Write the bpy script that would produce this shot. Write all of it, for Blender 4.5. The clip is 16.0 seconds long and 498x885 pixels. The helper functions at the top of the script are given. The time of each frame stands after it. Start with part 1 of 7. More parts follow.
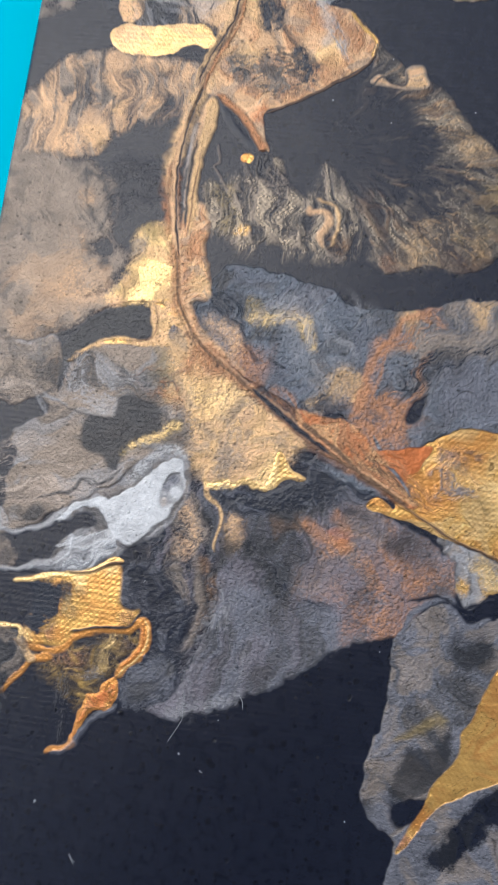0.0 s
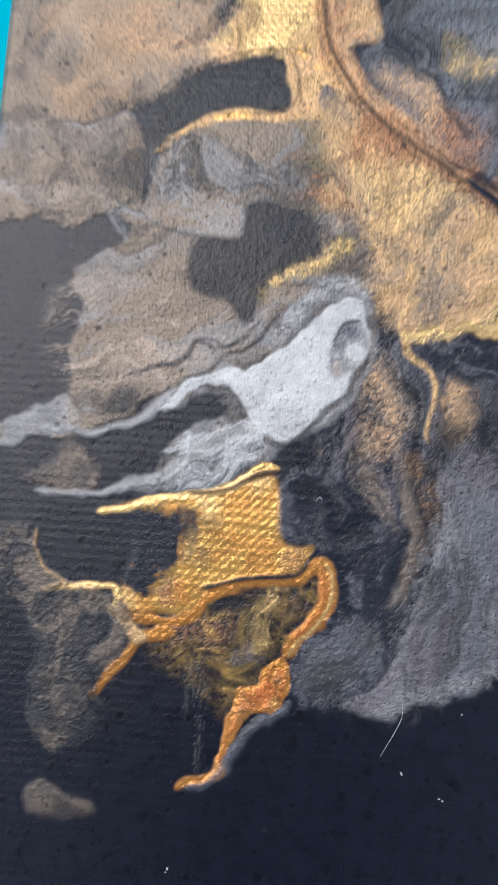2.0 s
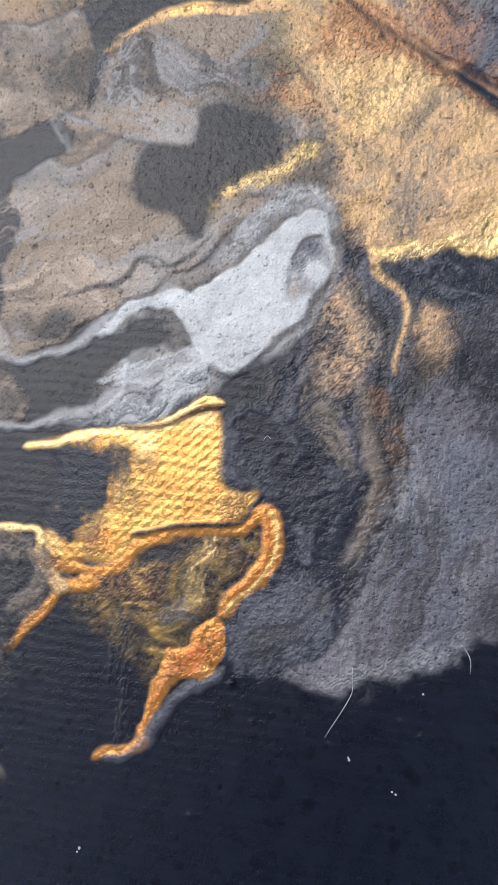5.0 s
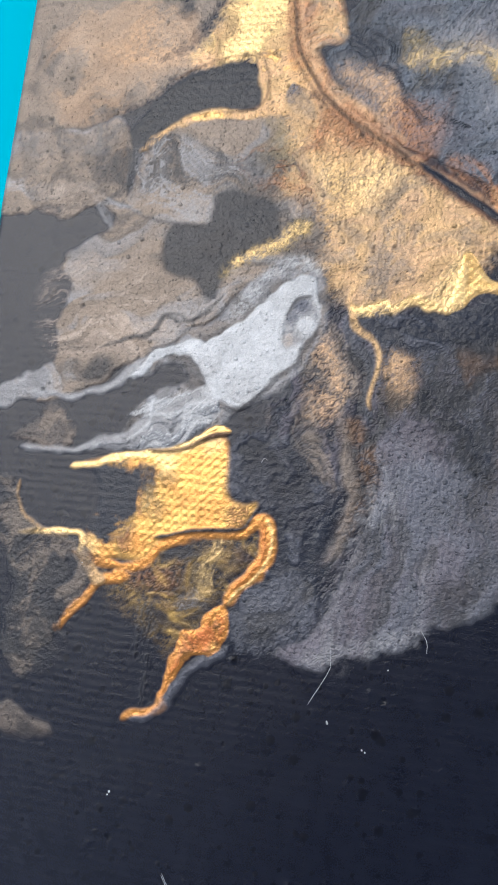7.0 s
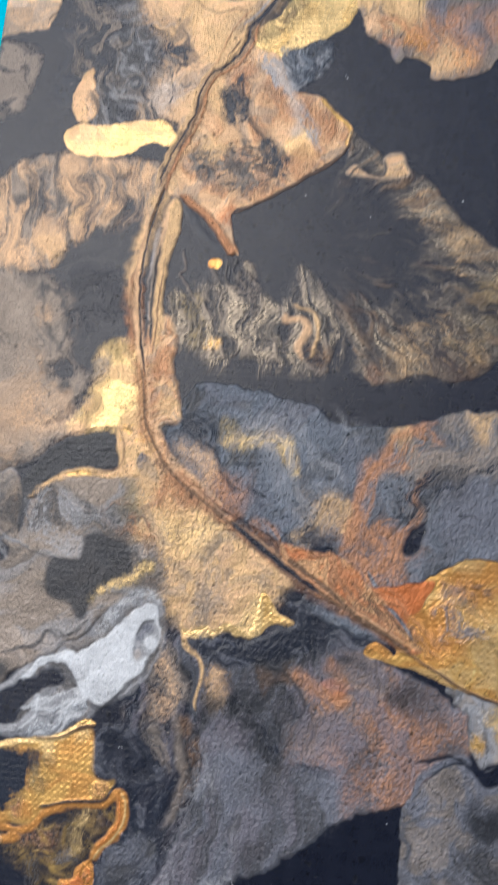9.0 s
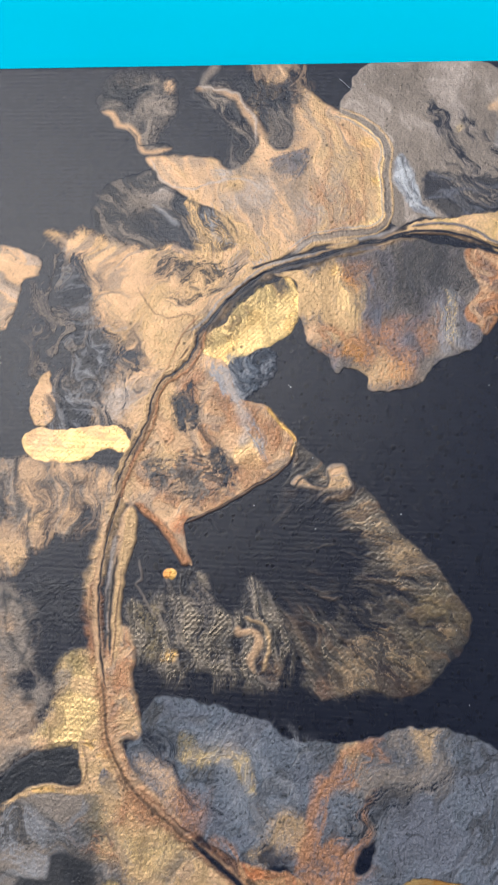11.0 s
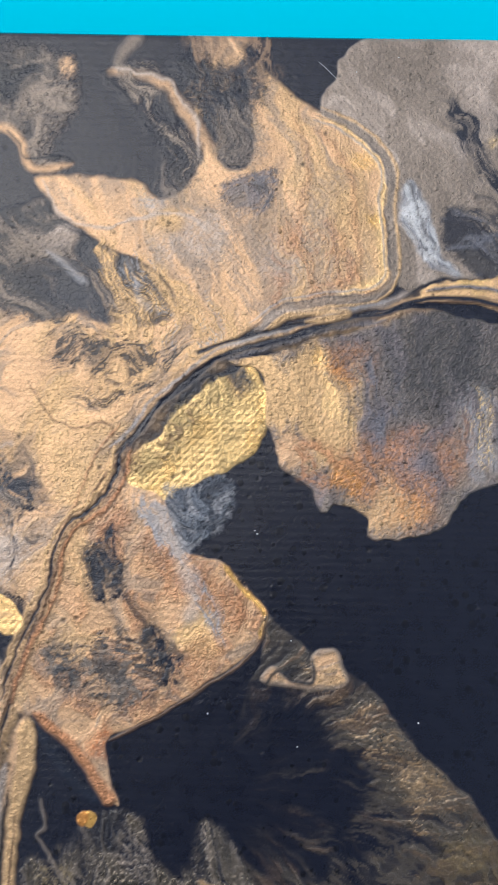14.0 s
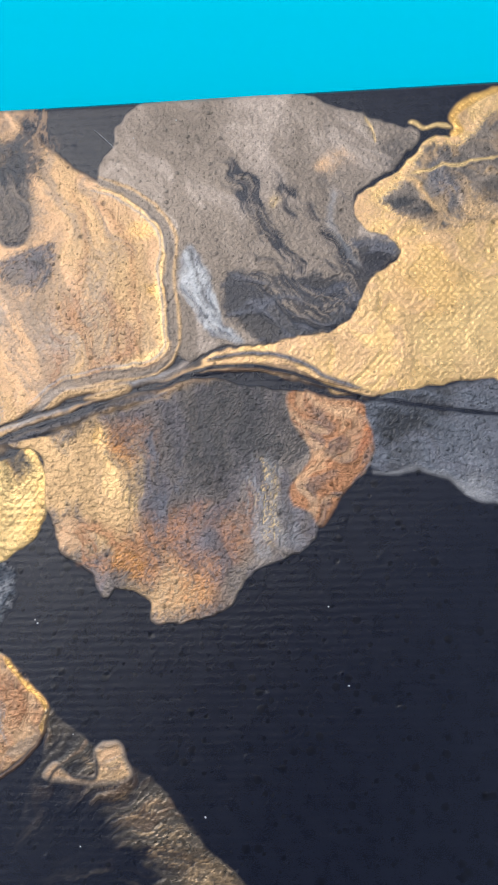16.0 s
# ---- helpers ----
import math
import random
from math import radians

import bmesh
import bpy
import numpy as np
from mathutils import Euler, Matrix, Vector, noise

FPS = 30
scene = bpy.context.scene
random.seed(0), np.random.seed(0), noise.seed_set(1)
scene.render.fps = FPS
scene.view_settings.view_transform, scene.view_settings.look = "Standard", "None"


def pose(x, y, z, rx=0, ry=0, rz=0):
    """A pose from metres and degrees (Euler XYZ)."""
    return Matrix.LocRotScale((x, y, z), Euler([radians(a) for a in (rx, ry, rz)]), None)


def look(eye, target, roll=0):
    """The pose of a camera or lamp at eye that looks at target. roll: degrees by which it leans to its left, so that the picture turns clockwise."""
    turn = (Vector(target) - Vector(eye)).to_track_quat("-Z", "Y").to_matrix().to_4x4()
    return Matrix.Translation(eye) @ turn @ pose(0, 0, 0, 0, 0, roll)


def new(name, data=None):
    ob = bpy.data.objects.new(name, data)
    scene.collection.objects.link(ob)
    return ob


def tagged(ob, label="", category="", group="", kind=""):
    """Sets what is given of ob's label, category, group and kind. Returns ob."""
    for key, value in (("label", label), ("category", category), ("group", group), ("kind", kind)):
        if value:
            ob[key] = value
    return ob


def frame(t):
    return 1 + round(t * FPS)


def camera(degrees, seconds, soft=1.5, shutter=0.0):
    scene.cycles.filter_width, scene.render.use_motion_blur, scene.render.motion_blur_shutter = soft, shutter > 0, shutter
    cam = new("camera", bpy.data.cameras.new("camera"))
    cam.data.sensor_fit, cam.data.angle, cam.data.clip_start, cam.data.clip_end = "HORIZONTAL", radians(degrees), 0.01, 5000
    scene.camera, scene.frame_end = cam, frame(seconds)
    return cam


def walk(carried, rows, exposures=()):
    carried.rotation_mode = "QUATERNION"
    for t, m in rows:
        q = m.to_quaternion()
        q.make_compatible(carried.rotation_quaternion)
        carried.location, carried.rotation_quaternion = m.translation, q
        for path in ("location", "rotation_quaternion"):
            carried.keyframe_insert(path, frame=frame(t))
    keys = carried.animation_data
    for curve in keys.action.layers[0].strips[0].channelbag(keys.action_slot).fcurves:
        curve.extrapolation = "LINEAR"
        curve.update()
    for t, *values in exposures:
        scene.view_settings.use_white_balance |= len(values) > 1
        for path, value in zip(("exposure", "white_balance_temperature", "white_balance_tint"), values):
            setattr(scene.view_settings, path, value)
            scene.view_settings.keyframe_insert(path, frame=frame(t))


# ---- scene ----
cam = camera(36, 16.0, soft=1.15, shutter=0.4)
PATH = [
    (0, 0.08128, -0.21262, 0.15913, 9.030, 5.001, 7.745),
    (0.5, 0.07160, -0.21391, 0.14453, 7.975, 3.493, 6.048),
    (1, 0.06225, -0.21648, 0.13352, 7.207, 3.233, 5.087),
    (1.5, 0.04997, -0.22225, 0.11340, 6.516, 3.139, 4.501),
    (2, 0.04163, -0.22428, 0.09738, 6.008, 2.150, 4.010),
    (2.5, 0.04381, -0.22851, 0.07815, 5.138, 2.942, 3.850),
    (3, 0.04885, -0.22720, 0.07602, 4.855, 3.539, 4.067),
    (3.5, 0.05110, -0.23059, 0.07612, 5.402, 7.012, 5.725),
    (4, 0.05278, -0.22957, 0.07695, 5.502, 7.373, 5.845),
    (6.5, 0.06515, -0.23159, 0.09703, 8.664, 11.100, 6.917),
    (7, 0.06751, -0.23235, 0.10117, 9.019, 12.026, 7.061),
    (7.5, 0.07199, -0.23046, 0.10745, 9.260, 12.111, 6.894),
    (8, 0.07860, -0.22049, 0.11716, 9.768, 12.865, 6.697),
    (8.5, 0.08351, -0.20790, 0.13087, 11.065, 9.774, 6.008),
    (9, 0.08575, -0.18800, 0.14589, 10.635, 7.024, 5.203),
    (9.5, 0.08614, -0.17132, 0.15749, 11.731, 6.308, 5.226),
    (10, 0.08553, -0.15667, 0.16567, 14.106, 5.778, 5.026),
    (10.2, 0.08805, -0.15122, 0.16599, 13.798, 5.741, 4.427),
    (12.3, 0.08327, -0.10384, 0.15098, 9.992, 3.775, 2.527),
    (12.5, 0.07859, -0.10082, 0.14527, 9.890, 3.434, 2.482),
    (13, 0.07641, -0.09048, 0.13307, 9.061, 1.919, 2.243),
    (13.5, 0.07653, -0.08855, 0.12498, 7.914, 0.653, 1.912),
    (14, 0.07929, -0.08318, 0.11887, 6.896, 0.654, 1.439),
    (14.5, 0.08727, -0.08095, 0.11651, 6.255, 1.837, 0.992),
    (15, 0.09906, -0.07874, 0.11545, 6.843, 2.707, 0.074),
    (15.5, 0.11042, -0.07551, 0.11445, 8.173, 2.732, -0.750),
    (16, 0.11826, -0.07282, 0.11457, 7.840, 3.642, -1.333),
]
walk(cam, [(t, pose(*p)) for t, *p in PATH])

# ---- world and light ----
# a bright hazy sky, open to the north and west of the table
world = bpy.data.worlds.new("hazy_sky")
scene.world = world
world.use_nodes = True
wn = world.node_tree
sky = wn.nodes.new("ShaderNodeTexSky")
sky.sky_type, sky.sun_disc = "NISHITA", False
sky.sun_elevation, sky.sun_rotation = radians(61), radians(-50)
sky.dust_density, sky.air_density = 1.0, 1.0
haze = wn.nodes.new("ShaderNodeHueSaturation")
haze.inputs["Saturation"].default_value = 0.62
wn.links.new(sky.outputs["Color"], haze.inputs["Color"])
wn.links.new(haze.outputs["Color"], wn.nodes["Background"].inputs["Color"])
wn.nodes["Background"].inputs["Strength"].default_value = 0.15
sun = new("sun", bpy.data.lights.new("sun", "SUN"))
sun.data.energy, sun.data.angle, sun.data.color = 0.9, radians(45), (1.0, 0.98, 0.95)
sun.matrix_world = look((-0.85, 0.7, 2.0), (0, 0, 0))
scene.view_settings.exposure = 0.5


# ---- materials ----
def material(name):
    m = bpy.data.materials.new(name)
    m.use_nodes = True
    return m, m.node_tree.nodes, m.node_tree.links, m.node_tree.nodes["Principled BSDF"]


def plain(name, colour, rough=0.6, scale=20.0, vary=0.15, bump=0.1, specular=0.5):
    m, n, l, b = material(name)
    tc = n.new("ShaderNodeTexCoord")
    a = n.new("ShaderNodeTexNoise")
    a.inputs["Scale"].default_value, a.inputs["Detail"].default_value = scale, 6
    l.new(tc.outputs["Object"], a.inputs["Vector"])
    r = n.new("ShaderNodeValToRGB")
    for e, k in zip(r.color_ramp.elements, (1 - vary, 1 + vary)):
        e.color = (*[min(1, c * k) for c in colour], 1)
    l.new(a.outputs["Fac"], r.inputs["Fac"])
    l.new(r.outputs["Color"], b.inputs["Base Color"])
    b.inputs["Roughness"].default_value = rough
    b.inputs["Specular IOR Level"].default_value = specular
    bp = n.new("ShaderNodeBump")
    bp.inputs["Strength"].default_value, bp.inputs["Distance"].default_value = bump, 0.002
    l.new(a.outputs["Fac"], bp.inputs["Height"])
    l.new(bp.outputs["Normal"], b.inputs["Normal"])
    return m


def paint_material():
    """Poured acrylic on canvas: the pigment, its share of metal flake and its grit come from the mesh."""
    m, n, l, b = material("poured_acrylic")
    tc = n.new("ShaderNodeTexCoord")
    pig = n.new("ShaderNodeAttribute")
    pig.attribute_name = "pigment"
    fl = n.new("ShaderNodeAttribute")
    fl.attribute_name = "flake"
    sep = n.new("ShaderNodeSeparateColor")          # flake, grit, gloss
    l.new(fl.outputs["Color"], sep.inputs["Color"])

    def tex(kind, scale, detail=4.0):
        t = n.new(kind)
        t.inputs["Scale"].default_value = scale
        if kind == "ShaderNodeTexNoise":
            t.inputs["Detail"].default_value = detail
        l.new(tc.outputs["Object"], t.inputs["Vector"])
        return t

    def math_node(op, a, c=None):
        t = n.new("ShaderNodeMath")
        t.operation = op
        for i, v in enumerate((a, c)):
            if v is None:
                continue
            if isinstance(v, (int, float)):
                t.inputs[i].default_value = v
            else:
                l.new(v, t.inputs[i])
        return t.outputs[0]

    fine = tex("ShaderNodeTexNoise", 5200, 2)
    mid = tex("ShaderNodeTexNoise", 420, 5)
    # pigment grain at two scales
    k = math_node("ADD", math_node("MULTIPLY", fine.outputs["Fac"], 0.55), math_node("MULTIPLY", mid.outputs["Fac"], 0.5))
    k = math_node("ADD", k, 0.48)
    mix = n.new("ShaderNodeVectorMath")
    mix.operation = "SCALE"
    l.new(pig.outputs["Color"], mix.inputs[0])
    l.new(k, mix.inputs["Scale"])
    l.new(mix.outputs["Vector"], b.inputs["Base Color"])
    l.new(sep.outputs["Red"], b.inputs["Metallic"])
    ro = math_node("ADD", math_node("MULTIPLY", mid.outputs["Fac"], 0.16), sep.outputs["Blue"])
    l.new(ro, b.inputs["Roughness"])
    # canvas weave: each thread passes over and under its neighbours, the weft stands a little prouder
    xyz = n.new("ShaderNodeSeparateXYZ")
    l.new(tc.outputs["Object"], xyz.inputs["Vector"])
    slub = tex("ShaderNodeTexNoise", 160, 2)
    wob = math_node("ADD", math_node("MULTIPLY", mid.outputs["Fac"], 2.4), math_node("MULTIPLY", slub.outputs["Fac"], 5.0))
    wx = math_node("COSINE", math_node("ADD", math_node("MULTIPLY", xyz.outputs["X"], math.pi / WEAVE), wob))
    wy = math_node("COSINE", math_node("ADD", math_node("MULTIPLY", xyz.outputs["Y"], math.pi / WEAVE), wob))
    weave = math_node("ADD", math_node("MULTIPLY", math_node("MULTIPLY", wx, wy), math_node("ADD", math_node("MULTIPLY", sep.outputs["Red"], 0.7), 0.25)), math_node("MULTIPLY", wy, 0.5))
    cover = math_node("SUBTRACT", 1.0, math_node("MULTIPLY", sep.outputs["Green"], 1.6))
    cover.node.use_clamp = True
    weave = math_node("MULTIPLY", weave, math_node("MULTIPLY", cover, math_node("ADD", math_node("MULTIPLY", sep.outputs["Red"], 0.2), 0.18)))
    # raised grains, some of them large
    def grains_of(scale, power, gain):
        v = tex("ShaderNodeTexVoronoi", scale)
        g = n.new("ShaderNodeMapRange")
        g.interpolation_type = "SMOOTHSTEP"
        g.inputs["From Min"].default_value, g.inputs["From Max"].default_value = 0.48, 0.05
        l.new(v.outputs["Distance"], g.inputs["Value"])
        tall = n.new("ShaderNodeSeparateColor")
        l.new(v.outputs["Color"], tall.inputs["Color"])
        return math_node("MULTIPLY", math_node("MULTIPLY", g.outputs["Result"], math_node("POWER", tall.outputs["Red"], power)), gain)

    grit = math_node("ADD", math_node("MULTIPLY", math_node("POWER", sep.outputs["Green"], 1.5), 12.0), 0.12)
    lumps = math_node("MULTIPLY", math_node("ADD", grains_of(2300, 4.0, 1.3), grains_of(1150, 14.0, 2.2)), grit)
    h = math_node("ADD", weave, lumps)
    h = math_node("ADD", h, math_node("MULTIPLY", fine.outputs["Fac"], 0.55))
    crinkle = tex("ShaderNodeTexNoise", 1250, 5)
    h = math_node("ADD", h, math_node("MULTIPLY", crinkle.outputs["Fac"], math_node("ADD", math_node("MULTIPLY", sep.outputs["Green"], 12.5), 0.15)))
    bp = n.new("ShaderNodeBump")
    bp.inputs["Strength"].default_value, bp.inputs["Distance"].default_value = 0.9, 0.00009
    l.new(h, bp.inputs["Height"])
    l.new(bp.outputs["Normal"], b.inputs["Normal"])
    gloss = n.new("ShaderNodeMapRange")            # matt specks give no sheen
    for key, value in zip(("From Min", "From Max", "To Min", "To Max"), (0.42, 0.55, 0.42, 0.0)):
        gloss.inputs[key].default_value = value
    l.new(sep.outputs["Blue"], gloss.inputs["Value"])
    l.new(gloss.outputs["Result"], b.inputs["Specular IOR Level"])
    return m


WEAVE = 0.00058
PAINT = paint_material()
CYAN = plain("cyan_plastic_sheet", (0.0, 0.62, 0.79), 0.4, 9.0, 0.03, 0.2, 0.0)
ADDED_WALL = plain("added_wall", (0.12, 0.12, 0.125), 0.85, 30)
BLOCKER_DARK = plain("blocker_dark", (0.04, 0.04, 0.046), 0.9, 30)
GROUND = plain("stone_ground", (0.10, 0.095, 0.09), 0.85, 6, 0.3)
TABLE_WOOD = plain("table_wood", (0.3, 0.2, 0.12), 0.5, 18, 0.3)
CANVAS_SIDE = plain("black_canvas_side", (0.014, 0.015, 0.019), 0.55, 1800, 0.4, 0.3)
FIBRE = plain("pale_fibre", (0.55, 0.55, 0.55), 0.5, 900)
DUST = plain("dust_grain", (0.6, 0.6, 0.58), 0.7, 900)


def part(name, bm, mat, parent, label=""):
    me = bpy.data.meshes.new(name)
    bm.to_mesh(me)
    bm.free()
    me.materials.append(mat)
    ob = new(name, me)
    ob.parent = parent
    if label:
        ob["label"] = label
    return ob


def box(bm, x0, x1, y0, y1, z0, z1, bevel=0.0):
    g = bmesh.ops.create_cube(bm, size=1.0, matrix=Matrix.LocRotScale(((x0 + x1) / 2, (y0 + y1) / 2, (z0 + z1) / 2), None, (x1 - x0, y1 - y0, z1 - z0)))
    if bevel:
        es = {e for v in g["verts"] for e in v.link_edges}
        bmesh.ops.bevel(bm, geom=list(es), offset=bevel, segments=3, affect="EDGES", profile=0.5)
    return bm


def slab(name, mat, *dims, bevel=0.0, label="", category=""):
    me = bpy.data.meshes.new(name)
    bm = box(bmesh.new(), *dims, bevel=bevel)
    bm.to_mesh(me)
    bm.free()
    me.materials.append(mat)
    return tagged(new(name, me), label, category, kind="structure")


# ---- ground, and an unseen slab and wall added to block the sky ----
TABLE_Z = -0.0185
slab("ground", GROUND, -150, 150, -150, 150, -0.87, -0.77, label="grey stone ground reaching to the horizon", category="ground")
# added dark slab, standing in for the camera holder's dark reflection
slab("ceiling", BLOCKER_DARK, -0.8, 0.75, -2.4, 0.3, 3.0, 3.1, label="unseen dark slab added over the table to block the sky", category="ceiling")
# added unseen wall, keeps the southern sky dark under the slab
slab("wall_south", ADDED_WALL, -0.8, 0.75, -2.4, -2.25, -0.77, 3.0, label="plain unseen wall added south of the table", category="wall")

# ---- table and its plastic sheet ----
table = tagged(new("table"), "wooden table under a cyan plastic sheet", "table")
table.location = (0.1, -0.15, -0.77)
part("tabletop", box(bmesh.new(), -0.6, 0.6, -0.42, 0.42, 0.715, 0.7495, 0.004), TABLE_WOOD, table)
for sx in (-0.55, 0.55):
    for sy in (-0.37, 0.37):
        part("leg", box(bmesh.new(), sx - 0.03, sx + 0.03, sy - 0.03, sy + 0.03, 0, 0.715, 0.004), TABLE_WOOD, table)


def plastic_sheet():
    bm = bmesh.new()
    nx, ny = 160, 120
    rows = []
    for j in range(ny + 1):
        row = []
        for i in range(nx + 1):
            x, y = -0.52 + 1.24 * i / nx, -0.59 + 0.88 * j / ny
            away = max(0.0, min(1.0, max(-x, y, x - 0.24, -0.30 - y) / 0.04))
            z = TABLE_Z + (noise.noise((x * 9, y * 9, 1)) * 0.0012 + noise.noise((x * 30, y * 22, 4)) * 0.0004 + 0.0012) * away - 0.0002
            row.append(bm.verts.new((x, y, z)))
        rows.append(row)
    for j in range(ny):
        for i in range(nx):
            bm.faces.new((rows[j][i], rows[j][i + 1], rows[j + 1][i + 1], rows[j + 1][i])).smooth = True
    me = bpy.data.meshes.new("plastic_sheet")
    bm.to_mesh(me)
    bm.free()
    me.materials.append(CYAN)
    tagged(new("plastic_sheet", me), "bright cyan glossy plastic sheet covering the table", "table cover")


plastic_sheet()

# ---- the painting: poured pigments on a regular sheet ----
STEP = 0.0002
NX, NY = 876, 1452                       # the part of the canvas that is worked
CW, CH = 0.24, 0.30                      # canvas size
gx = np.linspace(0, NX * STEP, NX + 1)
gy = np.linspace(0, -NY * STEP, NY + 1)
GX, GY = np.meshgrid(gx * 1000, -gy * 1000)     # millimetres, y downwards


def hashed(i, j, seed):
    h = (i * 374761393 + j * 668265263 + seed * 1442695041) & 0xFFFFFFFF
    h = ((h ^ (h >> 13)) * 1274126177) & 0xFFFFFFFF
    return ((h ^ (h >> 16)) & 0xFFFF) / 65535.0


def vnoise(u, v, seed):
    i, j = np.floor(u).astype(np.int64), np.floor(v).astype(np.int64)
    a, c = u - i, v - j
    a, c = a * a * a * (a * (a * 6 - 15) + 10), c * c * c * (c * (c * 6 - 15) + 10)
    p = hashed(i, j, seed) * (1 - a) + hashed(i + 1, j, seed) * a
    q = hashed(i, j + 1, seed) * (1 - a) + hashed(i + 1, j + 1, seed) * a
    return p * (1 - c) + q * c


def fbm(u, v, seed, octaves=4):
    s, w, k = 0.0, 0.5, 0.0
    for o in range(octaves):
        s = s + w * vnoise(u, v, seed + o * 17)
        k += w
        u, v, w = u * 2.03 + 11.3, v * 2.03 + 5.7, w * 0.55
    return s / k


def step(a, b, x):
    t = np.clip((x - a) / (b - a), 0, 1)
    return t * t * (3 - 2 * t)


# slow and quick wandering of the poured edges
W1X, W1Y = fbm(GX / 7, GY / 7, 1, 2) - 0.5, fbm(GX / 7, GY / 7, 2, 2) - 0.5
W2X, W2Y = fbm(GX / 1.8, GY / 1.8, 3, 2) - 0.5, fbm(GX / 1.8, GY / 1.8, 4, 2) - 0.5

# pigments: colour, metal flake, grit, gloss (roughness)
PIGMENT = dict(
    black=((0.0075, 0.0098, 0.0195), 0.0, 0.02, 0.15),
    soot=((0.022, 0.023, 0.026), 0.1, 0.10, 0.2),
    ink=((0.012, 0.0165, 0.028), 0.0, 0.05, 0.15),
    bronze=((0.225, 0.185, 0.14), 1.0, 0.10, 0.2),
    flakes_gold=((0.85, 0.52, 0.14), 0.7, 0.05, 0.1),
    gritstone=((0.25, 0.205, 0.18), 0.5, 0.95, 0.36),
    charcoal=((0.07, 0.067, 0.066), 0.5, 0.2, 0.34),
    slate=((0.168, 0.168, 0.187), 0.3, 0.5, 0.36),
    bluegrey=((0.165, 0.178, 0.198), 0.25, 0.8, 0.36),
    plum=((0.19, 0.165, 0.18), 0.3, 0.5, 0.36),
    taupe=((0.29, 0.23, 0.178), 0.55, 0.22, 0.4),
    ash=((0.34, 0.33, 0.325), 0.35, 0.15, 0.38),
    white=((0.72, 0.705, 0.675), 0.0, 0.25, 0.4),
    pearl=((0.54, 0.43, 0.345), 0.4, 0.2, 0.4),
    peach=((0.70, 0.43, 0.235), 0.5, 0.14, 0.4),
    sand=((0.68, 0.43, 0.21), 0.58, 0.3, 0.38),
    goldsand=((0.84, 0.53, 0.215), 0.55, 0.05, 0.2),
    gold=((0.84, 0.47, 0.13), 0.6, 0.03, 0.1),
    yellow=((0.90, 0.60, 0.25), 0.6, 0.03, 0.17),
    amber=((0.70, 0.30, 0.075), 0.55, 0.06, 0.1),
    copper=((0.54, 0.25, 0.12), 0.65, 0.6, 0.32),
    rust=((0.60, 0.17, 0.045), 0.35, 0.25, 0.3),
    brown=((0.17, 0.10, 0.06), 0.6, 0.25, 0.32),
    olive=((0.28, 0.205, 0.095), 0.7, 0.15, 0.3),
)
CHAN = np.empty(GX.shape + (6,))
CHAN[:] = np.array([*PIGMENT["black"][0], *PIGMENT["black"][1:]])
HEIGHT = np.zeros(GX.shape)
OWNER = np.zeros(GX.shape, int)
FORMS = [("ground_coat", "matt black painted canvas ground")]


def pig(name):
    c, f, g, r = PIGMENT[name]
    return np.array([*c, f, g, r])


def smooth_outline(pts, closed=True, n=5):
    """Catmull-Rom through a few control points."""
    p = np.array(pts, float)
    q = np.vstack([p[-1:], p, p[:2]]) if closed else np.vstack([2 * p[:1] - p[1:2], p, 2 * p[-1:] - p[-2:-1]])
    out = []
    for i in range(len(q) - 3):
        a, b, c, d = q[i:i + 4]
        for k in range(n):
            t = k / n
            out.append(0.5 * (2 * b + (c - a) * t + (2 * a - 5 * b + 4 * c - d) * t * t + (3 * b - a - 3 * c + d) * t ** 3))
    if not closed:
        out.append(q[-2])
    return np.array(out)


def window(pts, pad):
    (x0, y0), (x1, y1) = pts.min(0) - pad, pts.max(0) + pad
    k = STEP * 1000
    return (slice(max(0, int(y0 / k)), max(0, min(NY + 1, int(y1 / k) + 2))), slice(max(0, int(x0 / k)), max(0, min(NX + 1, int(x1 / k) + 2))))


def inside_distance(pts, X, Y):
    """Distance to a closed outline, positive inside, in millimetres."""
    d2, ins = np.full(X.shape, 1e9), np.zeros(X.shape, bool)
    for (ax, ay), (bx, by) in zip(pts, np.roll(pts, -1, 0)):
        ex, ey = bx - ax, by - ay
        t = np.clip(((X - ax) * ex + (Y - ay) * ey) / (ex * ex + ey * ey + 1e-9), 0, 1)
        d2 = np.minimum(d2, (X - ax - t * ex) ** 2 + (Y - ay - t * ey) ** 2)
        if ay != by:
            ins ^= ((ay > Y) != (by > Y)) & (X < ex * (Y - ay) / ey + ax)
    return np.where(ins, 1, -1) * np.sqrt(d2)


# single flakes of pigment: where two pools thin out they mix grain by grain, not as a glaze
FLAKE_A, FLAKE_B = np.random.default_rng(11).random(GX.shape), vnoise(GX / 0.5, GY / 0.5, 91)


def flakes(w, s, amount=1.0):
    g = FLAKE_A[s] * 0.65 + FLAKE_B[s] * 0.7 - 0.675
    return np.clip(w + g * amount * 3.0 * w * (1 - np.minimum(w, 1)), 0, 1)


def lay(s, colour, alpha):
    CHAN[s] += (colour - CHAN[s]) * alpha[..., None]


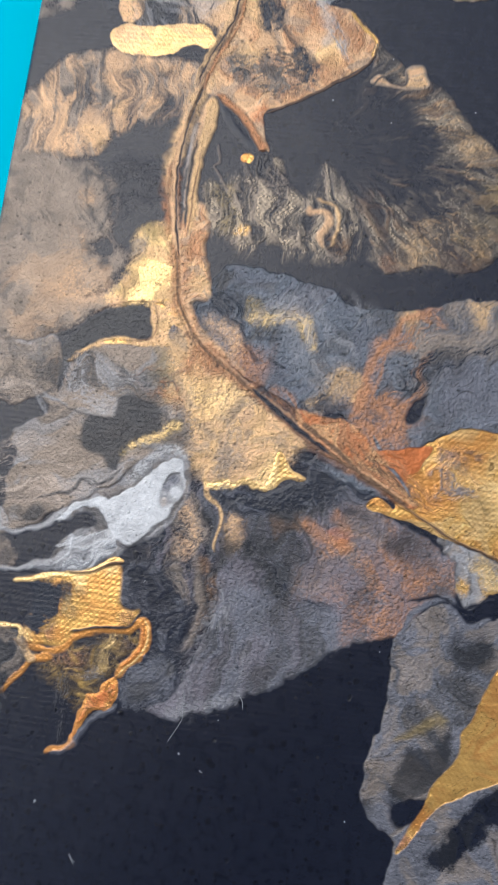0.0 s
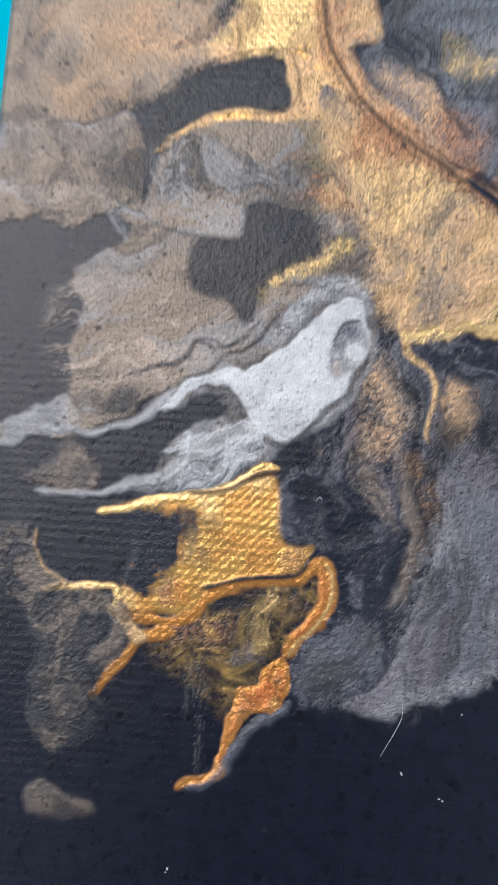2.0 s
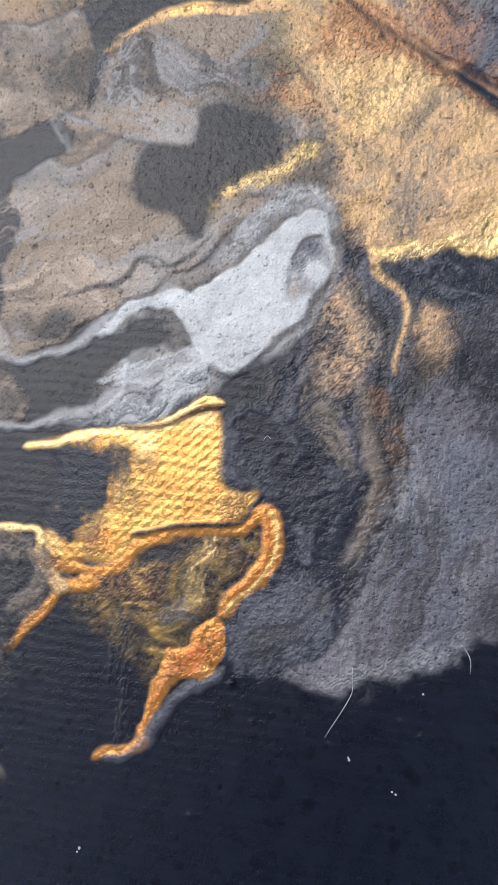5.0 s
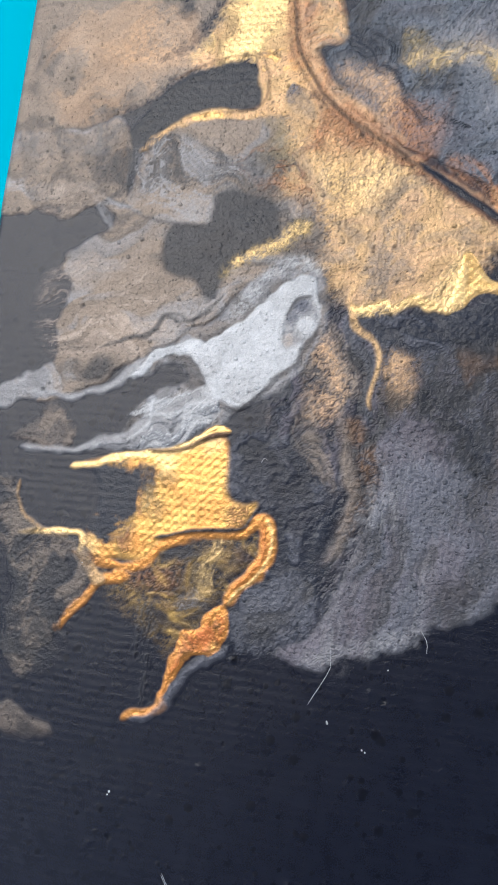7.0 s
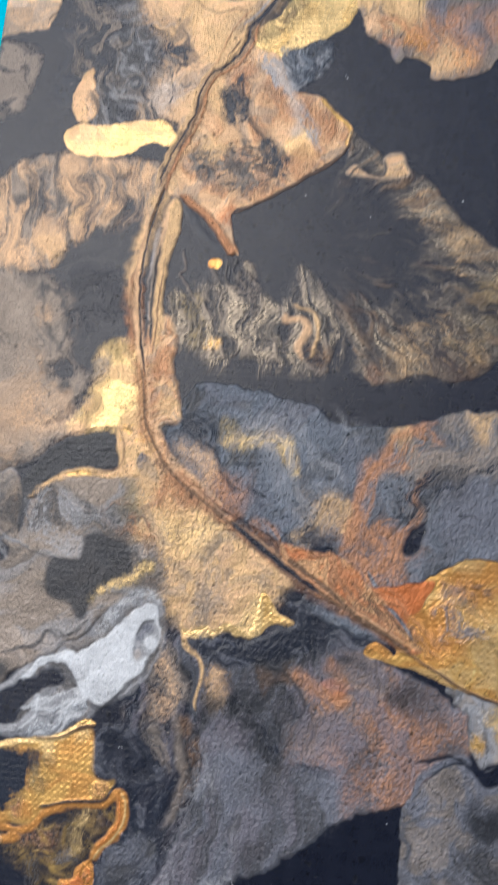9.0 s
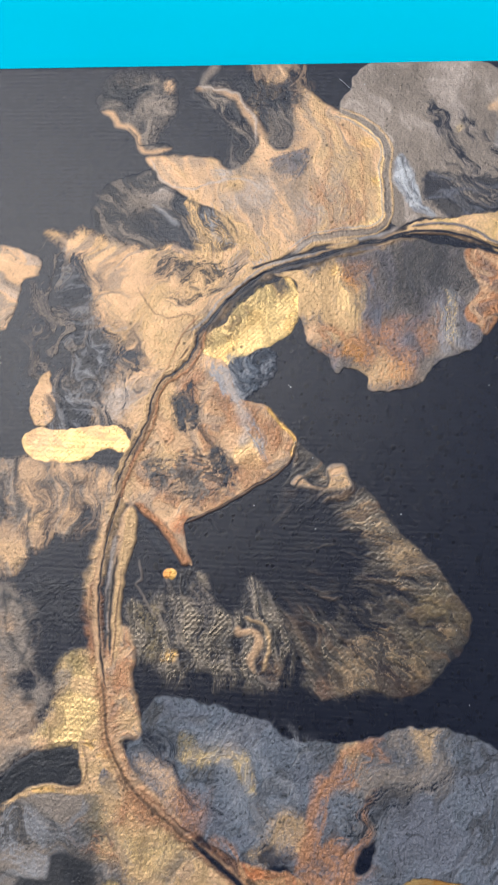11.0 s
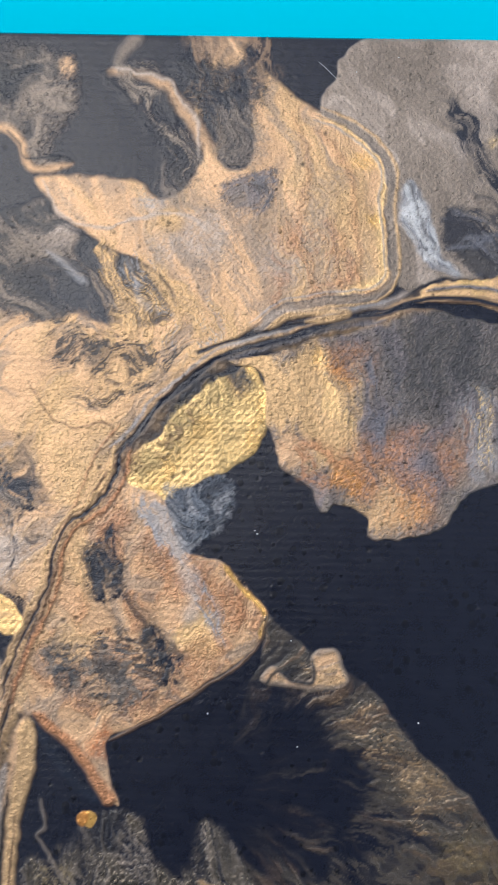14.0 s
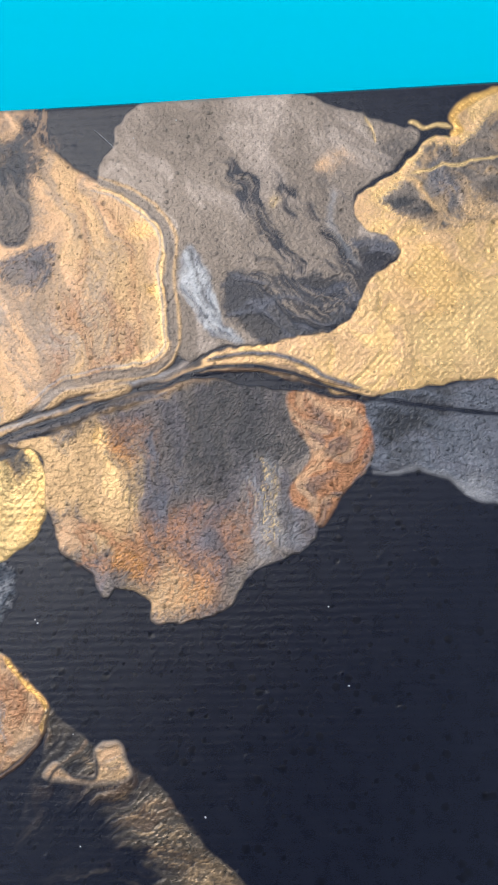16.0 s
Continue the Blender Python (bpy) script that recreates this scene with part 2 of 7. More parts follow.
def pour(name, label, pts, base, alt=None, soft=0.35, rough=0.9, alpha=1.0, hole=0.0, size=5.0, flow=None, rim=None,
         lines=0.0, raise_mm=0.06, touches=(), band=None, speck=0.0, marble=1.0, fold=1.3):
    """A pool of pigment. base and alt marble into each other; soft: edge width; rough: edge wander; hole: how far the ground
    shows through; flow: (angle, stretch) of the streaks or ('fan', x, y); rim: pigment of the edge; band: width of a ring; touches: smears on it."""
    seed = len(FORMS) * 31 + 5
    c = smooth_outline(pts)
    s = window(c, 4 + soft + rough)
    X, Y = GX[s], GY[s]
    if X.size == 0:
        return
    Xw, Yw = X + W1X[s] * rough * 1.6 + W2X[s] * rough, Y + W1Y[s] * rough * 1.6 + W2Y[s] * rough
    d = inside_distance(c, Xw, Yw)
    a = step(-soft * 0.5, soft * 0.5, d)
    # streak coordinates
    U, V = X + W1X[s] * 7, Y + W1Y[s] * 7
    if flow and flow[0] == "fan":
        fx, fy = flow[1], flow[2]
        ang, rad = np.arctan2(Yw - fy, Xw - fx), np.hypot(X - fx, Y - fy)
        inner = step(flow[4], flow[5], rad + 9 * (fbm(ang * 14, rad / 12, seed + 60, 2) - 0.5))
        U, V = ang * flow[3] + W1X[s] * 2.0 + W2X[s] * 0.5, rad / 9.0 + W1Y[s] * 1.2
        su, sv = U, V
    else:
        ang, stretch = (radians(flow[0]), flow[1]) if flow else (0.0, 1.0)
        su = (U * math.cos(ang) + V * math.sin(ang)) / (size * stretch)
        sv = (-U * math.sin(ang) + V * math.cos(ang)) / size * (1 if not flow else 1.6)
    # each flow is folded by a slower one
    fu, fv = fbm(su * 0.6, sv * 0.6, seed + 50, 2) - 0.5, fbm(su * 0.6, sv * 0.6, seed + 51, 2) - 0.5
    su, sv = su + fu * fold, sv + fv * fold
    m1, m2 = fbm(su, sv, seed, 3), fbm(su * 1.5 + 3, sv * 1.5, seed + 3, 3)
    m3 = fbm(X / 1.3 + W1X[s] * 4, Y / 1.3 + W1Y[s] * 4, seed + 6, 3)
    col = pig(base)[None, None] * np.ones(X.shape + (1,))
    if alt:
        for k, name2 in enumerate(alt.split()):
            w = step(0.44, 0.68, fbm(su * (1 + 0.35 * k) + 7 * k, sv * (1 + 0.35 * k), seed + 40 + k * 7, 3))
            col += (pig(name2) - col) * flakes(w * 0.6, s, 0.4)[..., None]
    for tx, ty, r, name2, strength in touches:
        q = np.hypot(Xw - tx + W1X[s] * r * 1.2, Yw - ty + W1Y[s] * r * 1.2) / r
        w = step(0.08, 0.85, np.exp(-q * q * 1.1) * (0.4 + 1.2 * m2)) * strength
        col += (pig(name2) - col) * flakes(np.clip(w, 0, 1), s, 0.75)[..., None]
    if lines:
        w = (0.5 + 0.5 * np.cos(d * 3.2 + W1X[s] * 20 + m1 * 6)) ** 6 * step(0.42, 0.6, fbm(X / 6, Y / 6, seed + 72, 2))
        col[..., :3] *= (1 - 0.5 * lines * w)[..., None]
    # thin dark and pale filaments where the flows meet
    ridge = step(0.022, 0.0, np.abs(m2 - 0.5)) * step(0.36, 0.56, fbm(X / 7, Y / 7, seed + 70, 2))
    pale = step(0.016, 0.0, np.abs(m1 - 0.53)) * step(0.45, 0.6, fbm(X / 7, Y / 7, seed + 71, 2))
    col[..., :3] *= ((0.66 + 0.52 * m1 + 0.16 * m3) * np.maximum(0.1, 1 - 0.68 * marble * ridge) * (1 + 0.4 * marble * pale))[..., None]
    if rim:
        w = step(0.9 + 0.7 * W1X[s], 0.1, d)
        col += (pig(rim) - col) * (w * 0.8)[..., None]
    if hole:
        a = a * (1 - hole * step(0.36, 0.66, m2))
    if flow and flow[0] == "fan":
        a = a * inner
    if band:
        a = a * step(band * (1.35 + 0.8 * (m1 - 0.5)), band * 0.3, d + (m2 - 0.5) * band * 1.6)
    if speck:
        a = a * (1 - speck * step(0.5, 0.62, fbm(X / 0.55, Y / 0.55, seed + 9, 2)))
    # soft edges break up into fine specks of pigment
    if soft >= 1.4:
        a = flakes(a, s, 1.3)
    a = a * alpha
    lay(s, col, a)
    HEIGHT[s] += a * 0.11 * np.maximum(0, col[..., 4] - 0.22) * (fbm(X / 0.95, Y / 0.8, seed + 80, 3) - 0.5) * 2
    HEIGHT[s] += a * raise_mm * step(-0.3, 0.7, d) * (0.7 + 0.6 * m1)
    FORMS.append((name, label))
    OWNER[s] = np.where((a > 0.4) & (d > 0), len(FORMS) - 1, OWNER[s])


def strand(name, label, pts, width, colour, alpha=1.0, soft=0.2, raise_mm=0.05, wander=0.5, offset=0.0, own=True, taper=True, smoke=0.0):
    """A drawn-out thread of pigment along a curve; width in millimetres, or (start, end)."""
    c = smooth_outline(pts, closed=False, n=6)
    w0, w1 = width if isinstance(width, tuple) else (width, width)
    if offset:
        t = np.gradient(c, axis=0)
        t /= np.linalg.norm(t, axis=1)[:, None] + 1e-9
        c = c + np.stack([-t[:, 1], t[:, 0]], 1) * offset
    s = window(c, 3 + abs(w0) + wander)
    X, Y = GX[s], GY[s]
    if X.size == 0:
        return
    Xw, Yw = X + (W1X[s] + W2X[s]) * wander, Y + (W1Y[s] + W2Y[s]) * wander
    best = np.full(X.shape, 1e9)
    swell = 0.55 + 0.9 * fbm(X / 3.2, Y / 3.2, 500 + len(FORMS), 2)
    n = len(c) - 1
    for i in range(n):
        (ax, ay), (bx, by) = c[i], c[i + 1]
        ex, ey = bx - ax, by - ay
        t = np.clip(((Xw - ax) * ex + (Yw - ay) * ey) / (ex * ex + ey * ey + 1e-9), 0, 1)
        u = (i + t) / n
        w = (w0 + (w1 - w0) * u) * (np.minimum(1, np.minimum(u, 1 - u) * 12 + 0.25) if taper else 1) * swell
        best = np.minimum(best, np.hypot(Xw - ax - t * ex, Yw - ay - t * ey) - w * 0.5)
    a = step(soft, -soft, best) * alpha
    if soft >= 1.2:
        a = flakes(a, s, 1.3)
    if smoke:
        a = a * (1 - smoke * step(0.38, 0.6, fbm(X / 2.5 + W1X[s] * 4, Y / 2.5 + W1Y[s] * 4, 300 + len(FORMS), 4)))
    lay(s, pig(colour)[None, None] * (0.75 + 0.5 * fbm(X, Y, 77, 3))[..., None], a)
    HEIGHT[s] += a * raise_mm
    if own:
        FORMS.append((name, label))
        OWNER[s] = np.where(a > 0.5, len(FORMS) - 1, OWNER[s])


def wisps(pts, colour, angle=0.0, size=2.0, stretch=4.0, alpha=0.7, soft=3.0, thin=0.16, fill=0.4, curl=6.0, fan=None, seed=0, raise_mm=0.02):
    """Feathery drawn-out filaments inside an outline, lying on whatever is there. fan: (x, y) from which they spread."""
    c = smooth_outline(pts)
    s = window(c, 3 + soft)
    X, Y = GX[s], GY[s]
    if X.size == 0:
        return
    d = inside_distance(c, X + W1X[s] * 3 + W2X[s], Y + W1Y[s] * 3 + W2Y[s])
    edge = step(-soft * 0.5, soft * 0.8, d)
    U, V = X + W1X[s] * curl + W2X[s] * 0.8, Y + W1Y[s] * curl + W2Y[s] * 0.8
    if fan:
        u, v = np.hypot(U - fan[0], V - fan[1]) / (size * stretch), np.arctan2(V - fan[1], U - fan[0]) * 22 / size
    else:
        k = radians(angle)
        u, v = (U * math.cos(k) + V * math.sin(k)) / (size * stretch), (-U * math.sin(k) + V * math.cos(k)) / size
    n1, n2, n3 = fbm(u, v, 700 + seed, 4), fbm(u * 0.7 + 9, v * 0.6, 720 + seed, 3), fbm(u * 1.7, v * 2.4, 740 + seed, 3)
    line = np.maximum(step(thin * 0.35, 0, np.abs(n1 - 0.5)), 0.8 * step(thin * 0.3, 0, np.abs(n3 - 0.48)))
    a = line * step(0.34, 0.6, n2) + fill * step(0.46, 0.7, n2) * (0.5 + n3)
    a = flakes(np.clip(a * edge * 1.3, 0, 1), s, 0.35) * min(1, alpha * 1.2)
    lay(s, pig(colour)[None, None] * (0.7 + 0.6 * n3)[..., None], a)
    HEIGHT[s] += a * raise_mm


# ---- pools of paint, from the back layer to the front ----
pour('smoky_wisp', 'thin smoky taupe wisp with a crisp peach edge', [(29.9, 13.4), (32, 14.2), (33.8, 17.4), (36.5, 17.6), (38.9, 20.1), (40.1, 24), (41.9, 24.8), (47.6, 23.5), (43.7, 21.6), (46.5, 15.9), (47.3, 10.2), (46.7, 4.9), (43.1, 4.2), (38.7, 2.5), (34.9, 1.8), (30.1, 4.4), (28.4, 8.8)], 'taupe', alt='soot charcoal', soft=2.6, hole=0.4, size=4, fold=1, marble=0.6, touches=[(34.4, 8.6, 6.2, 'soot', 1.0), (45.3, 6.2, 2.1, 'peach', 0.7), (39.8, 13.8, 3.1, 'taupe', 0.7)])
strand('peach_rim', 'crisp peach rim of the wisp', [(29.6, 13.5), (32, 14.2), (33.8, 17.2), (36.5, 17.6), (38.9, 20.1), (40.1, 23.6), (41.9, 24.6), (47.6, 23.5)], (1.4, 1.0), 'peach', soft=0.6, wander=0.5, alpha=0.8)
strand('dark_rim', 'thin dark line', [(36.5, 17.8), (38.7, 20.4), (39.9, 22.8), (44.3, 22.3), (47.8, 23.1)], 0.35, 'soot', soft=0.3, wander=0.5)
pour('peach_pool', 'peach and tan poured pool with marbled bands', [(41.4, 25.9), (47.1, 25.3), (52.4, 25.5), (58.3, 26.4), (62.8, 28.9), (66.6, 26.7), (68.9, 22.5), (69.3, 19.6), (71.3, 21.9), (73.3, 24), (76.2, 22.8), (77.1, 17.1), (76.1, 9.7), (74, 4.3), (72.2, 0.5), (75.5, 3.7), (80.3, 7.9), (85.3, 12), (88.5, 14.2), (92.8, 15.8), (96.5, 18.5), (99.4, 22.7), (100.2, 25.7), (99.4, 29.4), (98.9, 33.4), (99.8, 41), (98.3, 43.7), (91.6, 46), (85.1, 47.4), (79.4, 49.6), (73.8, 52.7), (70.1, 55.7), (67, 49.9), (64.3, 43.1), (60, 40), (53.7, 37.4), (47.6, 33.7), (43.7, 29.4)], 'peach', alt='sand taupe', soft=0.9, rough=0.6, size=6, fold=1.2, flow=(70, 2.5), lines=0.08, marble=0.2, touches=[(92.5, 31.1, 4.0, 'sand', 0.8), (97.3, 33.0, 2.2, 'gold', 0.7), (95.3, 21.8, 2.2, 'gold', 0.5), (69.3, 34.9, 4.5, 'pearl', 0.5), (62.6, 36.1, 3.4, 'pearl', 0.4), (87.7, 35.3, 4.5, 'taupe', 0.5), (82.0, 38.5, 3.9, 'pearl', 0.5), (92.6, 40.2, 2.7, 'taupe', 0.6), (79.6, 20.1, 3.0, 'peach', 0.8), (61.3, 28.9, 3.0, 'ash', 0.6), (54.5, 30.2, 4.0, 'peach', 0.8), (63.9, 32.0, 2.5, 'sand', 0.8), (84.6, 26.2, 3.0, 'sand', 0.6), (73.9, 9.7, 2.2, 'soot', 0.9), (75.1, 17.1, 2.0, 'charcoal', 0.8)])
pour('slate_spot', 'soft blue-grey spot in the peach pool', [(72.6, 26.5), (75.5, 24.9), (80.2, 24.4), (81.0, 28.2), (78.4, 31.4), (74.0, 31.2)], 'slate', alt='charcoal bluegrey', soft=1.6, rough=1.2, size=1.6, hole=0.3, alpha=0.8)
wisps([(65.6, 6.4), (75.8, 3.2), (79.8, 12.1), (83.7, 21.9), (80.0, 23.9), (72.6, 22.1), (67.9, 18.3)], 'sand', angle=65, size=1.6, stretch=4, alpha=0.6, soft=2, thin=0.2, fill=0.3, seed=6)
wisps([(58.8, 24.3), (72.8, 26.9), (79.4, 35.4), (77.9, 48.5), (71.6, 48.7), (63.9, 37.6)], 'taupe', angle=50, size=2.2, stretch=4, alpha=0.5, soft=4, thin=0.2, fill=0.5, seed=7)
wisps([(79.8, 14.1), (91.0, 15.9), (98.4, 25.5), (98.5, 40.7), (87.7, 46.5), (80.4, 41.0), (81.9, 26.7)], 'sand', angle=75, size=1.6, stretch=5, alpha=0.5, soft=3, thin=0.16, fill=0.2, seed=8)
wisps([(82.1, 33.5), (93.0, 33.2), (96.7, 42.6), (87.8, 48.3), (80.5, 46.6)], 'copper', angle=70, size=2.0, stretch=3, alpha=0.35, soft=4, fill=0.5, seed=9)
strand('peach_rim', 'curling peach limb', [(53, 7.2), (55.3, 7.6), (59, 7.9), (62.3, 9.8), (65.2, 13.7), (68.5, 18.1), (70.8, 22.5)], (0.8, 2.0), 'peach', soft=0.9, wander=0.8, alpha=0.7)
strand('peach_rim', 'curling peach limb', [(57, 0.7), (55.3, 3.2), (54.5, 5.9), (55.9, 8)], (2.6, 1.2), 'taupe', soft=1.0, wander=0.9, alpha=0.8)
strand('smoke_thread', 'grey thread beside the limb', [(52.2, 7.6), (54.5, 10.8), (56.6, 12.3), (59.5, 10.1), (63.1, 13.2), (63.7, 16.4), (61.8, 17.5)], (1.2, 0.8), 'charcoal', soft=0.8, wander=1.2, alpha=0.8)
strand('smoke_thread', 'grey smoke under the limb', [(60.8, 17), (63.4, 20.6), (65.5, 23.7), (67, 25.7)], (2.4, 3.4), 'charcoal', soft=1.6, wander=1.6, alpha=0.7, smoke=0.4)
strand('pale_thread', 'pale thread across the pool', [(42.5, 26.2), (45.9, 31.9), (49.9, 34.4), (55.7, 33.7), (62.4, 31.5), (67.3, 32.4), (70.3, 34.8)], (0.5, 0.5), 'pearl', soft=0.35, wander=0.8, alpha=0.8)
strand('gold_band', 'gold band along the pool edge', [(88.5, 15.1), (92.8, 16.9), (96, 19.9), (98.4, 24), (98.8, 26.4), (98.1, 29.8), (97.7, 33.4), (98.3, 40.1), (97, 42.3), (91.6, 44.7)], (1.0, 1.2), 'yellow', soft=0.7, wander=0.5, alpha=0.6)
strand('tan_band', 'tan band along the pool edge', [(86.9, 16.8), (90.9, 20.4), (93.4, 26), (93.5, 33.2), (94.5, 38.2), (92.6, 42.2), (87.9, 43.4)], (0.8, 1.0), 'copper', soft=0.8, wander=0.9, alpha=0.4)
strand('tan_band', 'tan band along the pool edge', [(83.4, 14.3), (85.5, 20), (86.1, 26.2), (84.8, 33.4), (84.4, 38.5)], (0.6, 1.4), 'copper', soft=0.9, wander=1.2, alpha=0.35)
pour('peach_blot', 'hanging peach drops at the canvas edge', [(68.2, -0.3), (74.8, 0.2), (74.4, 5.3), (72.9, 8.6), (71.2, 5.6), (69.7, 3.5)], 'peach', alt='taupe', soft=1, size=2, alpha=0.35)
pour('peach_scree', 'mottled peach and charcoal paint beside the vein', [(64.3, 42.7), (67.2, 49.4), (70.5, 55.9), (65.5, 59.2), (61, 63.7), (54.2, 60.1), (46.4, 55.4), (41.3, 51.7), (48.8, 48.5), (54.2, 49.3), (63.2, 49.2)], 'peach', alt='sand taupe', soft=1.4, size=2.6, fold=1.2, marble=0.4, touches=[(53.9, 53.3, 2.5, 'charcoal', 0.4)])
pour('smoky_veil', 'charcoal smoke between the peach limbs', [(62.8, 6.4), (65.5, 3.9), (72.1, 5.5), (75.4, 3.0), (78.7, 5.0), (79.4, 10.1), (77.5, 15.6), (77.0, 20.2), (74.0, 22.8), (71.1, 19.2), (67.7, 14.3), (65.2, 9.4)], 'ink', alt='soot charcoal', soft=3.0, size=3, hole=0.15, alpha=0.95)
wisps([(65.3, -0.7), (79.5, -0.9), (81.5, 6.1), (78.8, 8.2), (72.1, 5.3), (66.5, 4.4)], 'peach', angle=80, size=1.4, stretch=3, alpha=0.3, soft=2.5, thin=0.25, fill=0.5, curl=5, seed=41)
wisps([(70.5, 14.3), (77.0, 12.2), (79.9, 18.0), (76.4, 24.0), (71.7, 23.1)], 'taupe', angle=75, size=1.2, stretch=3, alpha=0.5, soft=2.5, thin=0.2, fill=0.4, curl=6, seed=42)
wisps([(54.3, 6.6), (59.0, 5.5), (64.8, 10.4), (67.8, 16.3), (69.0, 24.1), (64.3, 23.2), (60.4, 16.4), (55.4, 10.6)], 'taupe', angle=50, size=1.2, stretch=5, alpha=0.8, soft=1.2, thin=0.2, fill=0.3, curl=7, seed=10)
strand('peach_limb_edge', 'thin pale thread along the limb', [(53.4, 6.6), (56.7, 7.4), (61.9, 8.5), (65.4, 12.9), (67.8, 16.3), (68.2, 22.2)], (0.6, 0.4), 'pearl', soft=0.35, wander=0.9, alpha=0.8)
pour('taupe_leaf', 'taupe leaf shape with a dark smoky centre', [(30.6, 37.5), (31.9, 34.2), (33.4, 33), (38, 31), (43.7, 29.2), (45.5, 32.2), (48.3, 34.8), (52.6, 37.5), (60, 40.2), (63.2, 43.1), (64.4, 47), (63.2, 50), (54.3, 50.3), (48.8, 49), (43, 50.6), (36.2, 46.9), (31.3, 46.2), (29, 41.1)], 'charcoal', alt='soot taupe', soft=0.8, rough=0.6, hole=0.2, size=3.5, fold=1, flow=(50, 2.6), marble=0.4, touches=[(52.5, 45.4, 8.0, 'ink', 1.0), (59.7, 45.2, 5.0, 'soot', 0.8), (42.0, 37.1, 4.0, 'taupe', 0.8), (46.5, 36.1, 2.2, 'pearl', 0.7)])
wisps([(32.5, 32.5), (41.6, 31.4), (47.3, 34.2), (55.0, 40.6), (57.2, 49.0), (48.4, 54.7), (37.5, 53.1), (31.3, 42.1)], 'taupe', angle=40, size=1.8, stretch=5, alpha=0.6, soft=2, thin=0.2, fill=0.35, curl=6, seed=11)
wisps([(46.4, 35.1), (56.6, 37.8), (65.9, 41.3), (75.2, 50.5), (71.8, 56.9), (60.4, 60.8), (51.4, 60.1), (46.6, 54.8), (55.3, 49.0)], 'sand', angle=58, size=1.5, stretch=5.5, alpha=0.8, soft=2, thin=0.2, fill=0.35, curl=7, seed=12)
wisps([(56.6, 37.8), (66.8, 41.3), (73.4, 48.6), (69.1, 56.1), (59.1, 52.6)], 'ash', angle=60, size=1.2, stretch=7, alpha=0.55, soft=2, thin=0.1, fill=0.0, curl=5, seed=13)
strand('smoke_thread', 'pale diagonal streak', [(44.3, 38.6), (47.4, 41), (50.9, 44)], (0.5, 1.2), 'ash', soft=0.6, wander=0.7, alpha=0.6)
strand('smoke_thread', 'pale diagonal streak', [(57, 39.8), (58.6, 43.2), (59.2, 45.7), (61.2, 48.1)], (0.5, 0.8), 'ash', soft=0.6, wander=0.9, alpha=0.5)
strand('dark_rim', 'dark crease', [(43.8, 29.6), (44.9, 33), (49, 35.6), (54, 37.8), (59.9, 40.2), (63.9, 43.6), (65, 47)], 0.4, 'soot', soft=0.35, wander=0.5, alpha=0.8)
strand('tan_thread', 'tan strand', [(60.9, 40.7), (63.4, 44.1), (64.5, 47), (66.1, 49.9)], 0.7, 'sand', soft=0.5, wander=0.8, alpha=0.7)
pour('peach_pool', 'broad peach pool fading into black smoke', [(18.7, 46.4), (22.3, 46.1), (24, 47.9), (26.7, 45.5), (29.7, 46.3), (34.9, 47.8), (43.8, 50.8), (49.6, 53), (58.2, 55.1), (65.4, 58.8), (59.2, 66.3), (55.6, 72.3), (52.7, 77.5), (49.8, 83.3), (47.9, 90.4), (46.4, 95.4), (43.9, 94.1), (40, 92.4), (36.7, 93.7), (34.3, 91), (35.7, 85.2), (38.5, 79.4), (37.1, 73.6), (32.4, 69.3), (31, 63.3), (29.7, 58.7), (26, 55), (22.9, 50.3)], 'peach', alt='sand taupe', soft=3.0, size=5, hole=0.05, marble=0.25, flow=(-50, 1.8), touches=[(33.3, 82.4, 6.4, 'charcoal', 0.5), (49.9, 70.3, 8.5, 'sand', 0.8), (40.8, 87.9, 5.5, 'pearl', 0.8), (32.6, 70.8, 6.5, 'charcoal', 0.5), (29.0, 58.8, 3.7, 'taupe', 0.7), (52.4, 52.2, 6.5, 'charcoal', 0.8), (45.3, 65.9, 7.2, 'sand', 0.6), (57.1, 58.2, 5.7, 'sand', 0.6)])
wisps([(44.5, 49.3), (59.0, 50.8), (68.1, 52.4), (67.4, 57.0), (56.1, 64.5), (47.9, 62.0)], 'soot', angle=-25, size=1.5, stretch=3, alpha=0.75, soft=3, thin=0.22, fill=0.3, curl=8, seed=14)
wisps([(20, 48), (29, 52), (37, 64), (44, 75), (45, 88), (38, 96), (26, 97), (16, 90), (15, 65)], 'ink', angle=55, size=1.8, stretch=3.0, alpha=0.85, soft=7, thin=0.35, fill=0.6, curl=10, seed=15)
wisps([(19, 50), (29, 55), (38, 68), (43, 80), (38, 94), (24, 95), (17, 72)], 'taupe', angle=70, size=1.3, stretch=4, alpha=0.7, soft=5, thin=0.2, fill=0.35, curl=11, seed=16)
wisps([(42, 58), (52, 60), (56, 68), (50, 80), (46, 92), (40, 90), (43, 74)], 'sand', angle=-55, size=2.0, stretch=4, alpha=0.5, soft=3, thin=0.2, fill=0.4, seed=17)
pour('smoky_veil', 'veil of grey smoke beside the peach pool', [(23.7, 51.1), (29, 58.8), (33.8, 69.2), (38.2, 76.5), (37.1, 85.2), (35.2, 92.3), (29.2, 94), (27, 87), (28.8, 79.7), (26.8, 69.4), (23.3, 58.9)], 'charcoal', alt='soot ash', soft=5, size=2.2, hole=0.35, fold=0.8, flow=(10, 2.5), alpha=0.55)
strand('smoke_thread', 'thin pale thread of smoke', [(37.1, 73.6), (32.3, 74.5), (30.2, 79.7), (32.1, 83.9), (29.2, 88.3), (26.2, 92)], (0.5, 0.3), 'ash', soft=0.5, wander=2.5, alpha=0.5)
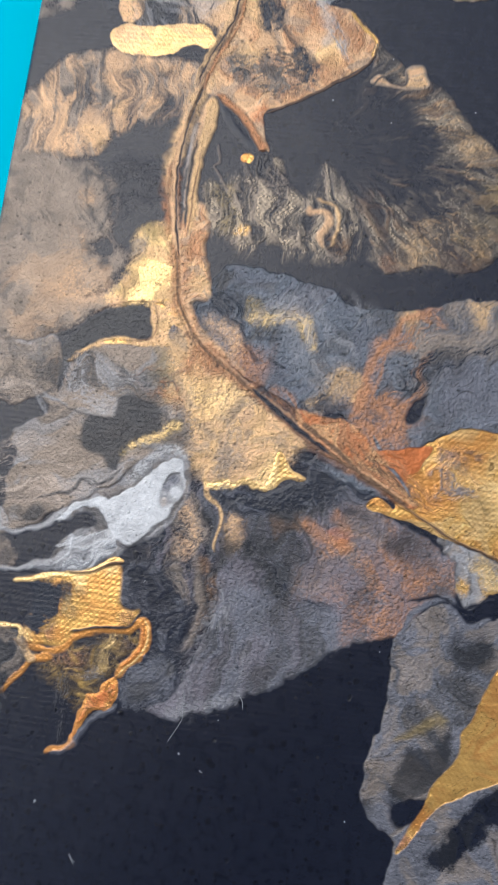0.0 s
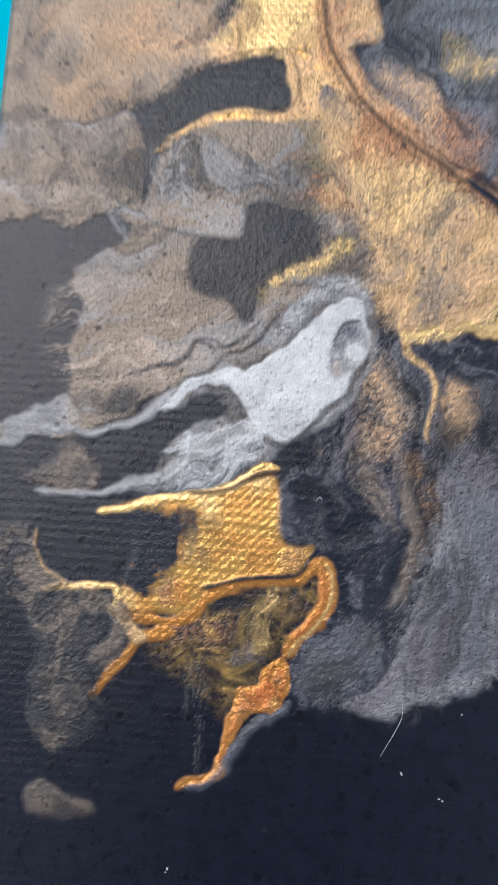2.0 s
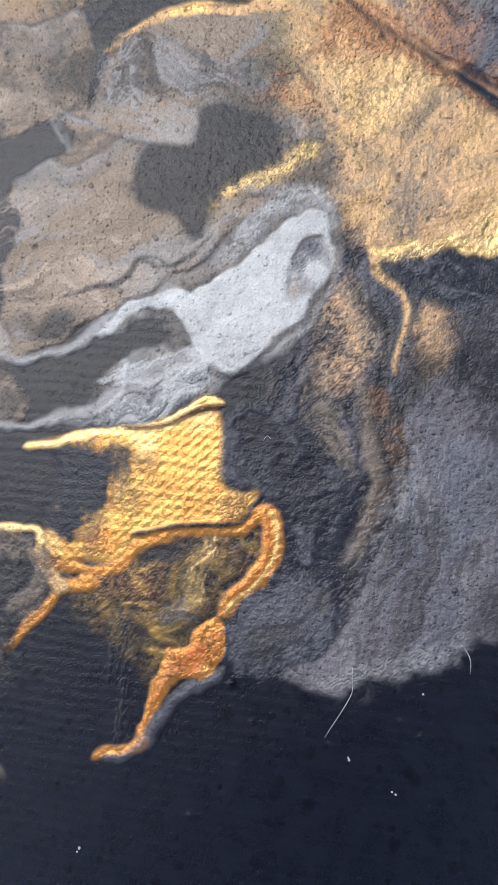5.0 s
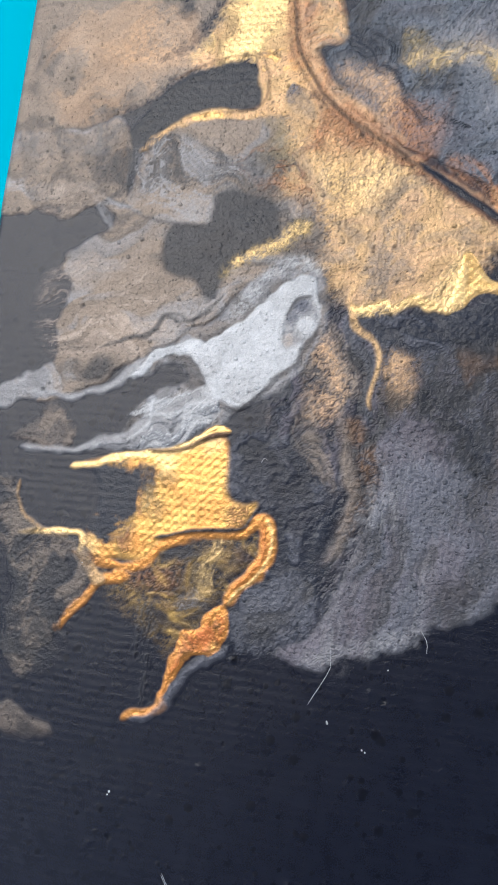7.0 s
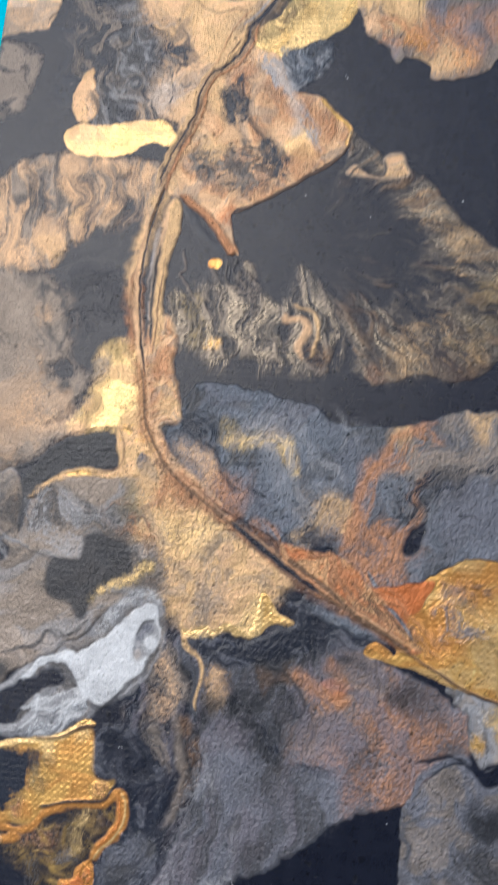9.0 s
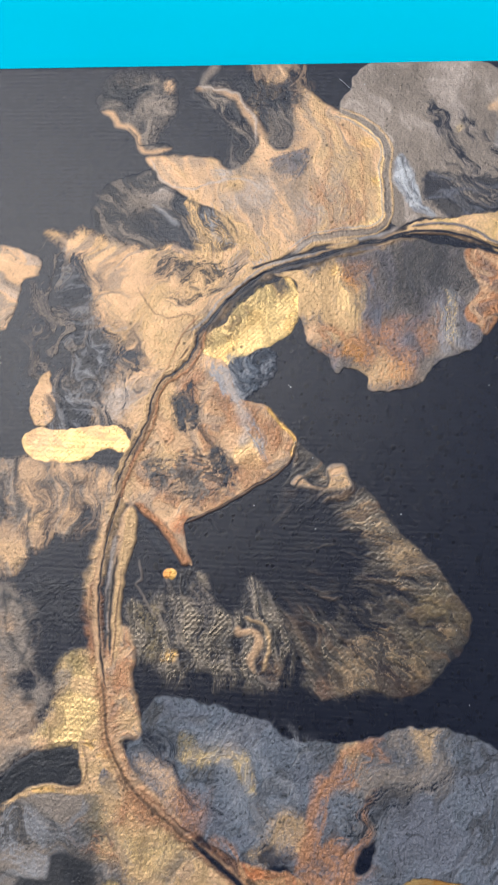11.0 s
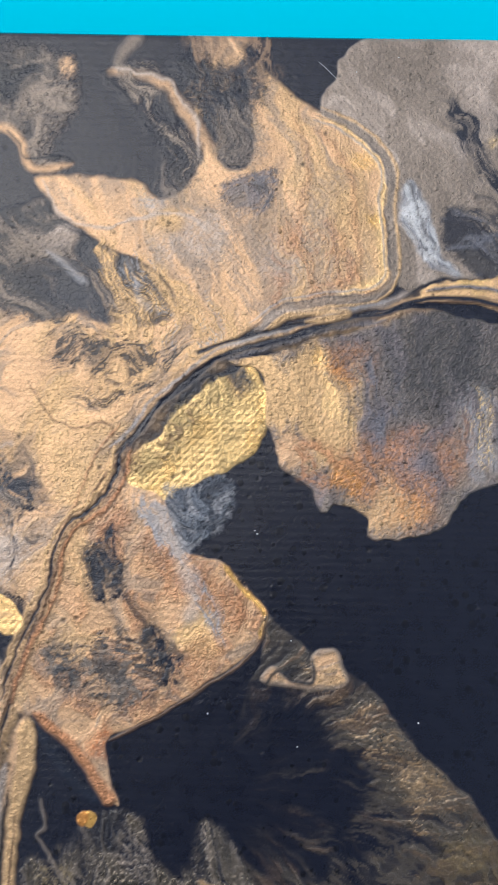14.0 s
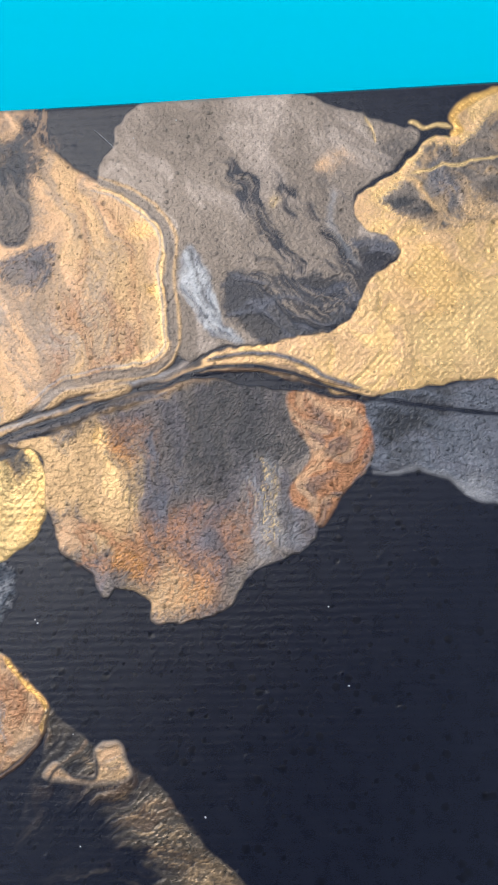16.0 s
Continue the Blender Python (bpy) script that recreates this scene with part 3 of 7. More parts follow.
strand('smoke_thread', 'thin pale thread of smoke', [(39.4, 69.1), (34, 70.7), (30.5, 70.8), (25.3, 73.9)], (0.5, 0.3), 'ash', soft=0.5, wander=2.5, alpha=0.4)
strand('brown_thread', 'fine brown line in the peach', [(42.6, 60), (45.2, 64.5), (49.6, 67), (55.1, 66.4), (56.8, 70.1)], 0.3, 'brown', soft=0.25, wander=0.8, alpha=0.8)
strand('tan_thread', 'thin tan line', [(57.1, 66.4), (52.9, 73.1), (50.2, 80.4), (47.6, 87.6)], 0.4, 'copper', soft=0.3, wander=0.6, alpha=0.6)
pour('peach_blot', 'pale peach blot at the canvas edge', [(-22.9, 57.4), (0.5, 53.1), (4.6, 50.6), (8.9, 49.7), (12.7, 50.5), (17.4, 52.8), (17.5, 56.7), (14.5, 58.3), (13.1, 63.7), (12.1, 69.8), (7.7, 71.4), (-19.5, 75.2)], 'peach', alt='pearl taupe', soft=0.7, size=4, touches=[(6.1, 70.0, 5.9, 'taupe', 0.6)])
pour('smoky_wisp', 'thin smoky taupe wisp of paint on black', [(-13.6, 75.1), (6.8, 74.5), (10.5, 80.3), (8.8, 87.7), (6.7, 92.1), (-9.9, 95.6), (-12, 84)], 'taupe', alt='soot', soft=2.0, hole=0.7, alpha=0.7)
pour('peach_blot', 'small peach drop in black', [(20, 87.2), (21.5, 82.9), (23.3, 80.6), (24.6, 84.9), (25.7, 89.9), (24.5, 94.2), (21.7, 94.3), (19.9, 91.5)], 'peach', alt='sand', soft=0.5, size=2.5)
pour('smoky_wisp', 'curling grey smoke of paint on black', [(23, 88.6), (26.4, 82.7), (29.5, 73.8), (34, 70.7), (36.1, 76.5), (33.3, 82.4), (32, 88.2), (29.2, 94), (25.2, 94.9)], 'charcoal', alt='soot ash', soft=2, hole=0.75, size=2.5, flow=(60, 2.5), alpha=0.8)
pour('grey_petal', 'taupe grey petal with dark feathered heart', [(91.4, 4.5), (93.7, 1.7), (99.7, -0.2), (108.9, -0.8), (116.2, -0.3), (123.4, 1.7), (126.1, 3.2), (131.4, 4.5), (134.8, 6.2), (139.1, 8.8), (137.2, 11.6), (134.5, 14.2), (130.8, 16.9), (128.5, 20), (129.7, 23.3), (134.7, 26.3), (135.7, 28.2), (132.8, 30.8), (130.1, 32.5), (128.3, 36), (125.5, 39.5), (120.3, 41), (112.5, 41.8), (108.1, 42.3), (102.8, 43.9), (99.3, 41.1), (99.2, 32.9), (98.8, 23.6), (95, 18.2), (88.6, 14.5), (89, 10.7), (90.9, 7.9)], 'taupe', alt='pearl taupe', soft=0.5, size=6, fold=0.8, marble=0.15, flow=(60, 1.6), touches=[(122.1, 37.6, 6.0, 'soot', 0.6), (99.7, 5.6, 5.0, 'taupe', 0.6), (125.7, 12.8, 2.6, 'peach', 0.8), (116.6, 18.0, 1.4, 'yellow', 0.5), (134.6, 11.5, 3.5, 'charcoal', 0.5), (111.5, 7.2, 6.0, 'pearl', 0.5)])
pour('dark_heart', 'blue-black feathered heart of the grey petal', [(108.3, 30.6), (111.9, 29.4), (118.9, 31.1), (123.3, 29.5), (126.9, 25.5), (131.3, 25.3), (135.1, 26.9), (135.7, 27.8), (134.1, 30.4), (131.0, 31.8), (129.1, 36.1), (126.6, 39.1), (120.3, 41.1), (114.2, 41.9), (111.7, 39.8), (108.7, 37.0)], 'ink', alt='slate charcoal', soft=1.6, rough=1.2, size=3, flow=(20, 2.5), marble=0.6, alpha=0.9)
wisps([(107.3, 13.7), (112.3, 11.6), (119.4, 15.3), (125.6, 15.7), (129.7, 23.4), (127.6, 29.7), (120.6, 32.1), (111.9, 29.9), (107.6, 22.2)], 'ink', angle=55, size=1.7, stretch=4.5, alpha=0.8, soft=3, thin=0.3, fill=0.55, curl=5, seed=1)
wisps([(110.3, 20.5), (119.3, 18.2), (127.0, 23.2), (130.3, 28.0), (125.6, 37.7), (115.2, 37.3), (111.0, 29.8)], 'taupe', angle=50, size=1.3, stretch=6, alpha=0.75, soft=2.5, thin=0.18, fill=0.15, curl=5, seed=2)
wisps([(99.7, 7.5), (110.7, 3.3), (123.3, 5.0), (128.2, 16.8), (119.2, 21.0), (106.8, 16.5)], 'pearl', angle=60, size=2.4, stretch=3, alpha=0.4, soft=4, thin=0.2, fill=0.5, seed=3)
pour('white_streak', 'pale blue-white translucent streak of paint', [(101.1, 28.4), (102.2, 25.7), (103.8, 27.6), (105.5, 30.0), (106.9, 34.2), (108.4, 38.3), (110.9, 41.2), (109.9, 41.7), (106.4, 40.1), (103.4, 36.8), (101.4, 32.6)], 'ash', alt='white slate', soft=1.0, rough=1.0, size=1.8, hole=0.2, flow=(60, 3), marble=0.8, touches=[(103.4, 31.3, 2.0, 'white', 0.8), (106.4, 37.8, 1.4, 'white', 0.5)])
strand('white_streak', 'thin pale thread in the streak', [(101.6, 26.3), (102.9, 30), (103.7, 33.4), (105.8, 36.8), (109, 39.8)], (0.5, 0.4), 'white', soft=0.35, wander=0.9, alpha=0.7, own=False)
strand('white_streak', 'thin dark thread in the streak', [(102.3, 26.3), (103.7, 30), (104.8, 33.3), (106.9, 36.8)], (0.4, 0.3), 'charcoal', soft=0.3, wander=0.9, alpha=0.7, own=False)
strand('smoke_thread', 'feathered grey streak over the heart of the petal', [(115.8, 16), (117.5, 19), (119.1, 23.7), (119.4, 27.4), (118.4, 31)], (1.0, 0.4), 'taupe', soft=0.8, wander=1.2, alpha=0.8)
strand('smoke_thread', 'feathered grey streak over the heart of the petal', [(121.1, 15.4), (121.4, 20.1), (122.6, 24.8), (125.1, 28.6), (125.8, 32.3)], (1.0, 0.4), 'taupe', soft=0.8, wander=1.2, alpha=0.8)
strand('smoke_thread', 'feathered grey streak over the heart of the petal', [(125.5, 17.5), (124.9, 22.1), (126.1, 25.9), (129.4, 29.7)], (0.9, 0.3), 'ash', soft=0.7, wander=1.2, alpha=0.6)
strand('smoke_thread', 'feathered grey streak over the heart of the petal', [(108.6, 18.5), (110.2, 23.3), (112.8, 27.1), (115.4, 29.1)], (1.2, 0.5), 'taupe', soft=0.8, wander=1.2, alpha=0.8)
strand('smoke_thread', 'feathered grey streak over the heart of the petal', [(109.1, 37), (112.6, 36.7), (117, 34.6), (120.5, 35.2)], (0.8, 0.3), 'slate', soft=0.7, wander=1.2, alpha=0.7)
strand('grey_rim', 'grey line beside the pool', [(87.7, 13.8), (93.2, 16.3), (97.7, 20.0), (99.8, 24.6), (99.3, 29.3), (99.9, 36.6), (99.9, 41.3), (96.9, 44.8), (89.6, 45.9), (82.5, 47.5), (78.1, 50.9)], (0.9, 1.6), 'taupe', soft=0.4, wander=0.4, alpha=0.85)
strand('grey_rim', 'pale gold line beside the pool', [(87.7, 13.8), (93.2, 16.3), (97.7, 20.0), (99.8, 24.6), (99.3, 29.3), (99.9, 36.6), (99.9, 41.3), (96.9, 44.8), (89.6, 45.9), (82.5, 47.5), (78.1, 50.9)], (0.5, 0.5), 'sand', offset=-0.9, soft=0.25, wander=0.4, alpha=0.8, own=False)
strand('grey_rim', 'fine dark line beside the pool', [(87.7, 13.8), (93.2, 16.3), (97.7, 20.0), (99.8, 24.6), (99.3, 29.3), (99.9, 36.6), (99.9, 41.3), (96.9, 44.8), (89.6, 45.9), (82.5, 47.5), (78.1, 50.9)], (0.25, 0.3), 'charcoal', offset=0.7, soft=0.2, wander=0.4, alpha=0.8, own=False)
strand('grey_rim', 'fine pale line beside the pool', [(87.7, 13.8), (93.2, 16.3), (97.7, 20.0), (99.8, 24.6), (99.3, 29.3), (99.9, 36.6), (99.9, 41.3), (96.9, 44.8), (89.6, 45.9), (82.5, 47.5), (78.1, 50.9)], (0.35, 0.3), 'ash', offset=1.5, soft=0.25, wander=0.5, alpha=0.7, own=False)
pour('gold_field', 'metallic gold field with a grey marbled inlet', [(158.9, 1.4), (152, 2), (148.3, 2.9), (146, 4.9), (144.6, 9.1), (140.8, 9.9), (137.2, 13), (133.5, 16.1), (130.3, 18.2), (128.5, 20.5), (129.7, 23.3), (133.9, 25.8), (135.7, 27.8), (134.6, 30), (131, 31.6), (129.2, 34.3), (127.7, 37.8), (125.5, 39.5), (122, 40.7), (116.8, 41.3), (109.8, 42.4), (105.4, 44), (102.8, 45.9), (108, 45.2), (115, 44.8), (120.1, 46.5), (125.1, 49.2), (133.6, 49.7), (140.4, 48.6), (148.9, 48.5), (155.4, 48.1)], 'goldsand', alt='sand peach', soft=0.35, size=4, lines=0.1, marble=0.3, touches=[(144.2, 41.2, 8.0, 'yellow', 0.7), (129.7, 21.5, 3.5, 'peach', 0.6), (139.6, 33.0, 6.0, 'gold', 0.3), (118.5, 43.7, 4.0, 'peach', 0.6)])
pour('grey_inlet', 'grey marbled inlet in the gold field', [(133, 19.1), (136.3, 16.5), (139.4, 11.7), (141.7, 10.4), (146.6, 10.2), (149.8, 7.1), (151.8, 5.8), (158.6, 4.8), (157.3, 22), (150.6, 23), (145.8, 23.7), (139.5, 24.5), (135.5, 22)], 'taupe', alt='charcoal sand', soft=1.6, rough=0.7, size=3, touches=[(135.5, 20.4, 2.1, 'charcoal', 1.0), (138.4, 22.4, 2.1, 'charcoal', 0.8), (143.1, 16.6, 3.6, 'slate', 0.6), (149.6, 9.4, 3.6, 'taupe', 0.7), (148.0, 21.5, 3.5, 'sand', 0.6), (145.8, 13.9, 2.7, 'charcoal', 0.5)])
strand('gold_thread', 'thin gold thread in the grey inlet', [(137.9, 15.5), (139.7, 15), (142.1, 14.6), (143.2, 14), (144.8, 13.9), (149.1, 13.3), (151.3, 12.9)], (0.5, 0.4), 'yellow', soft=0.3, wander=0.9)
strand('gold_thread', 'thin gold thread in the grey inlet', [(136.7, 16), (138.3, 16.8), (139.3, 18.3), (140.1, 20.2), (141.5, 21.4)], (1.0, 0.5), 'sand', soft=0.4, wander=0.7)
strand('gold_thread', 'thin gold thread above the inlet', [(137.9, 6.6), (139, 7.1), (139.9, 7.7), (141.9, 7.5), (144.5, 7.8)], (0.6, 0.6), 'yellow', soft=0.3, wander=0.6)
strand('gold_rim', 'gold rim of the inlet', [(144.4, 9.1), (145.8, 8.1), (144.8, 6.1), (146, 4.7), (148.7, 2.9), (152.7, 1.8)], (1.2, 1.4), 'gold', soft=0.4, wander=0.4)
strand('gold_thread', 'thin gold thread in the grey petal', [(131.3, 5), (132.1, 7), (132.5, 9.4)], (0.4, 0.4), 'yellow', soft=0.3, wander=0.7, alpha=0.8)
pour('slate_band', 'slate grey band with a wispy pale lower edge', [(128.4, 51.9), (133.6, 49.8), (142, 49.1), (148.9, 48.8), (157.8, 49.5), (156.2, 70.4), (147.7, 66.9), (144.3, 66), (141.2, 62.9), (136.3, 61.5), (130.5, 61.8), (129.4, 58.8), (128.3, 54.5)], 'slate', alt='bluegrey charcoal', soft=0.7, size=4, flow=(15, 2.5), touches=[(138.5, 53.1, 5.0, 'soot', 0.8), (145.2, 64.3, 4.2, 'ash', 0.6), (133.3, 55.5, 3.4, 'soot', 0.8)])
strand('pale_thread', 'thin pale thread of paint', [(130.1, 62), (133, 62.1), (136.3, 61.5), (140.4, 62.7), (143.6, 64.9), (147.7, 66.9)], (0.4, 1.2), 'ash', soft=0.4, alpha=0.7)
pour('large_petal', 'large petal of gold, slate and copper grit', [(74.2, 56.2), (79.9, 55.1), (86.1, 52.6), (93.1, 50.8), (97.5, 49), (101, 47.4), (104.5, 46.6), (111.4, 48.2), (116.6, 48.9), (120, 49.9), (125.1, 50), (129.3, 51.5), (127.5, 53.6), (129.5, 56.2), (129.9, 60.5), (127.1, 63.4), (123.7, 65.4), (121.9, 68.7), (121, 71.2), (117.5, 74), (113.3, 75.9), (109.9, 78.3), (107.3, 81.5), (103.1, 83.1), (96.9, 83.4), (96, 79.7), (91.4, 78.4), (89.7, 79.6), (88.4, 77.9), (87.1, 75.4), (82.8, 73.2), (81.7, 69.4), (80.1, 65.9), (79.1, 61.6), (79.5, 58.1), (76.4, 57.1)], 'gritstone', alt='taupe plum', soft=0.3, rough=0.7, size=4, fold=0.8, flow=(85, 2.2), marble=0.4, raise_mm=0.1, touches=[(109.6, 54.7, 12.9, 'charcoal', 0.55), (107.9, 52.9, 7.8, 'charcoal', 0.7), (113.8, 58.3, 5.1, 'charcoal', 0.6), (84.4, 61.7, 9.6, 'sand', 1.3), (86.1, 56.6, 4.4, 'sand', 0.9), (89.6, 68.7, 6.8, 'sand', 1.1), (99.0, 79.8, 5.7, 'sand', 0.8), (88.7, 55.8, 1.9, 'gold', 0.5), (93.5, 55.9, 4.4, 'copper', 0.45), (91.8, 57.6, 2.6, 'amber', 0.35), (93.1, 73.4, 4.6, 'copper', 0.5), (92.6, 74.7, 2.9, 'amber', 0.6), (100.8, 71.5, 6.7, 'copper', 0.4), (99.9, 70.6, 3.4, 'copper', 0.4), (102.8, 78.6, 4.2, 'amber', 0.4), (102.4, 79.8, 5.7, 'copper', 0.35), (110.9, 70.9, 5.0, 'copper', 0.45), (126.8, 61.3, 2.5, 'rust', 0.3), (124.9, 55.2, 4.3, 'peach', 0.3), (105.5, 71.4, 1.8, 'slate', 0.6), (116.0, 70.2, 4.2, 'ash', 0.5), (113.4, 74.3, 3.7, 'taupe', 0.7), (108.2, 78.3, 3.3, 'taupe', 0.7), (83.6, 71.1, 3.4, 'peach', 0.9)])
pour('copper_lobe', 'gritty copper lobe of the large petal', [(117.6, 49.6), (118.2, 54.6), (120.7, 59.2), (118.7, 62.3), (117.4, 64.4), (117.9, 66.5), (120.1, 67.4), (122.2, 69.5), (125.0, 65.4), (128.0, 61.7), (130.1, 59.0), (129.9, 56.3), (129.3, 53.7), (128.5, 51.2), (122.6, 50.0)], 'copper', alt='gritstone peach', soft=0.7, rough=0.5, size=3, marble=0.3, raise_mm=0.02, touches=[(128.2, 56.2, 3.0, 'rust', 0.4), (125.0, 51.8, 3.0, 'peach', 0.5)])
wisps([(87.9, 55.7), (93.2, 54.6), (95.0, 62.7), (91.6, 68.2), (88.0, 64.7)], 'yellow', angle=85, size=1.2, stretch=4, alpha=0.35, soft=3, thin=0.2, fill=0.5, curl=3, seed=53)
wisps([(81.9, 70.2), (88.1, 69.1), (96.9, 74.2), (100.4, 78.5), (95.2, 78.6), (88.2, 77.9), (84.6, 72.8)], 'copper', angle=40, size=1.8, stretch=3, alpha=0.65, soft=2.5, thin=0.25, fill=0.8, curl=5, seed=54)
wisps([(95.0, 55.5), (100.3, 56.3), (102.1, 66.1), (99.5, 71.5), (95.9, 64.5)], 'slate', angle=80, size=1.6, stretch=3, alpha=0.6, soft=3, thin=0.25, fill=0.7, curl=4, seed=55)
wisps([(110.3, 59.9), (116.3, 61.0), (117.8, 66.9), (119.4, 69.5), (114.2, 75.1), (110.9, 71.7)], 'ash', angle=75, size=1.6, stretch=3, alpha=0.5, soft=3, fill=0.6, seed=4)
wisps([(111.2, 60.8), (115.4, 60.9), (116.0, 70.2), (113.4, 71.8)], 'yellow', angle=80, size=1.0, stretch=4, alpha=0.5, soft=2, thin=0.12, fill=0.1, seed=5)
pour('gold_bump', 'yellow gold patch beside the dark vein', [(58.6, 75.1), (59.6, 71.5), (63.4, 67.7), (68.4, 62.4), (73.5, 58.6), (78.2, 57.4), (80, 63.6), (79.5, 68.7), (75.8, 72.4), (71.9, 74), (68.7, 76.2), (65.5, 78.1), (61.4, 77.5)], 'yellow', alt='gold', soft=0.35, size=4, fold=0.6, marble=0.15, touches=[(68.8, 68.3, 12.5, 'olive', 0.6), (74.9, 59.0, 2.3, 'charcoal', 0.9), (69.2, 73.4, 3.6, 'yellow', 0.6)])
pour('olive_mottle', 'dark olive mottle on the gold patch', [(59.9, 72.2), (63.3, 67.3), (68.4, 62.4), (72.9, 59), (74.4, 61.5), (69.9, 65.3), (66.2, 69.5), (62.5, 73.6), (60.9, 74.6)], 'olive', alt='soot brown', soft=1.6, rough=2.0, size=1.3, hole=0.8, fold=0.5, marble=1.4, alpha=0.75)
pour('blue_smoke', 'blue-grey smoky smear on black', [(65.1, 76.6), (69.3, 75.9), (73.7, 73.7), (75.1, 77.4), (73.6, 81.8), (69.6, 84.9), (68.8, 86.6), (66.1, 83.2)], 'bluegrey', alt='ink ash', soft=1.4, rough=1.2, hole=0.35, size=1.8, marble=0.8)
pour('pearl_petal', 'peach and lavender petal with mottled gold', [(59.3, 75.8), (64.2, 77.8), (65.8, 81.3), (67.4, 85.5), (70.8, 86.8), (74.1, 87.7), (77, 91.3), (80.8, 94.6), (80, 98.7), (76.4, 102.8), (71.5, 105.7), (66.7, 109.3), (61.1, 112.2), (57.4, 114.3), (58.3, 119.5), (59.7, 123.5), (56.8, 120.8), (53.1, 115.9), (48.7, 111.5), (46.6, 110.3), (45.4, 111), (43.3, 109.8), (44.5, 103), (47.1, 96), (48.5, 90.4), (51.2, 83.3), (54.7, 77.4), (57.1, 73.7)], 'peach', alt='copper taupe', soft=0.35, rough=0.5, size=3.2, lines=0.12, marble=0.4, touches=[(70.1, 99.7, 3.6, 'yellow', 0.5), (52.8, 88.3, 5.0, 'sand', 0.8), (51.7, 99.4, 4.5, 'sand', 0.8), (70.3, 92.1, 5.5, 'copper', 0.6), (65.8, 86.3, 4.5, 'copper', 0.55), (75.6, 94.5, 3.0, 'copper', 0.6), (70.7, 103.8, 4.0, 'copper', 0.55), (61.5, 109.0, 3.5, 'copper', 0.55), (56.8, 81.3, 3.5, 'copper', 0.6), (56.7, 114.9, 2.5, 'rust', 0.5), (45.9, 88.5, 2.5, 'peach', 0.6)])
wisps([(60.2, 76.9), (65.5, 79.3), (69.3, 87.9), (74.7, 94.5), (76.5, 99.5), (71.4, 98.0), (66.8, 89.7), (61.3, 82.9)], 'ash', angle=60, size=1.4, stretch=4, alpha=0.75, soft=2, thin=0.25, fill=0.6, curl=4, seed=18)
wisps([(73.6, 87.8), (78.1, 92.8), (78.7, 98.6), (75.0, 103.7), (71.6, 104.6), (75.6, 96.2)], 'peach', angle=100, size=0.9, stretch=7, alpha=0.7, soft=1, thin=0.2, fill=0.1, curl=3, seed=19)
wisps([(52.5, 82.3), (58.6, 82.1), (60.8, 92.4), (66.3, 99.0), (69.0, 104.7), (64.1, 109.8), (59.7, 106.6), (56.6, 95.0), (53.0, 90.9)], 'soot', angle=55, size=1.8, stretch=2.5, alpha=0.65, soft=2, thin=0.3, fill=0.6, curl=7, seed=20)
wisps([(45.6, 99.5), (51.6, 98.5), (58.7, 101.7), (60.7, 109.9), (54.0, 110.9), (49.5, 106.9)], 'charcoal', angle=70, size=1.4, stretch=2, alpha=0.5, soft=2.5, thin=0.25, fill=0.6, curl=7, seed=21)
pour('dark_mottle', 'dark smoky mottle in the petal', [(54.8, 83.3), (56.8, 80.9), (58, 85.4), (59.9, 90.7), (57.2, 93.5), (53.9, 90.9), (52.9, 87.4)], 'ink', alt='charcoal', soft=2.0, rough=2.6, size=1.5, hole=0.6, fold=0.6)
pour('dark_mottle', 'dark smoky mottle in the petal', [(52.8, 99.9), (58, 96.7), (60.9, 99.5), (63.8, 106.1), (60.3, 110), (56.5, 110.7), (53.7, 106.6)], 'charcoal', alt='taupe brown', soft=1.8, rough=2.6, size=1.4, hole=0.9, fold=0.6, marble=1.4)
pour('dark_mottle', 'dark smoky mottle in the petal', [(60.4, 96.1), (63.9, 96.4), (66, 101.4), (68.3, 103.5), (67.5, 107), (63.3, 105.9), (61.4, 100.8)], 'ink', alt='charcoal', soft=2.0, rough=2.6, size=1.5, hole=0.6, fold=0.6)
pour('dark_mottle', 'dark smoky mottle in the petal', [(46.7, 100.2), (51.7, 99.7), (53, 104.2), (51, 108.1), (48.8, 104.4)], 'charcoal', alt='taupe', soft=2.0, rough=2.6, size=1.5, hole=0.6, fold=0.6)
pour('dark_mottle', 'dark smoky mottle in the petal', [(54.1, 99.8), (58.2, 101), (60.5, 105.6), (58.2, 109), (55.3, 105.2)], 'charcoal', alt='taupe', soft=2.2, rough=1.4, size=3, hole=0.3, fold=0.8, alpha=0.8)
strand('pale_thread', 'lavender grey streak in the petal', [(63.6, 79.3), (67.5, 86.9), (69.5, 92.3), (68.9, 96.5)], (1.4, 2.2), 'pearl', soft=1, wander=0.8, alpha=0.7)
strand('gold_rim', 'gold rim of the petal', [(74.2, 88), (77.3, 91.7), (80.5, 94.9), (80, 98.7)], (0.8, 0.6), 'gold', soft=0.35, wander=0.4)
strand('brown_thread', 'fine dark edge line of the petal', [(80.8, 94.9), (80.1, 98.9), (76.7, 103.1), (71.8, 106), (66.9, 109.5), (61.4, 112.4), (57.7, 114.3)], 0.35, 'brown', soft=0.25, wander=0.4, alpha=0.9)
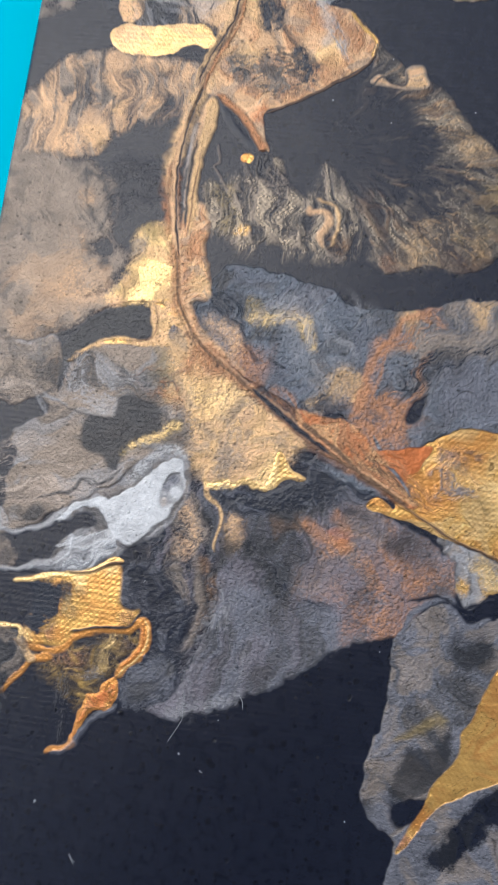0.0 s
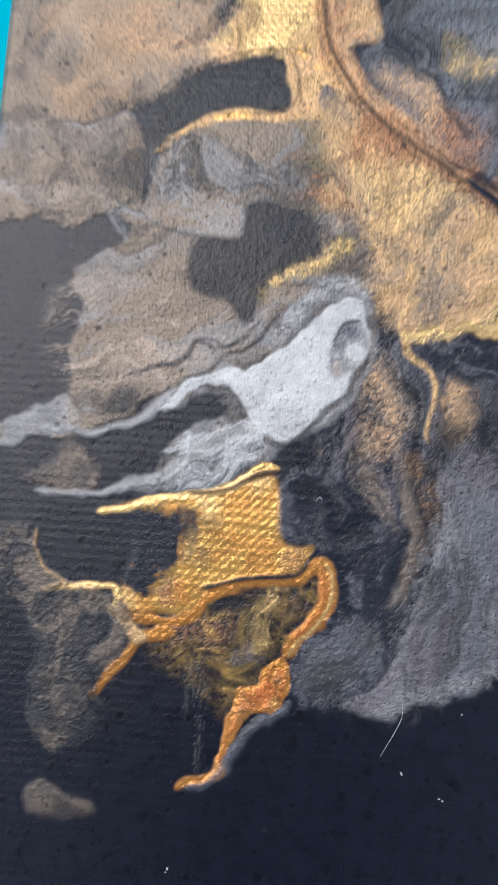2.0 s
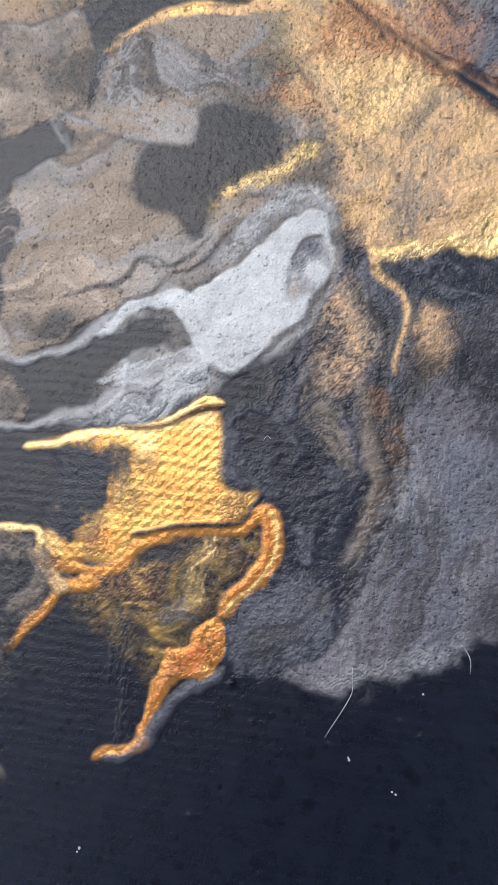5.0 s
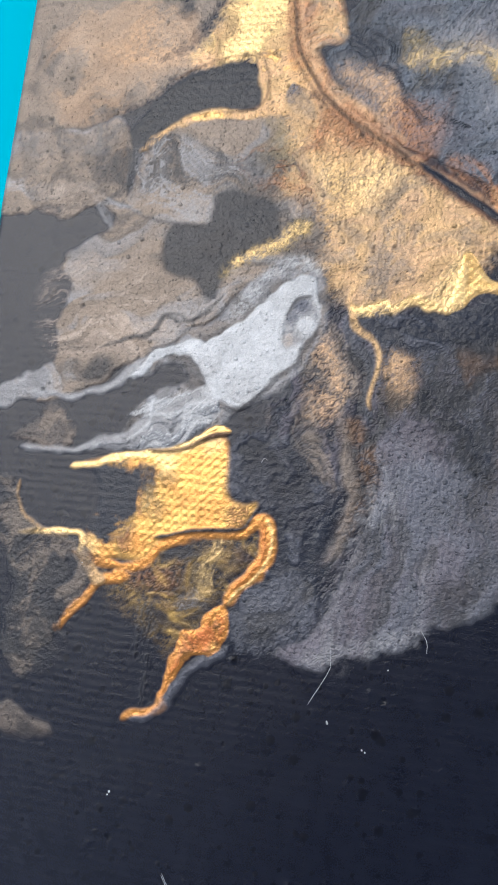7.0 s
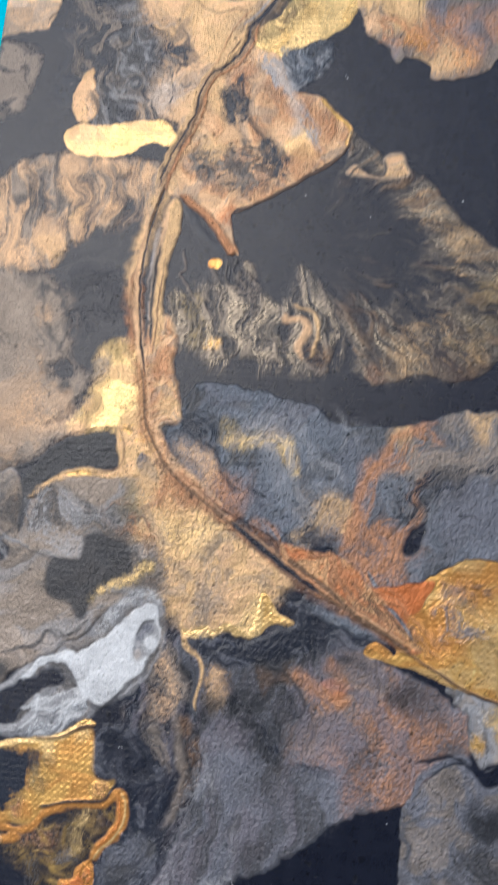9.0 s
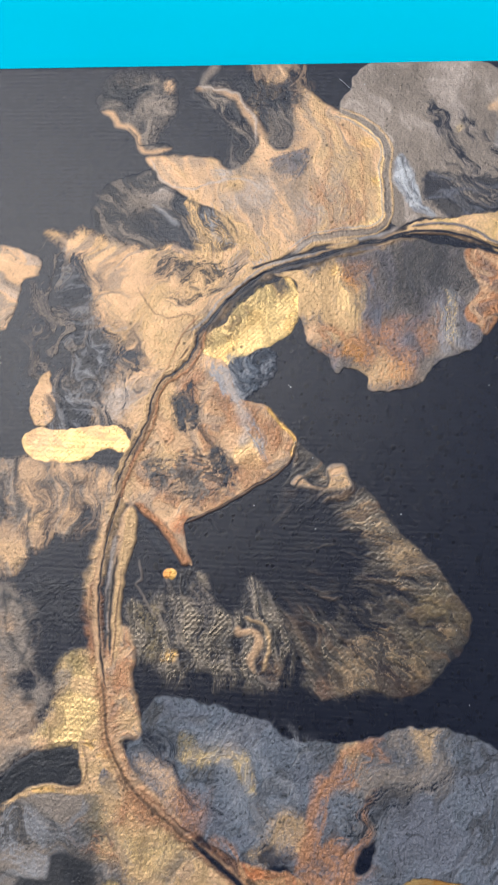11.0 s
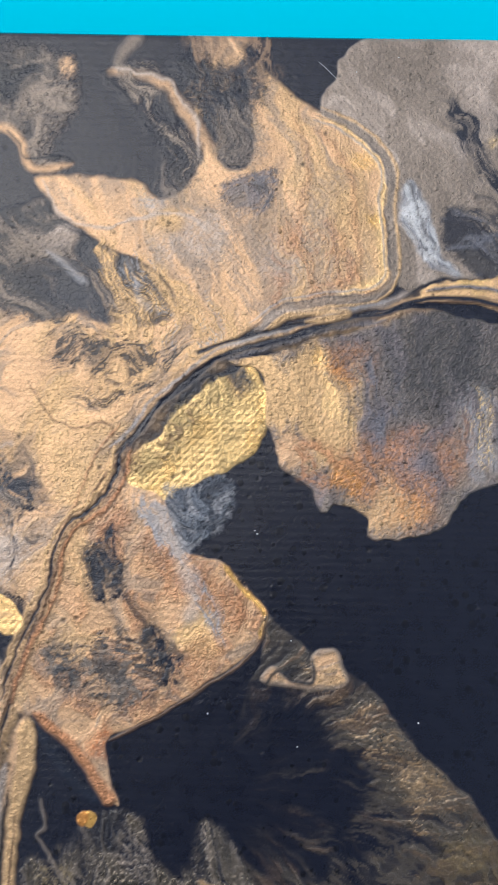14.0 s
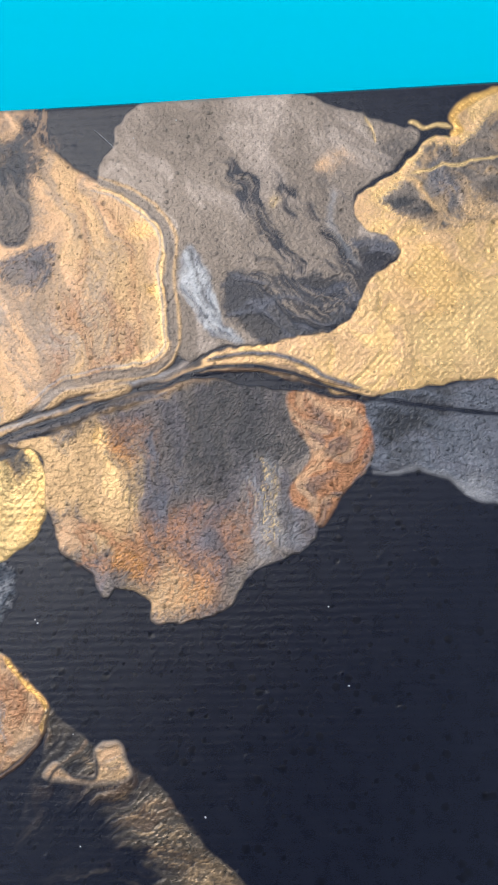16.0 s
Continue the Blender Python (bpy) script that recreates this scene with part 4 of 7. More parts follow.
pour('feathered_fan', 'dark fan edged with feathery taupe streaks', [(80.4, 95.3), (85.1, 98.4), (87.7, 100.3), (90.8, 99.5), (92.9, 103.4), (97.9, 106.4), (101.8, 111.9), (106.8, 116.7), (111.7, 121.4), (115.3, 126), (118.2, 130.6), (117.1, 136.6), (113.2, 141.6), (108.6, 145.9), (102.9, 147.5), (97.1, 146.8), (91.3, 148.7), (88.4, 149.2), (85.7, 144.7), (79.6, 133.2), (76.7, 126), (73.7, 118.6), (76.9, 110.7), (80.2, 102.6)], 'bronze', alt='soot soot brown', soft=0.5, rough=0.7, band=10, hole=0.6, fold=1.2, lines=0.4, flow=('fan', 70.0, 120.1, 13.0, 10, 25), touches=[(83.4, 112.9, 7.5, 'black', 1.0), (88.8, 122.7, 7.4, 'black', 0.7), (90.8, 112.5, 4.4, 'soot', 0.7), (93.4, 144.2, 3.5, 'sand', 0.45), (101.6, 144.7, 3.5, 'brown', 0.6), (90.0, 146.8, 2.3, 'copper', 0.5), (113.0, 131.0, 5.9, 'olive', 0.5), (106.1, 136.2, 5.9, 'olive', 0.5), (103.2, 118.1, 4.9, 'sand', 0.4), (96.7, 136.9, 2.1, 'sand', 0.9), (97.3, 129.6, 1.4, 'sand', 0.8)])
wisps([(80.4, 96), (88, 101), (98, 107), (107, 117), (117, 130), (113, 141), (103, 147), (89, 149), (84, 142), (92, 130), (96, 118), (88, 108)], 'bronze', size=1.5, stretch=5, alpha=0.4, soft=2, thin=0.2, fill=0.2, curl=3, fan=(70,120), seed=22)
wisps([(86, 102), (98, 108), (108, 119), (116, 131), (108, 144), (92, 148), (90, 140), (104, 130), (97, 116)], 'sand', size=1.0, stretch=7, alpha=0.3, soft=2, thin=0.12, fill=0.1, curl=3, fan=(70,120), seed=23)
pour('peach_fold', 'folded peach lip on the fan', [(80.4, 104.6), (82.1, 102.8), (84.4, 104.4), (87.9, 104.6), (87.8, 101.6), (89.2, 99.8), (91.5, 100.1), (92.6, 102.7), (93.5, 104.9), (91.1, 105.8), (88, 105.9), (84.2, 105.7), (81.7, 105.5)], 'peach', alt='taupe sand', soft=0.5, rough=0.4, size=2, rim='taupe')
strand('dark_rim', 'dark crease of the lip', [(81, 105.5), (82.8, 103.6), (85.2, 104.8), (88.2, 104.9), (88, 101.6)], 0.5, 'soot', soft=0.3, wander=0.4)
pour('feathered_fringe', 'smoky fringe of olive and taupe folds', [(47.1, 138.4), (45.4, 134.2), (47.2, 131), (50.8, 131.3), (55.3, 125.4), (62.2, 125), (65.3, 131.7), (69.8, 133.8), (72.7, 125.6), (78.9, 131.4), (80.5, 138), (79.3, 146.4), (74.5, 147.4), (70.8, 146.4), (65.9, 145.6), (59.7, 145.4), (56.2, 147.1), (52.2, 144.8)], 'bronze', alt='soot ink taupe', soft=1.6, hole=0.7, size=2.8, flow=(75, 2.4), marble=1.3, touches=[(56.4, 143.3, 1.9, 'gold', 0.9), (51.2, 135.1, 3.7, 'olive', 0.5), (53.1, 141.1, 3.1, 'olive', 0.5), (62.1, 130.6, 3.7, 'taupe', 0.7), (59.3, 127.0, 3.8, 'soot', 0.8), (51.7, 127.5, 5.0, 'black', 0.8), (66.5, 138.9, 3.1, 'soot', 0.7), (77.8, 142.9, 3.0, 'brown', 0.7)])
wisps([(46, 132), (56, 128), (66, 133), (79, 131), (82, 146), (70, 149), (56, 148), (48, 142)], 'bronze', angle=80, size=1.3, stretch=5, alpha=0.7, soft=2.5, thin=0.2, fill=0.25, curl=6, seed=24)
strand('peach_fold', 'curling peach fold in the fringe', [(70, 135.7), (70.7, 136.8), (73.7, 136.6), (75.1, 138.3), (73.5, 142.1), (74.3, 144.4)], (1.0, 1.4), 'peach', soft=0.5, wander=0.8, alpha=0.8)
strand('peach_fold', 'curling peach fold in the fringe', [(71.7, 133.7), (76.1, 135.2), (77, 139.4), (76.1, 144.3)], (0.5, 0.7), 'sand', soft=0.4, wander=0.8, alpha=0.7)
strand('smoke_thread', 'thin olive thread', [(47.9, 122.6), (49, 126.4), (47.9, 127.8), (50.2, 131.4), (52.4, 135)], (0.4, 0.4), 'taupe', soft=0.4, wander=0.8, alpha=0.7)
pour('gold_drop', 'small gold drop on black', [(54.3, 125.3), (55.2, 124.3), (56.5, 125.2), (55.9, 126.5), (54.9, 126.3)], 'gold', soft=0.3, rough=0.3, size=2)
strand('copper_prong', 'rust copper prong of paint', [(46.3, 110.3), (50.7, 113.4), (54.3, 117.4), (57.0, 120.9), (58.6, 122.9)], (1.6, 1.6), 'copper', wander=0.6, soft=0.5, raise_mm=0.08)
pour('gold_drop', 'small gold drop on black', [(53.7, 125.0), (54.7, 124.3), (55.4, 125.3), (54.6, 126.5), (53.7, 126.0)], 'amber', soft=0.4, rough=0.3, size=2)
strand('dark_prong', 'black line between copper prongs', [(43.3, 110.8), (46.4, 111.5), (49.1, 115.1), (52.8, 120.2), (57.1, 122.9)], (1.0, 1.4), 'ink', wander=0.6, soft=0.5, alpha=0.95)
pour('taupe_curtain', 'peach and taupe curtain of hanging streaks', [(-9.2, 122), (0.6, 114.7), (5.7, 107.6), (11.1, 102.7), (19.2, 101.4), (29, 102.3), (35.7, 102.4), (41.3, 103.8), (42.6, 109.8), (41, 115.2), (39.8, 119.9), (38, 115.4), (34.8, 110.9), (33.3, 117.6), (30, 118.2), (27.6, 114.6), (25.3, 113.4), (25.7, 120), (23, 122.8), (20.9, 126.8), (15.2, 128.7), (-7.4, 131.8)], 'taupe', alt='peach charcoal', soft=1.8, size=2.4, flow=(82, 3.0), hole=0.25, marble=0.5, touches=[(21.6, 108.2, 3.0, 'peach', 0.9), (31.0, 113.1, 2.1, 'peach', 1.0), (25.6, 108.0, 1.9, 'charcoal', 0.7), (34.8, 106.2, 1.9, 'charcoal', 0.6), (24.1, 116.1, 2.4, 'sand', 0.7), (19.7, 123.0, 2.9, 'sand', 0.7), (14.7, 125.9, 3.3, 'peach', 0.8), (14.3, 114.0, 5.4, 'charcoal', 0.6), (38.3, 107.3, 1.9, 'peach', 0.7), (33.3, 104.9, 1.9, 'brown', 0.6)])
wisps([(6, 108), (20, 102), (40, 104), (42, 112), (34, 118), (24, 122), (14, 127), (4, 125)], 'peach', angle=85, size=2.6, stretch=3, alpha=0.5, soft=2.5, thin=0.25, fill=0.7, curl=7, seed=25)
wisps([(14, 106), (30, 106), (40, 108), (39, 118), (28, 118), (18, 120)], 'ink', angle=80, size=2.2, stretch=3, alpha=0.5, soft=3, thin=0.2, fill=0.5, curl=7, seed=26)
pour('taupe_mass', 'broad taupe mass with peach clouds at the canvas edge', [(-8.7, 131.9), (15.2, 128.9), (20.7, 130.1), (23.3, 134.4), (25.3, 141.8), (26.3, 146), (22.7, 148.1), (25.2, 151.6), (28.3, 150.8), (29.3, 148.9), (31.3, 151.7), (30.2, 155.4), (26.2, 158.7), (23.4, 161.3), (28.7, 158.5), (32.6, 154.6), (34.7, 161), (27, 163.9), (19, 169.6), (-1.8, 175.1)], 'taupe', alt='charcoal taupe', soft=2.4, size=5.5, fold=0.4, marble=0.1, hole=0.05, lines=0.0, touches=[(18.0, 147.2, 5.1, 'peach', 0.25), (21.0, 157.9, 5.5, 'peach', 0.35), (15.2, 137.4, 5.2, 'taupe', 0.8), (21.1, 137.1, 2.3, 'peach', 0.35), (27.4, 153.8, 2.2, 'soot', 0.8), (19.0, 132.1, 2.3, 'charcoal', 0.7), (30.1, 159.6, 2.4, 'peach', 0.35)])
wisps([(1.1, 129.7), (13.0, 127.2), (24.5, 132.1), (26.5, 146.3), (30.7, 152.0), (25.9, 157.8), (11.3, 146.6), (3.3, 142.0)], 'taupe', angle=70, size=2.0, stretch=3, alpha=0.7, soft=4, thin=0.25, fill=0.6, curl=9, seed=32)
wisps([(3.9, 145.6), (15.7, 144.1), (27.5, 153.2), (27.7, 162.3), (19.6, 169.3), (8.3, 171.0)], 'peach', angle=-30, size=3.0, stretch=2.5, alpha=0.22, soft=5, thin=0.25, fill=0.9, curl=8, seed=33)
wisps([(22.4, 126.0), (38.7, 126.0), (40.9, 143.7), (29.9, 146.2), (24.2, 138.1)], 'charcoal', angle=-25, size=1.6, stretch=5, alpha=0.5, soft=5, thin=0.14, fill=0.3, curl=9, seed=34)
strand('dark_rim', 'dark looping line in the taupe', [(18, 129.6), (19.4, 134.6), (20.8, 139.6), (24.1, 144.3), (25.7, 146.1)], 0.6, 'soot', soft=0.5, wander=1, alpha=0.7)
pour('smoky_wisp', 'faint grey wisps in the dark hollow', [(24.3, 136.8), (24.6, 129.2), (28.1, 126.4), (32.7, 131.2), (37.4, 132.2), (37.9, 135.9), (33.6, 138.1), (28.4, 137.8)], 'charcoal', alt='soot', soft=3, hole=0.7, size=2.2, alpha=0.5)
strand('smoky_thread', 'thin grey thread in the black', [(18.2, 131.3), (23.2, 133.6), (25, 140.3), (23.9, 145.8)], (0.8, 0.5), 'charcoal', wander=1, soft=0.5, alpha=0.8)
pour('gold_finger', 'golden finger-shaped pool', [(18.7, 97.2), (21.1, 95), (28, 94.7), (34.6, 93.1), (40.8, 93.5), (43.3, 95.5), (43.4, 98.9), (38, 98.6), (34.9, 100.7), (30.3, 102), (23.5, 102), (20.2, 100.3)], 'goldsand', alt='peach', soft=0.3, size=3, touches=[(24.3, 98.4, 4.8, 'peach', 0.6)])
pour('gold_patch', 'yellow gold patch beside the vein', [(41.3, 143.1), (33.5, 144.1), (32.1, 147.7), (32.3, 154.3), (27.9, 161.4), (33.9, 161.7), (41.4, 161.7), (44.6, 166.1), (47.4, 163.9), (44, 155.8)], 'sand', alt='yellow olive', soft=2.4, size=3, touches=[(33.8, 146.2, 3.9, 'olive', 0.9), (32.5, 150.3, 3.3, 'taupe', 0.7), (38.0, 156.4, 4.5, 'yellow', 0.8), (29.6, 160.5, 2.6, 'peach', 0.8), (40.4, 164.0, 2.5, 'sand', 0.8)])
pour('dark_inlet', 'dark grey inlet between gold rims', [(21.1, 171.2), (26.6, 165.4), (33.8, 162.1), (39, 162.8), (40.5, 165.9), (39.9, 168.9), (34.4, 169.8), (29, 171.9), (24.2, 174.1), (20.9, 179), (20.8, 184.1), (19, 176.6)], 'soot', alt='charcoal', soft=0.6, size=4, flow=(-20, 2))
strand('gold_rim', 'peach gold rim of the dark inlet', [(22, 176.3), (26.6, 173.2), (32.5, 170.2), (38.9, 170.1), (40.5, 167.8), (39.9, 164), (42.6, 161.8)], (1.2, 1.6), 'sand', soft=0.4, wander=0.8)
strand('dark_rim', 'thin dark line', [(5.7, 172.6), (12.2, 172.5), (18.5, 170.7), (24.4, 167.6), (30.1, 163.5), (36.3, 161.8)], 0.5, 'soot', soft=0.35, alpha=0.8)
pour('gold_neck', 'gold neck joining the patch and the delta', [(38.5, 161), (44.4, 160.5), (47.9, 166), (45.1, 169.7), (41.1, 171.6), (33.9, 171.1), (25.6, 173.5), (26.7, 172.3), (33.7, 169.6), (38.8, 169.9), (40.3, 167.9)], 'sand', alt='peach gold', soft=0.4, rough=0.4, size=2.5)
strand('brown_thread', 'fold line in the gold neck', [(39.4, 161.4), (40.6, 165.1), (40.3, 168.2), (37.8, 169.8), (32.9, 170.1)], 0.35, 'brown', soft=0.3, wander=0.4, alpha=0.8)
strand('brown_thread', 'fold line in the gold neck', [(25.8, 164.6), (31.7, 161.6), (38.5, 160.8), (42.2, 161.2)], 0.35, 'brown', soft=0.3, wander=0.4, alpha=0.7)
pour('grey_spur', 'small grey spur in the gold neck', [(43.6, 167.2), (44.4, 165.7), (46, 166.6), (47.6, 168), (44.4, 169)], 'slate', alt='charcoal', soft=0.5, rough=0.3, size=2)
pour('taupe_shoal', 'taupe and grey marbled shoal', [(-1.8, 175), (5.8, 173.2), (13.5, 172.1), (18.5, 171), (19.2, 176.6), (20.6, 182.8), (21.7, 180.4), (23.3, 176.1), (31.4, 171.4), (39, 171.2), (45.3, 171.1), (49.1, 175.8), (52.1, 182.9), (54.4, 192.5), (51.3, 194.1), (47.3, 192.1), (40.8, 197.8), (34.3, 203.5), (25.1, 208.3), (20.9, 212.5), (12.5, 215), (12.2, 213.6), (14.4, 208.5), (12.9, 203.8), (14.3, 197.4), (12.3, 193.9), (19, 188.1), (17, 184.5), (11.7, 183.8), (0.5, 186.4)], 'taupe', alt='charcoal ash', soft=0.8, size=5, fold=1.2, flow=(-15, 2.0), lines=0.0, marble=0.3, touches=[(25.0, 178.5, 5.0, 'taupe', 0.8), (44.8, 176.2, 5.0, 'olive', 0.7), (39.1, 179.4, 6.2, 'charcoal', 0.7), (14.9, 179.7, 5.1, 'charcoal', 0.8), (19.5, 176.6, 3.2, 'peach', 0.5), (50.5, 189.3, 4.9, 'taupe', 0.8), (48.0, 180.9, 3.7, 'sand', 0.7), (24.2, 196.2, 7.4, 'taupe', 0.9)])
wisps([(19.9, 175.2), (31.9, 174.3), (42.8, 175.8), (47.7, 179.4), (43.2, 182.0), (35.0, 182.3), (27.7, 181.9), (21.6, 180.9)], 'charcoal', angle=15, size=1.6, stretch=3, alpha=0.75, soft=3, thin=0.2, fill=0.5, curl=9, seed=47)
wisps([(21.2, 176.5), (32.0, 174.9), (39.4, 178.4), (34.6, 184.8), (26.9, 186.3), (21.2, 182.8)], 'ash', angle=30, size=1.3, stretch=4, alpha=0.6, soft=3, thin=0.16, fill=0.25, curl=9, seed=48)
wisps([(10.2, 177.4), (17.5, 175.9), (20.8, 179.0), (20.1, 184.0), (13.7, 188.0)], 'charcoal', angle=-60, size=1.4, stretch=4, alpha=0.8, soft=3, thin=0.22, fill=0.5, curl=8, seed=49)
wisps([(36.9, 176.0), (45.2, 176.4), (52.3, 178.0), (50.3, 182.4), (42.0, 181.4)], 'copper', angle=10, size=1.5, stretch=3, alpha=0.5, soft=3, thin=0.2, fill=0.5, curl=7, seed=50)
wisps([(10.9, 196.2), (19.2, 194.0), (27.8, 196.6), (34.0, 200.5), (27.5, 206.8), (18.3, 209.7), (12.0, 206.4)], 'pearl', angle=-12, size=2.0, stretch=4, alpha=0.5, soft=4, thin=0.2, fill=0.4, curl=6, seed=51)
wisps([(44.4, 182.0), (52.6, 182.3), (55.2, 187.6), (53.3, 194.3), (48.6, 192.7), (49.4, 186.7)], 'brown', angle=60, size=1.2, stretch=2, alpha=0.55, soft=4, thin=0.2, fill=0.4, curl=6, seed=52)
pour('dark_pool', 'flat dark grey pool in the taupe shoal', [(35.0, 182.8), (37.6, 182.3), (40.9, 183.0), (43.8, 183.8), (44.8, 186.2), (45.2, 188.9), (41.8, 191.1), (39.4, 192.8), (37.9, 195.9), (36.9, 198.3), (35.7, 199.1), (33.5, 196.5), (30.7, 195.6), (28.5, 194.5), (27.8, 191.3), (28.4, 187.9), (30.6, 187.4), (34.0, 187.2), (34.7, 185.1)], 'soot', alt='charcoal', soft=1.3, rough=0.5, alpha=0.95, size=4, fold=0.5, marble=0.0, raise_mm=-0.02)
wisps([(44.5, 183.2), (50.4, 185.4), (53.0, 190.1), (51.0, 194.4), (44.1, 194.7), (39.8, 199.0), (35.8, 200.4), (38.3, 194.9), (45.0, 190.4)], 'charcoal', angle=-35, size=2.0, stretch=2.5, alpha=0.6, soft=3, thin=0.2, fill=0.6, seed=27)
strand('dark_rim', 'wavering dark line in the shoal', [(20.4, 206.9), (22.7, 206.1), (24.4, 205.0), (27.3, 204.5), (28.6, 202.9), (29.5, 201.5), (31.9, 201.2), (33.5, 202.1), (35.8, 200.5)], (0.35, 0.5), 'charcoal', soft=0.3, wander=0.4, alpha=0.85)
strand('dark_rim', 'dark looping line in the shoal', [(14.6, 183.7), (16.1, 182.4), (17.9, 184.1), (21.1, 184.9), (23.9, 186.5), (27.0, 187.3), (30.6, 187.7), (34.2, 187.5)], (0.7, 0.3), 'charcoal', soft=0.4, wander=0.5, alpha=0.8)
strand('pale_thread', 'pale loop in the shoal', [(16.9, 182.9), (18.9, 184.6), (21.4, 185.1), (23.8, 186.1)], (0.3, 0.4), 'ash', soft=0.25, wander=0.4, alpha=0.4)
pour('dark_blot', 'dark spot at the foot of the shoal', [(18.4, 211.1), (20.0, 208.7), (22.0, 208.3), (22.5, 210.0), (20.9, 211.6)], 'charcoal', alt='soot', soft=1.2, size=2, alpha=0.8)
strand('pale_thread', 'pale loop in the shoal', [(14.7, 182.2), (15.9, 184), (18.1, 187.5), (16.1, 183.3), (19.6, 184.6), (22.2, 184.9)], 0.45, 'ash', soft=0.3, wander=0.5, alpha=0.4)
strand('olive_smear', 'speckled olive gold smear', [(37.7, 195.0), (39.3, 193.0), (42.1, 191.5), (45.2, 190.0), (46.9, 188.3), (48.9, 186.9)], (0.8, 2.2), 'olive', soft=1.3, wander=0.6, alpha=0.9)
strand('olive_smear', 'bright flakes in the smear', [(39.0, 193.1), (42.1, 191.5), (44.9, 190.0), (46.6, 188.3), (48.2, 187.2)], (0.3, 1.1), 'yellow', soft=1.3, wander=0.6, alpha=0.6, own=False)
strand('grey_loop', 'curling grey loop of paint', [(15.7, 183.4), (17.9, 185.9), (18.9, 188.5), (17.1, 184.7), (21, 184.9)], (0.6, 0.5), 'ash', soft=0.4, wander=0.7, alpha=0.4)
strand('dark_rim', 'thin wavering dark line', [(21.7, 206.5), (24.6, 205.1), (27.6, 204), (29.8, 201.8), (32.8, 202.2), (35.1, 201.2), (37.8, 198.7)], 0.45, 'charcoal', soft=0.35, wander=1.0, alpha=0.8)
pour('grey_tongue', 'pale grey tongue reaching the canvas edge', [(0.5, 215.9), (4.8, 213.8), (9.1, 211.6), (12.7, 210.2), (14.7, 210.6), (15.6, 213), (13.3, 214.4), (9.5, 215), (5.2, 216.8)], 'ash', alt='taupe', soft=0.7, size=3, alpha=0.8)
pour('slate_slab', 'gritty blue-grey slab with copper inlets', [(48.5, 163.1), (51.3, 158.9), (51.6, 153.7), (54.9, 150.8), (58.7, 150.6), (68.8, 152), (77.7, 154.3), (80.7, 157.1), (88.9, 157.5), (96, 156.8), (102.9, 154.8), (109.9, 153.8), (121.6, 155.3), (131.4, 164), (132.7, 182.8), (114.8, 181.5), (105.5, 182), (99, 186.4), (90, 188.7), (82.1, 181.2), (75, 182.1), (67.3, 178), (59.4, 174), (52.4, 168.4)], 'bluegrey', alt='slate charcoal', soft=0.4, size=4.5, raise_mm=0.1, flow=(-60, 1.6), touches=[(65.1, 161.3, 3.7, 'olive', 0.5), (73.4, 164.2, 2.5, 'olive', 0.7), (69.9, 160.8, 2.5, 'sand', 0.5), (61.2, 159.8, 2.7, 'olive', 0.6), (87.4, 176.3, 5.4, 'copper', 0.7), (91.0, 166.1, 4.2, 'copper', 0.6), (95.0, 158.1, 3.6, 'sand', 0.8), (93.8, 180.4, 5.3, 'copper', 0.7), (101.5, 164.9, 8.4, 'taupe', 0.8), (104.3, 169.5, 4.7, 'charcoal', 0.8), (109.4, 161.6, 5.9, 'taupe', 0.7), (108.2, 173.9, 7.0, 'slate', 0.8), (61.6, 171.8, 5.5, 'copper', 0.6), (56.0, 167.4, 4.3, 'peach', 0.6), (74.1, 155.3, 7.5, 'slate', 0.6), (81.4, 175.8, 4.8, 'sand', 0.6), (66.7, 173.8, 3.7, 'slate', 0.6), (54.2, 154.7, 3.8, 'charcoal', 0.8), (109.0, 156.7, 2.4, 'sand', 0.6)])
strand('copper_thread', 'copper line wandering through the slab', [(85.1, 181.5), (86.3, 176.5), (87.3, 170.2), (90.8, 163.6), (93.9, 158.9), (100.7, 156)], (2.2, 1.2), 'copper', soft=0.8, wander=1.4, alpha=0.75)
wisps([(48.3, 160.5), (54.1, 157.7), (67.0, 165.7), (77.1, 173.7), (83.3, 180.7), (76.6, 182.4), (66.6, 173.6), (52.7, 167.1)], 'ink', angle=42, size=2.0, stretch=4, alpha=0.75, soft=3, thin=0.25, fill=0.7, curl=5, seed=35)
pour('olive_fold', 'yellow folded smear in the slab', [(59.5, 162.1), (64.1, 160.3), (68.9, 160.4), (73.1, 160.4), (75.1, 163.9), (76.4, 167.7), (74.6, 168.6), (72.0, 165.3), (68.0, 163.4), (62.6, 163.6)], 'yellow', alt='olive slate', soft=1.8, rough=1.0, size=1.5, alpha=0.7, hole=0.25)
wisps([(84.7, 184.8), (87.5, 174.9), (90.4, 164.7), (96.9, 157.4), (101.5, 157.0), (99.6, 167.1), (98.8, 174.8), (93.8, 185.9)], 'copper', angle=-65, size=1.5, stretch=3, alpha=0.55, soft=3, thin=0.25, fill=0.5, curl=7, seed=36)
wisps([(93.2, 174.3), (99.6, 166.1), (108.4, 161.9), (116.2, 160.1), (110.8, 167.2), (102.1, 173.4)], 'ink', angle=-35, size=1.2, stretch=5, alpha=0.8, soft=2, thin=0.16, fill=0.2, curl=6, seed=37)
wisps([(63.6, 154.5), (82.8, 155.2), (88.1, 164.9), (84.4, 179.5), (74.9, 175.0), (66.9, 164.6)], 'ash', angle=60, size=2.0, stretch=2.5, alpha=0.35, soft=4, thin=0.2, fill=0.6, seed=38)
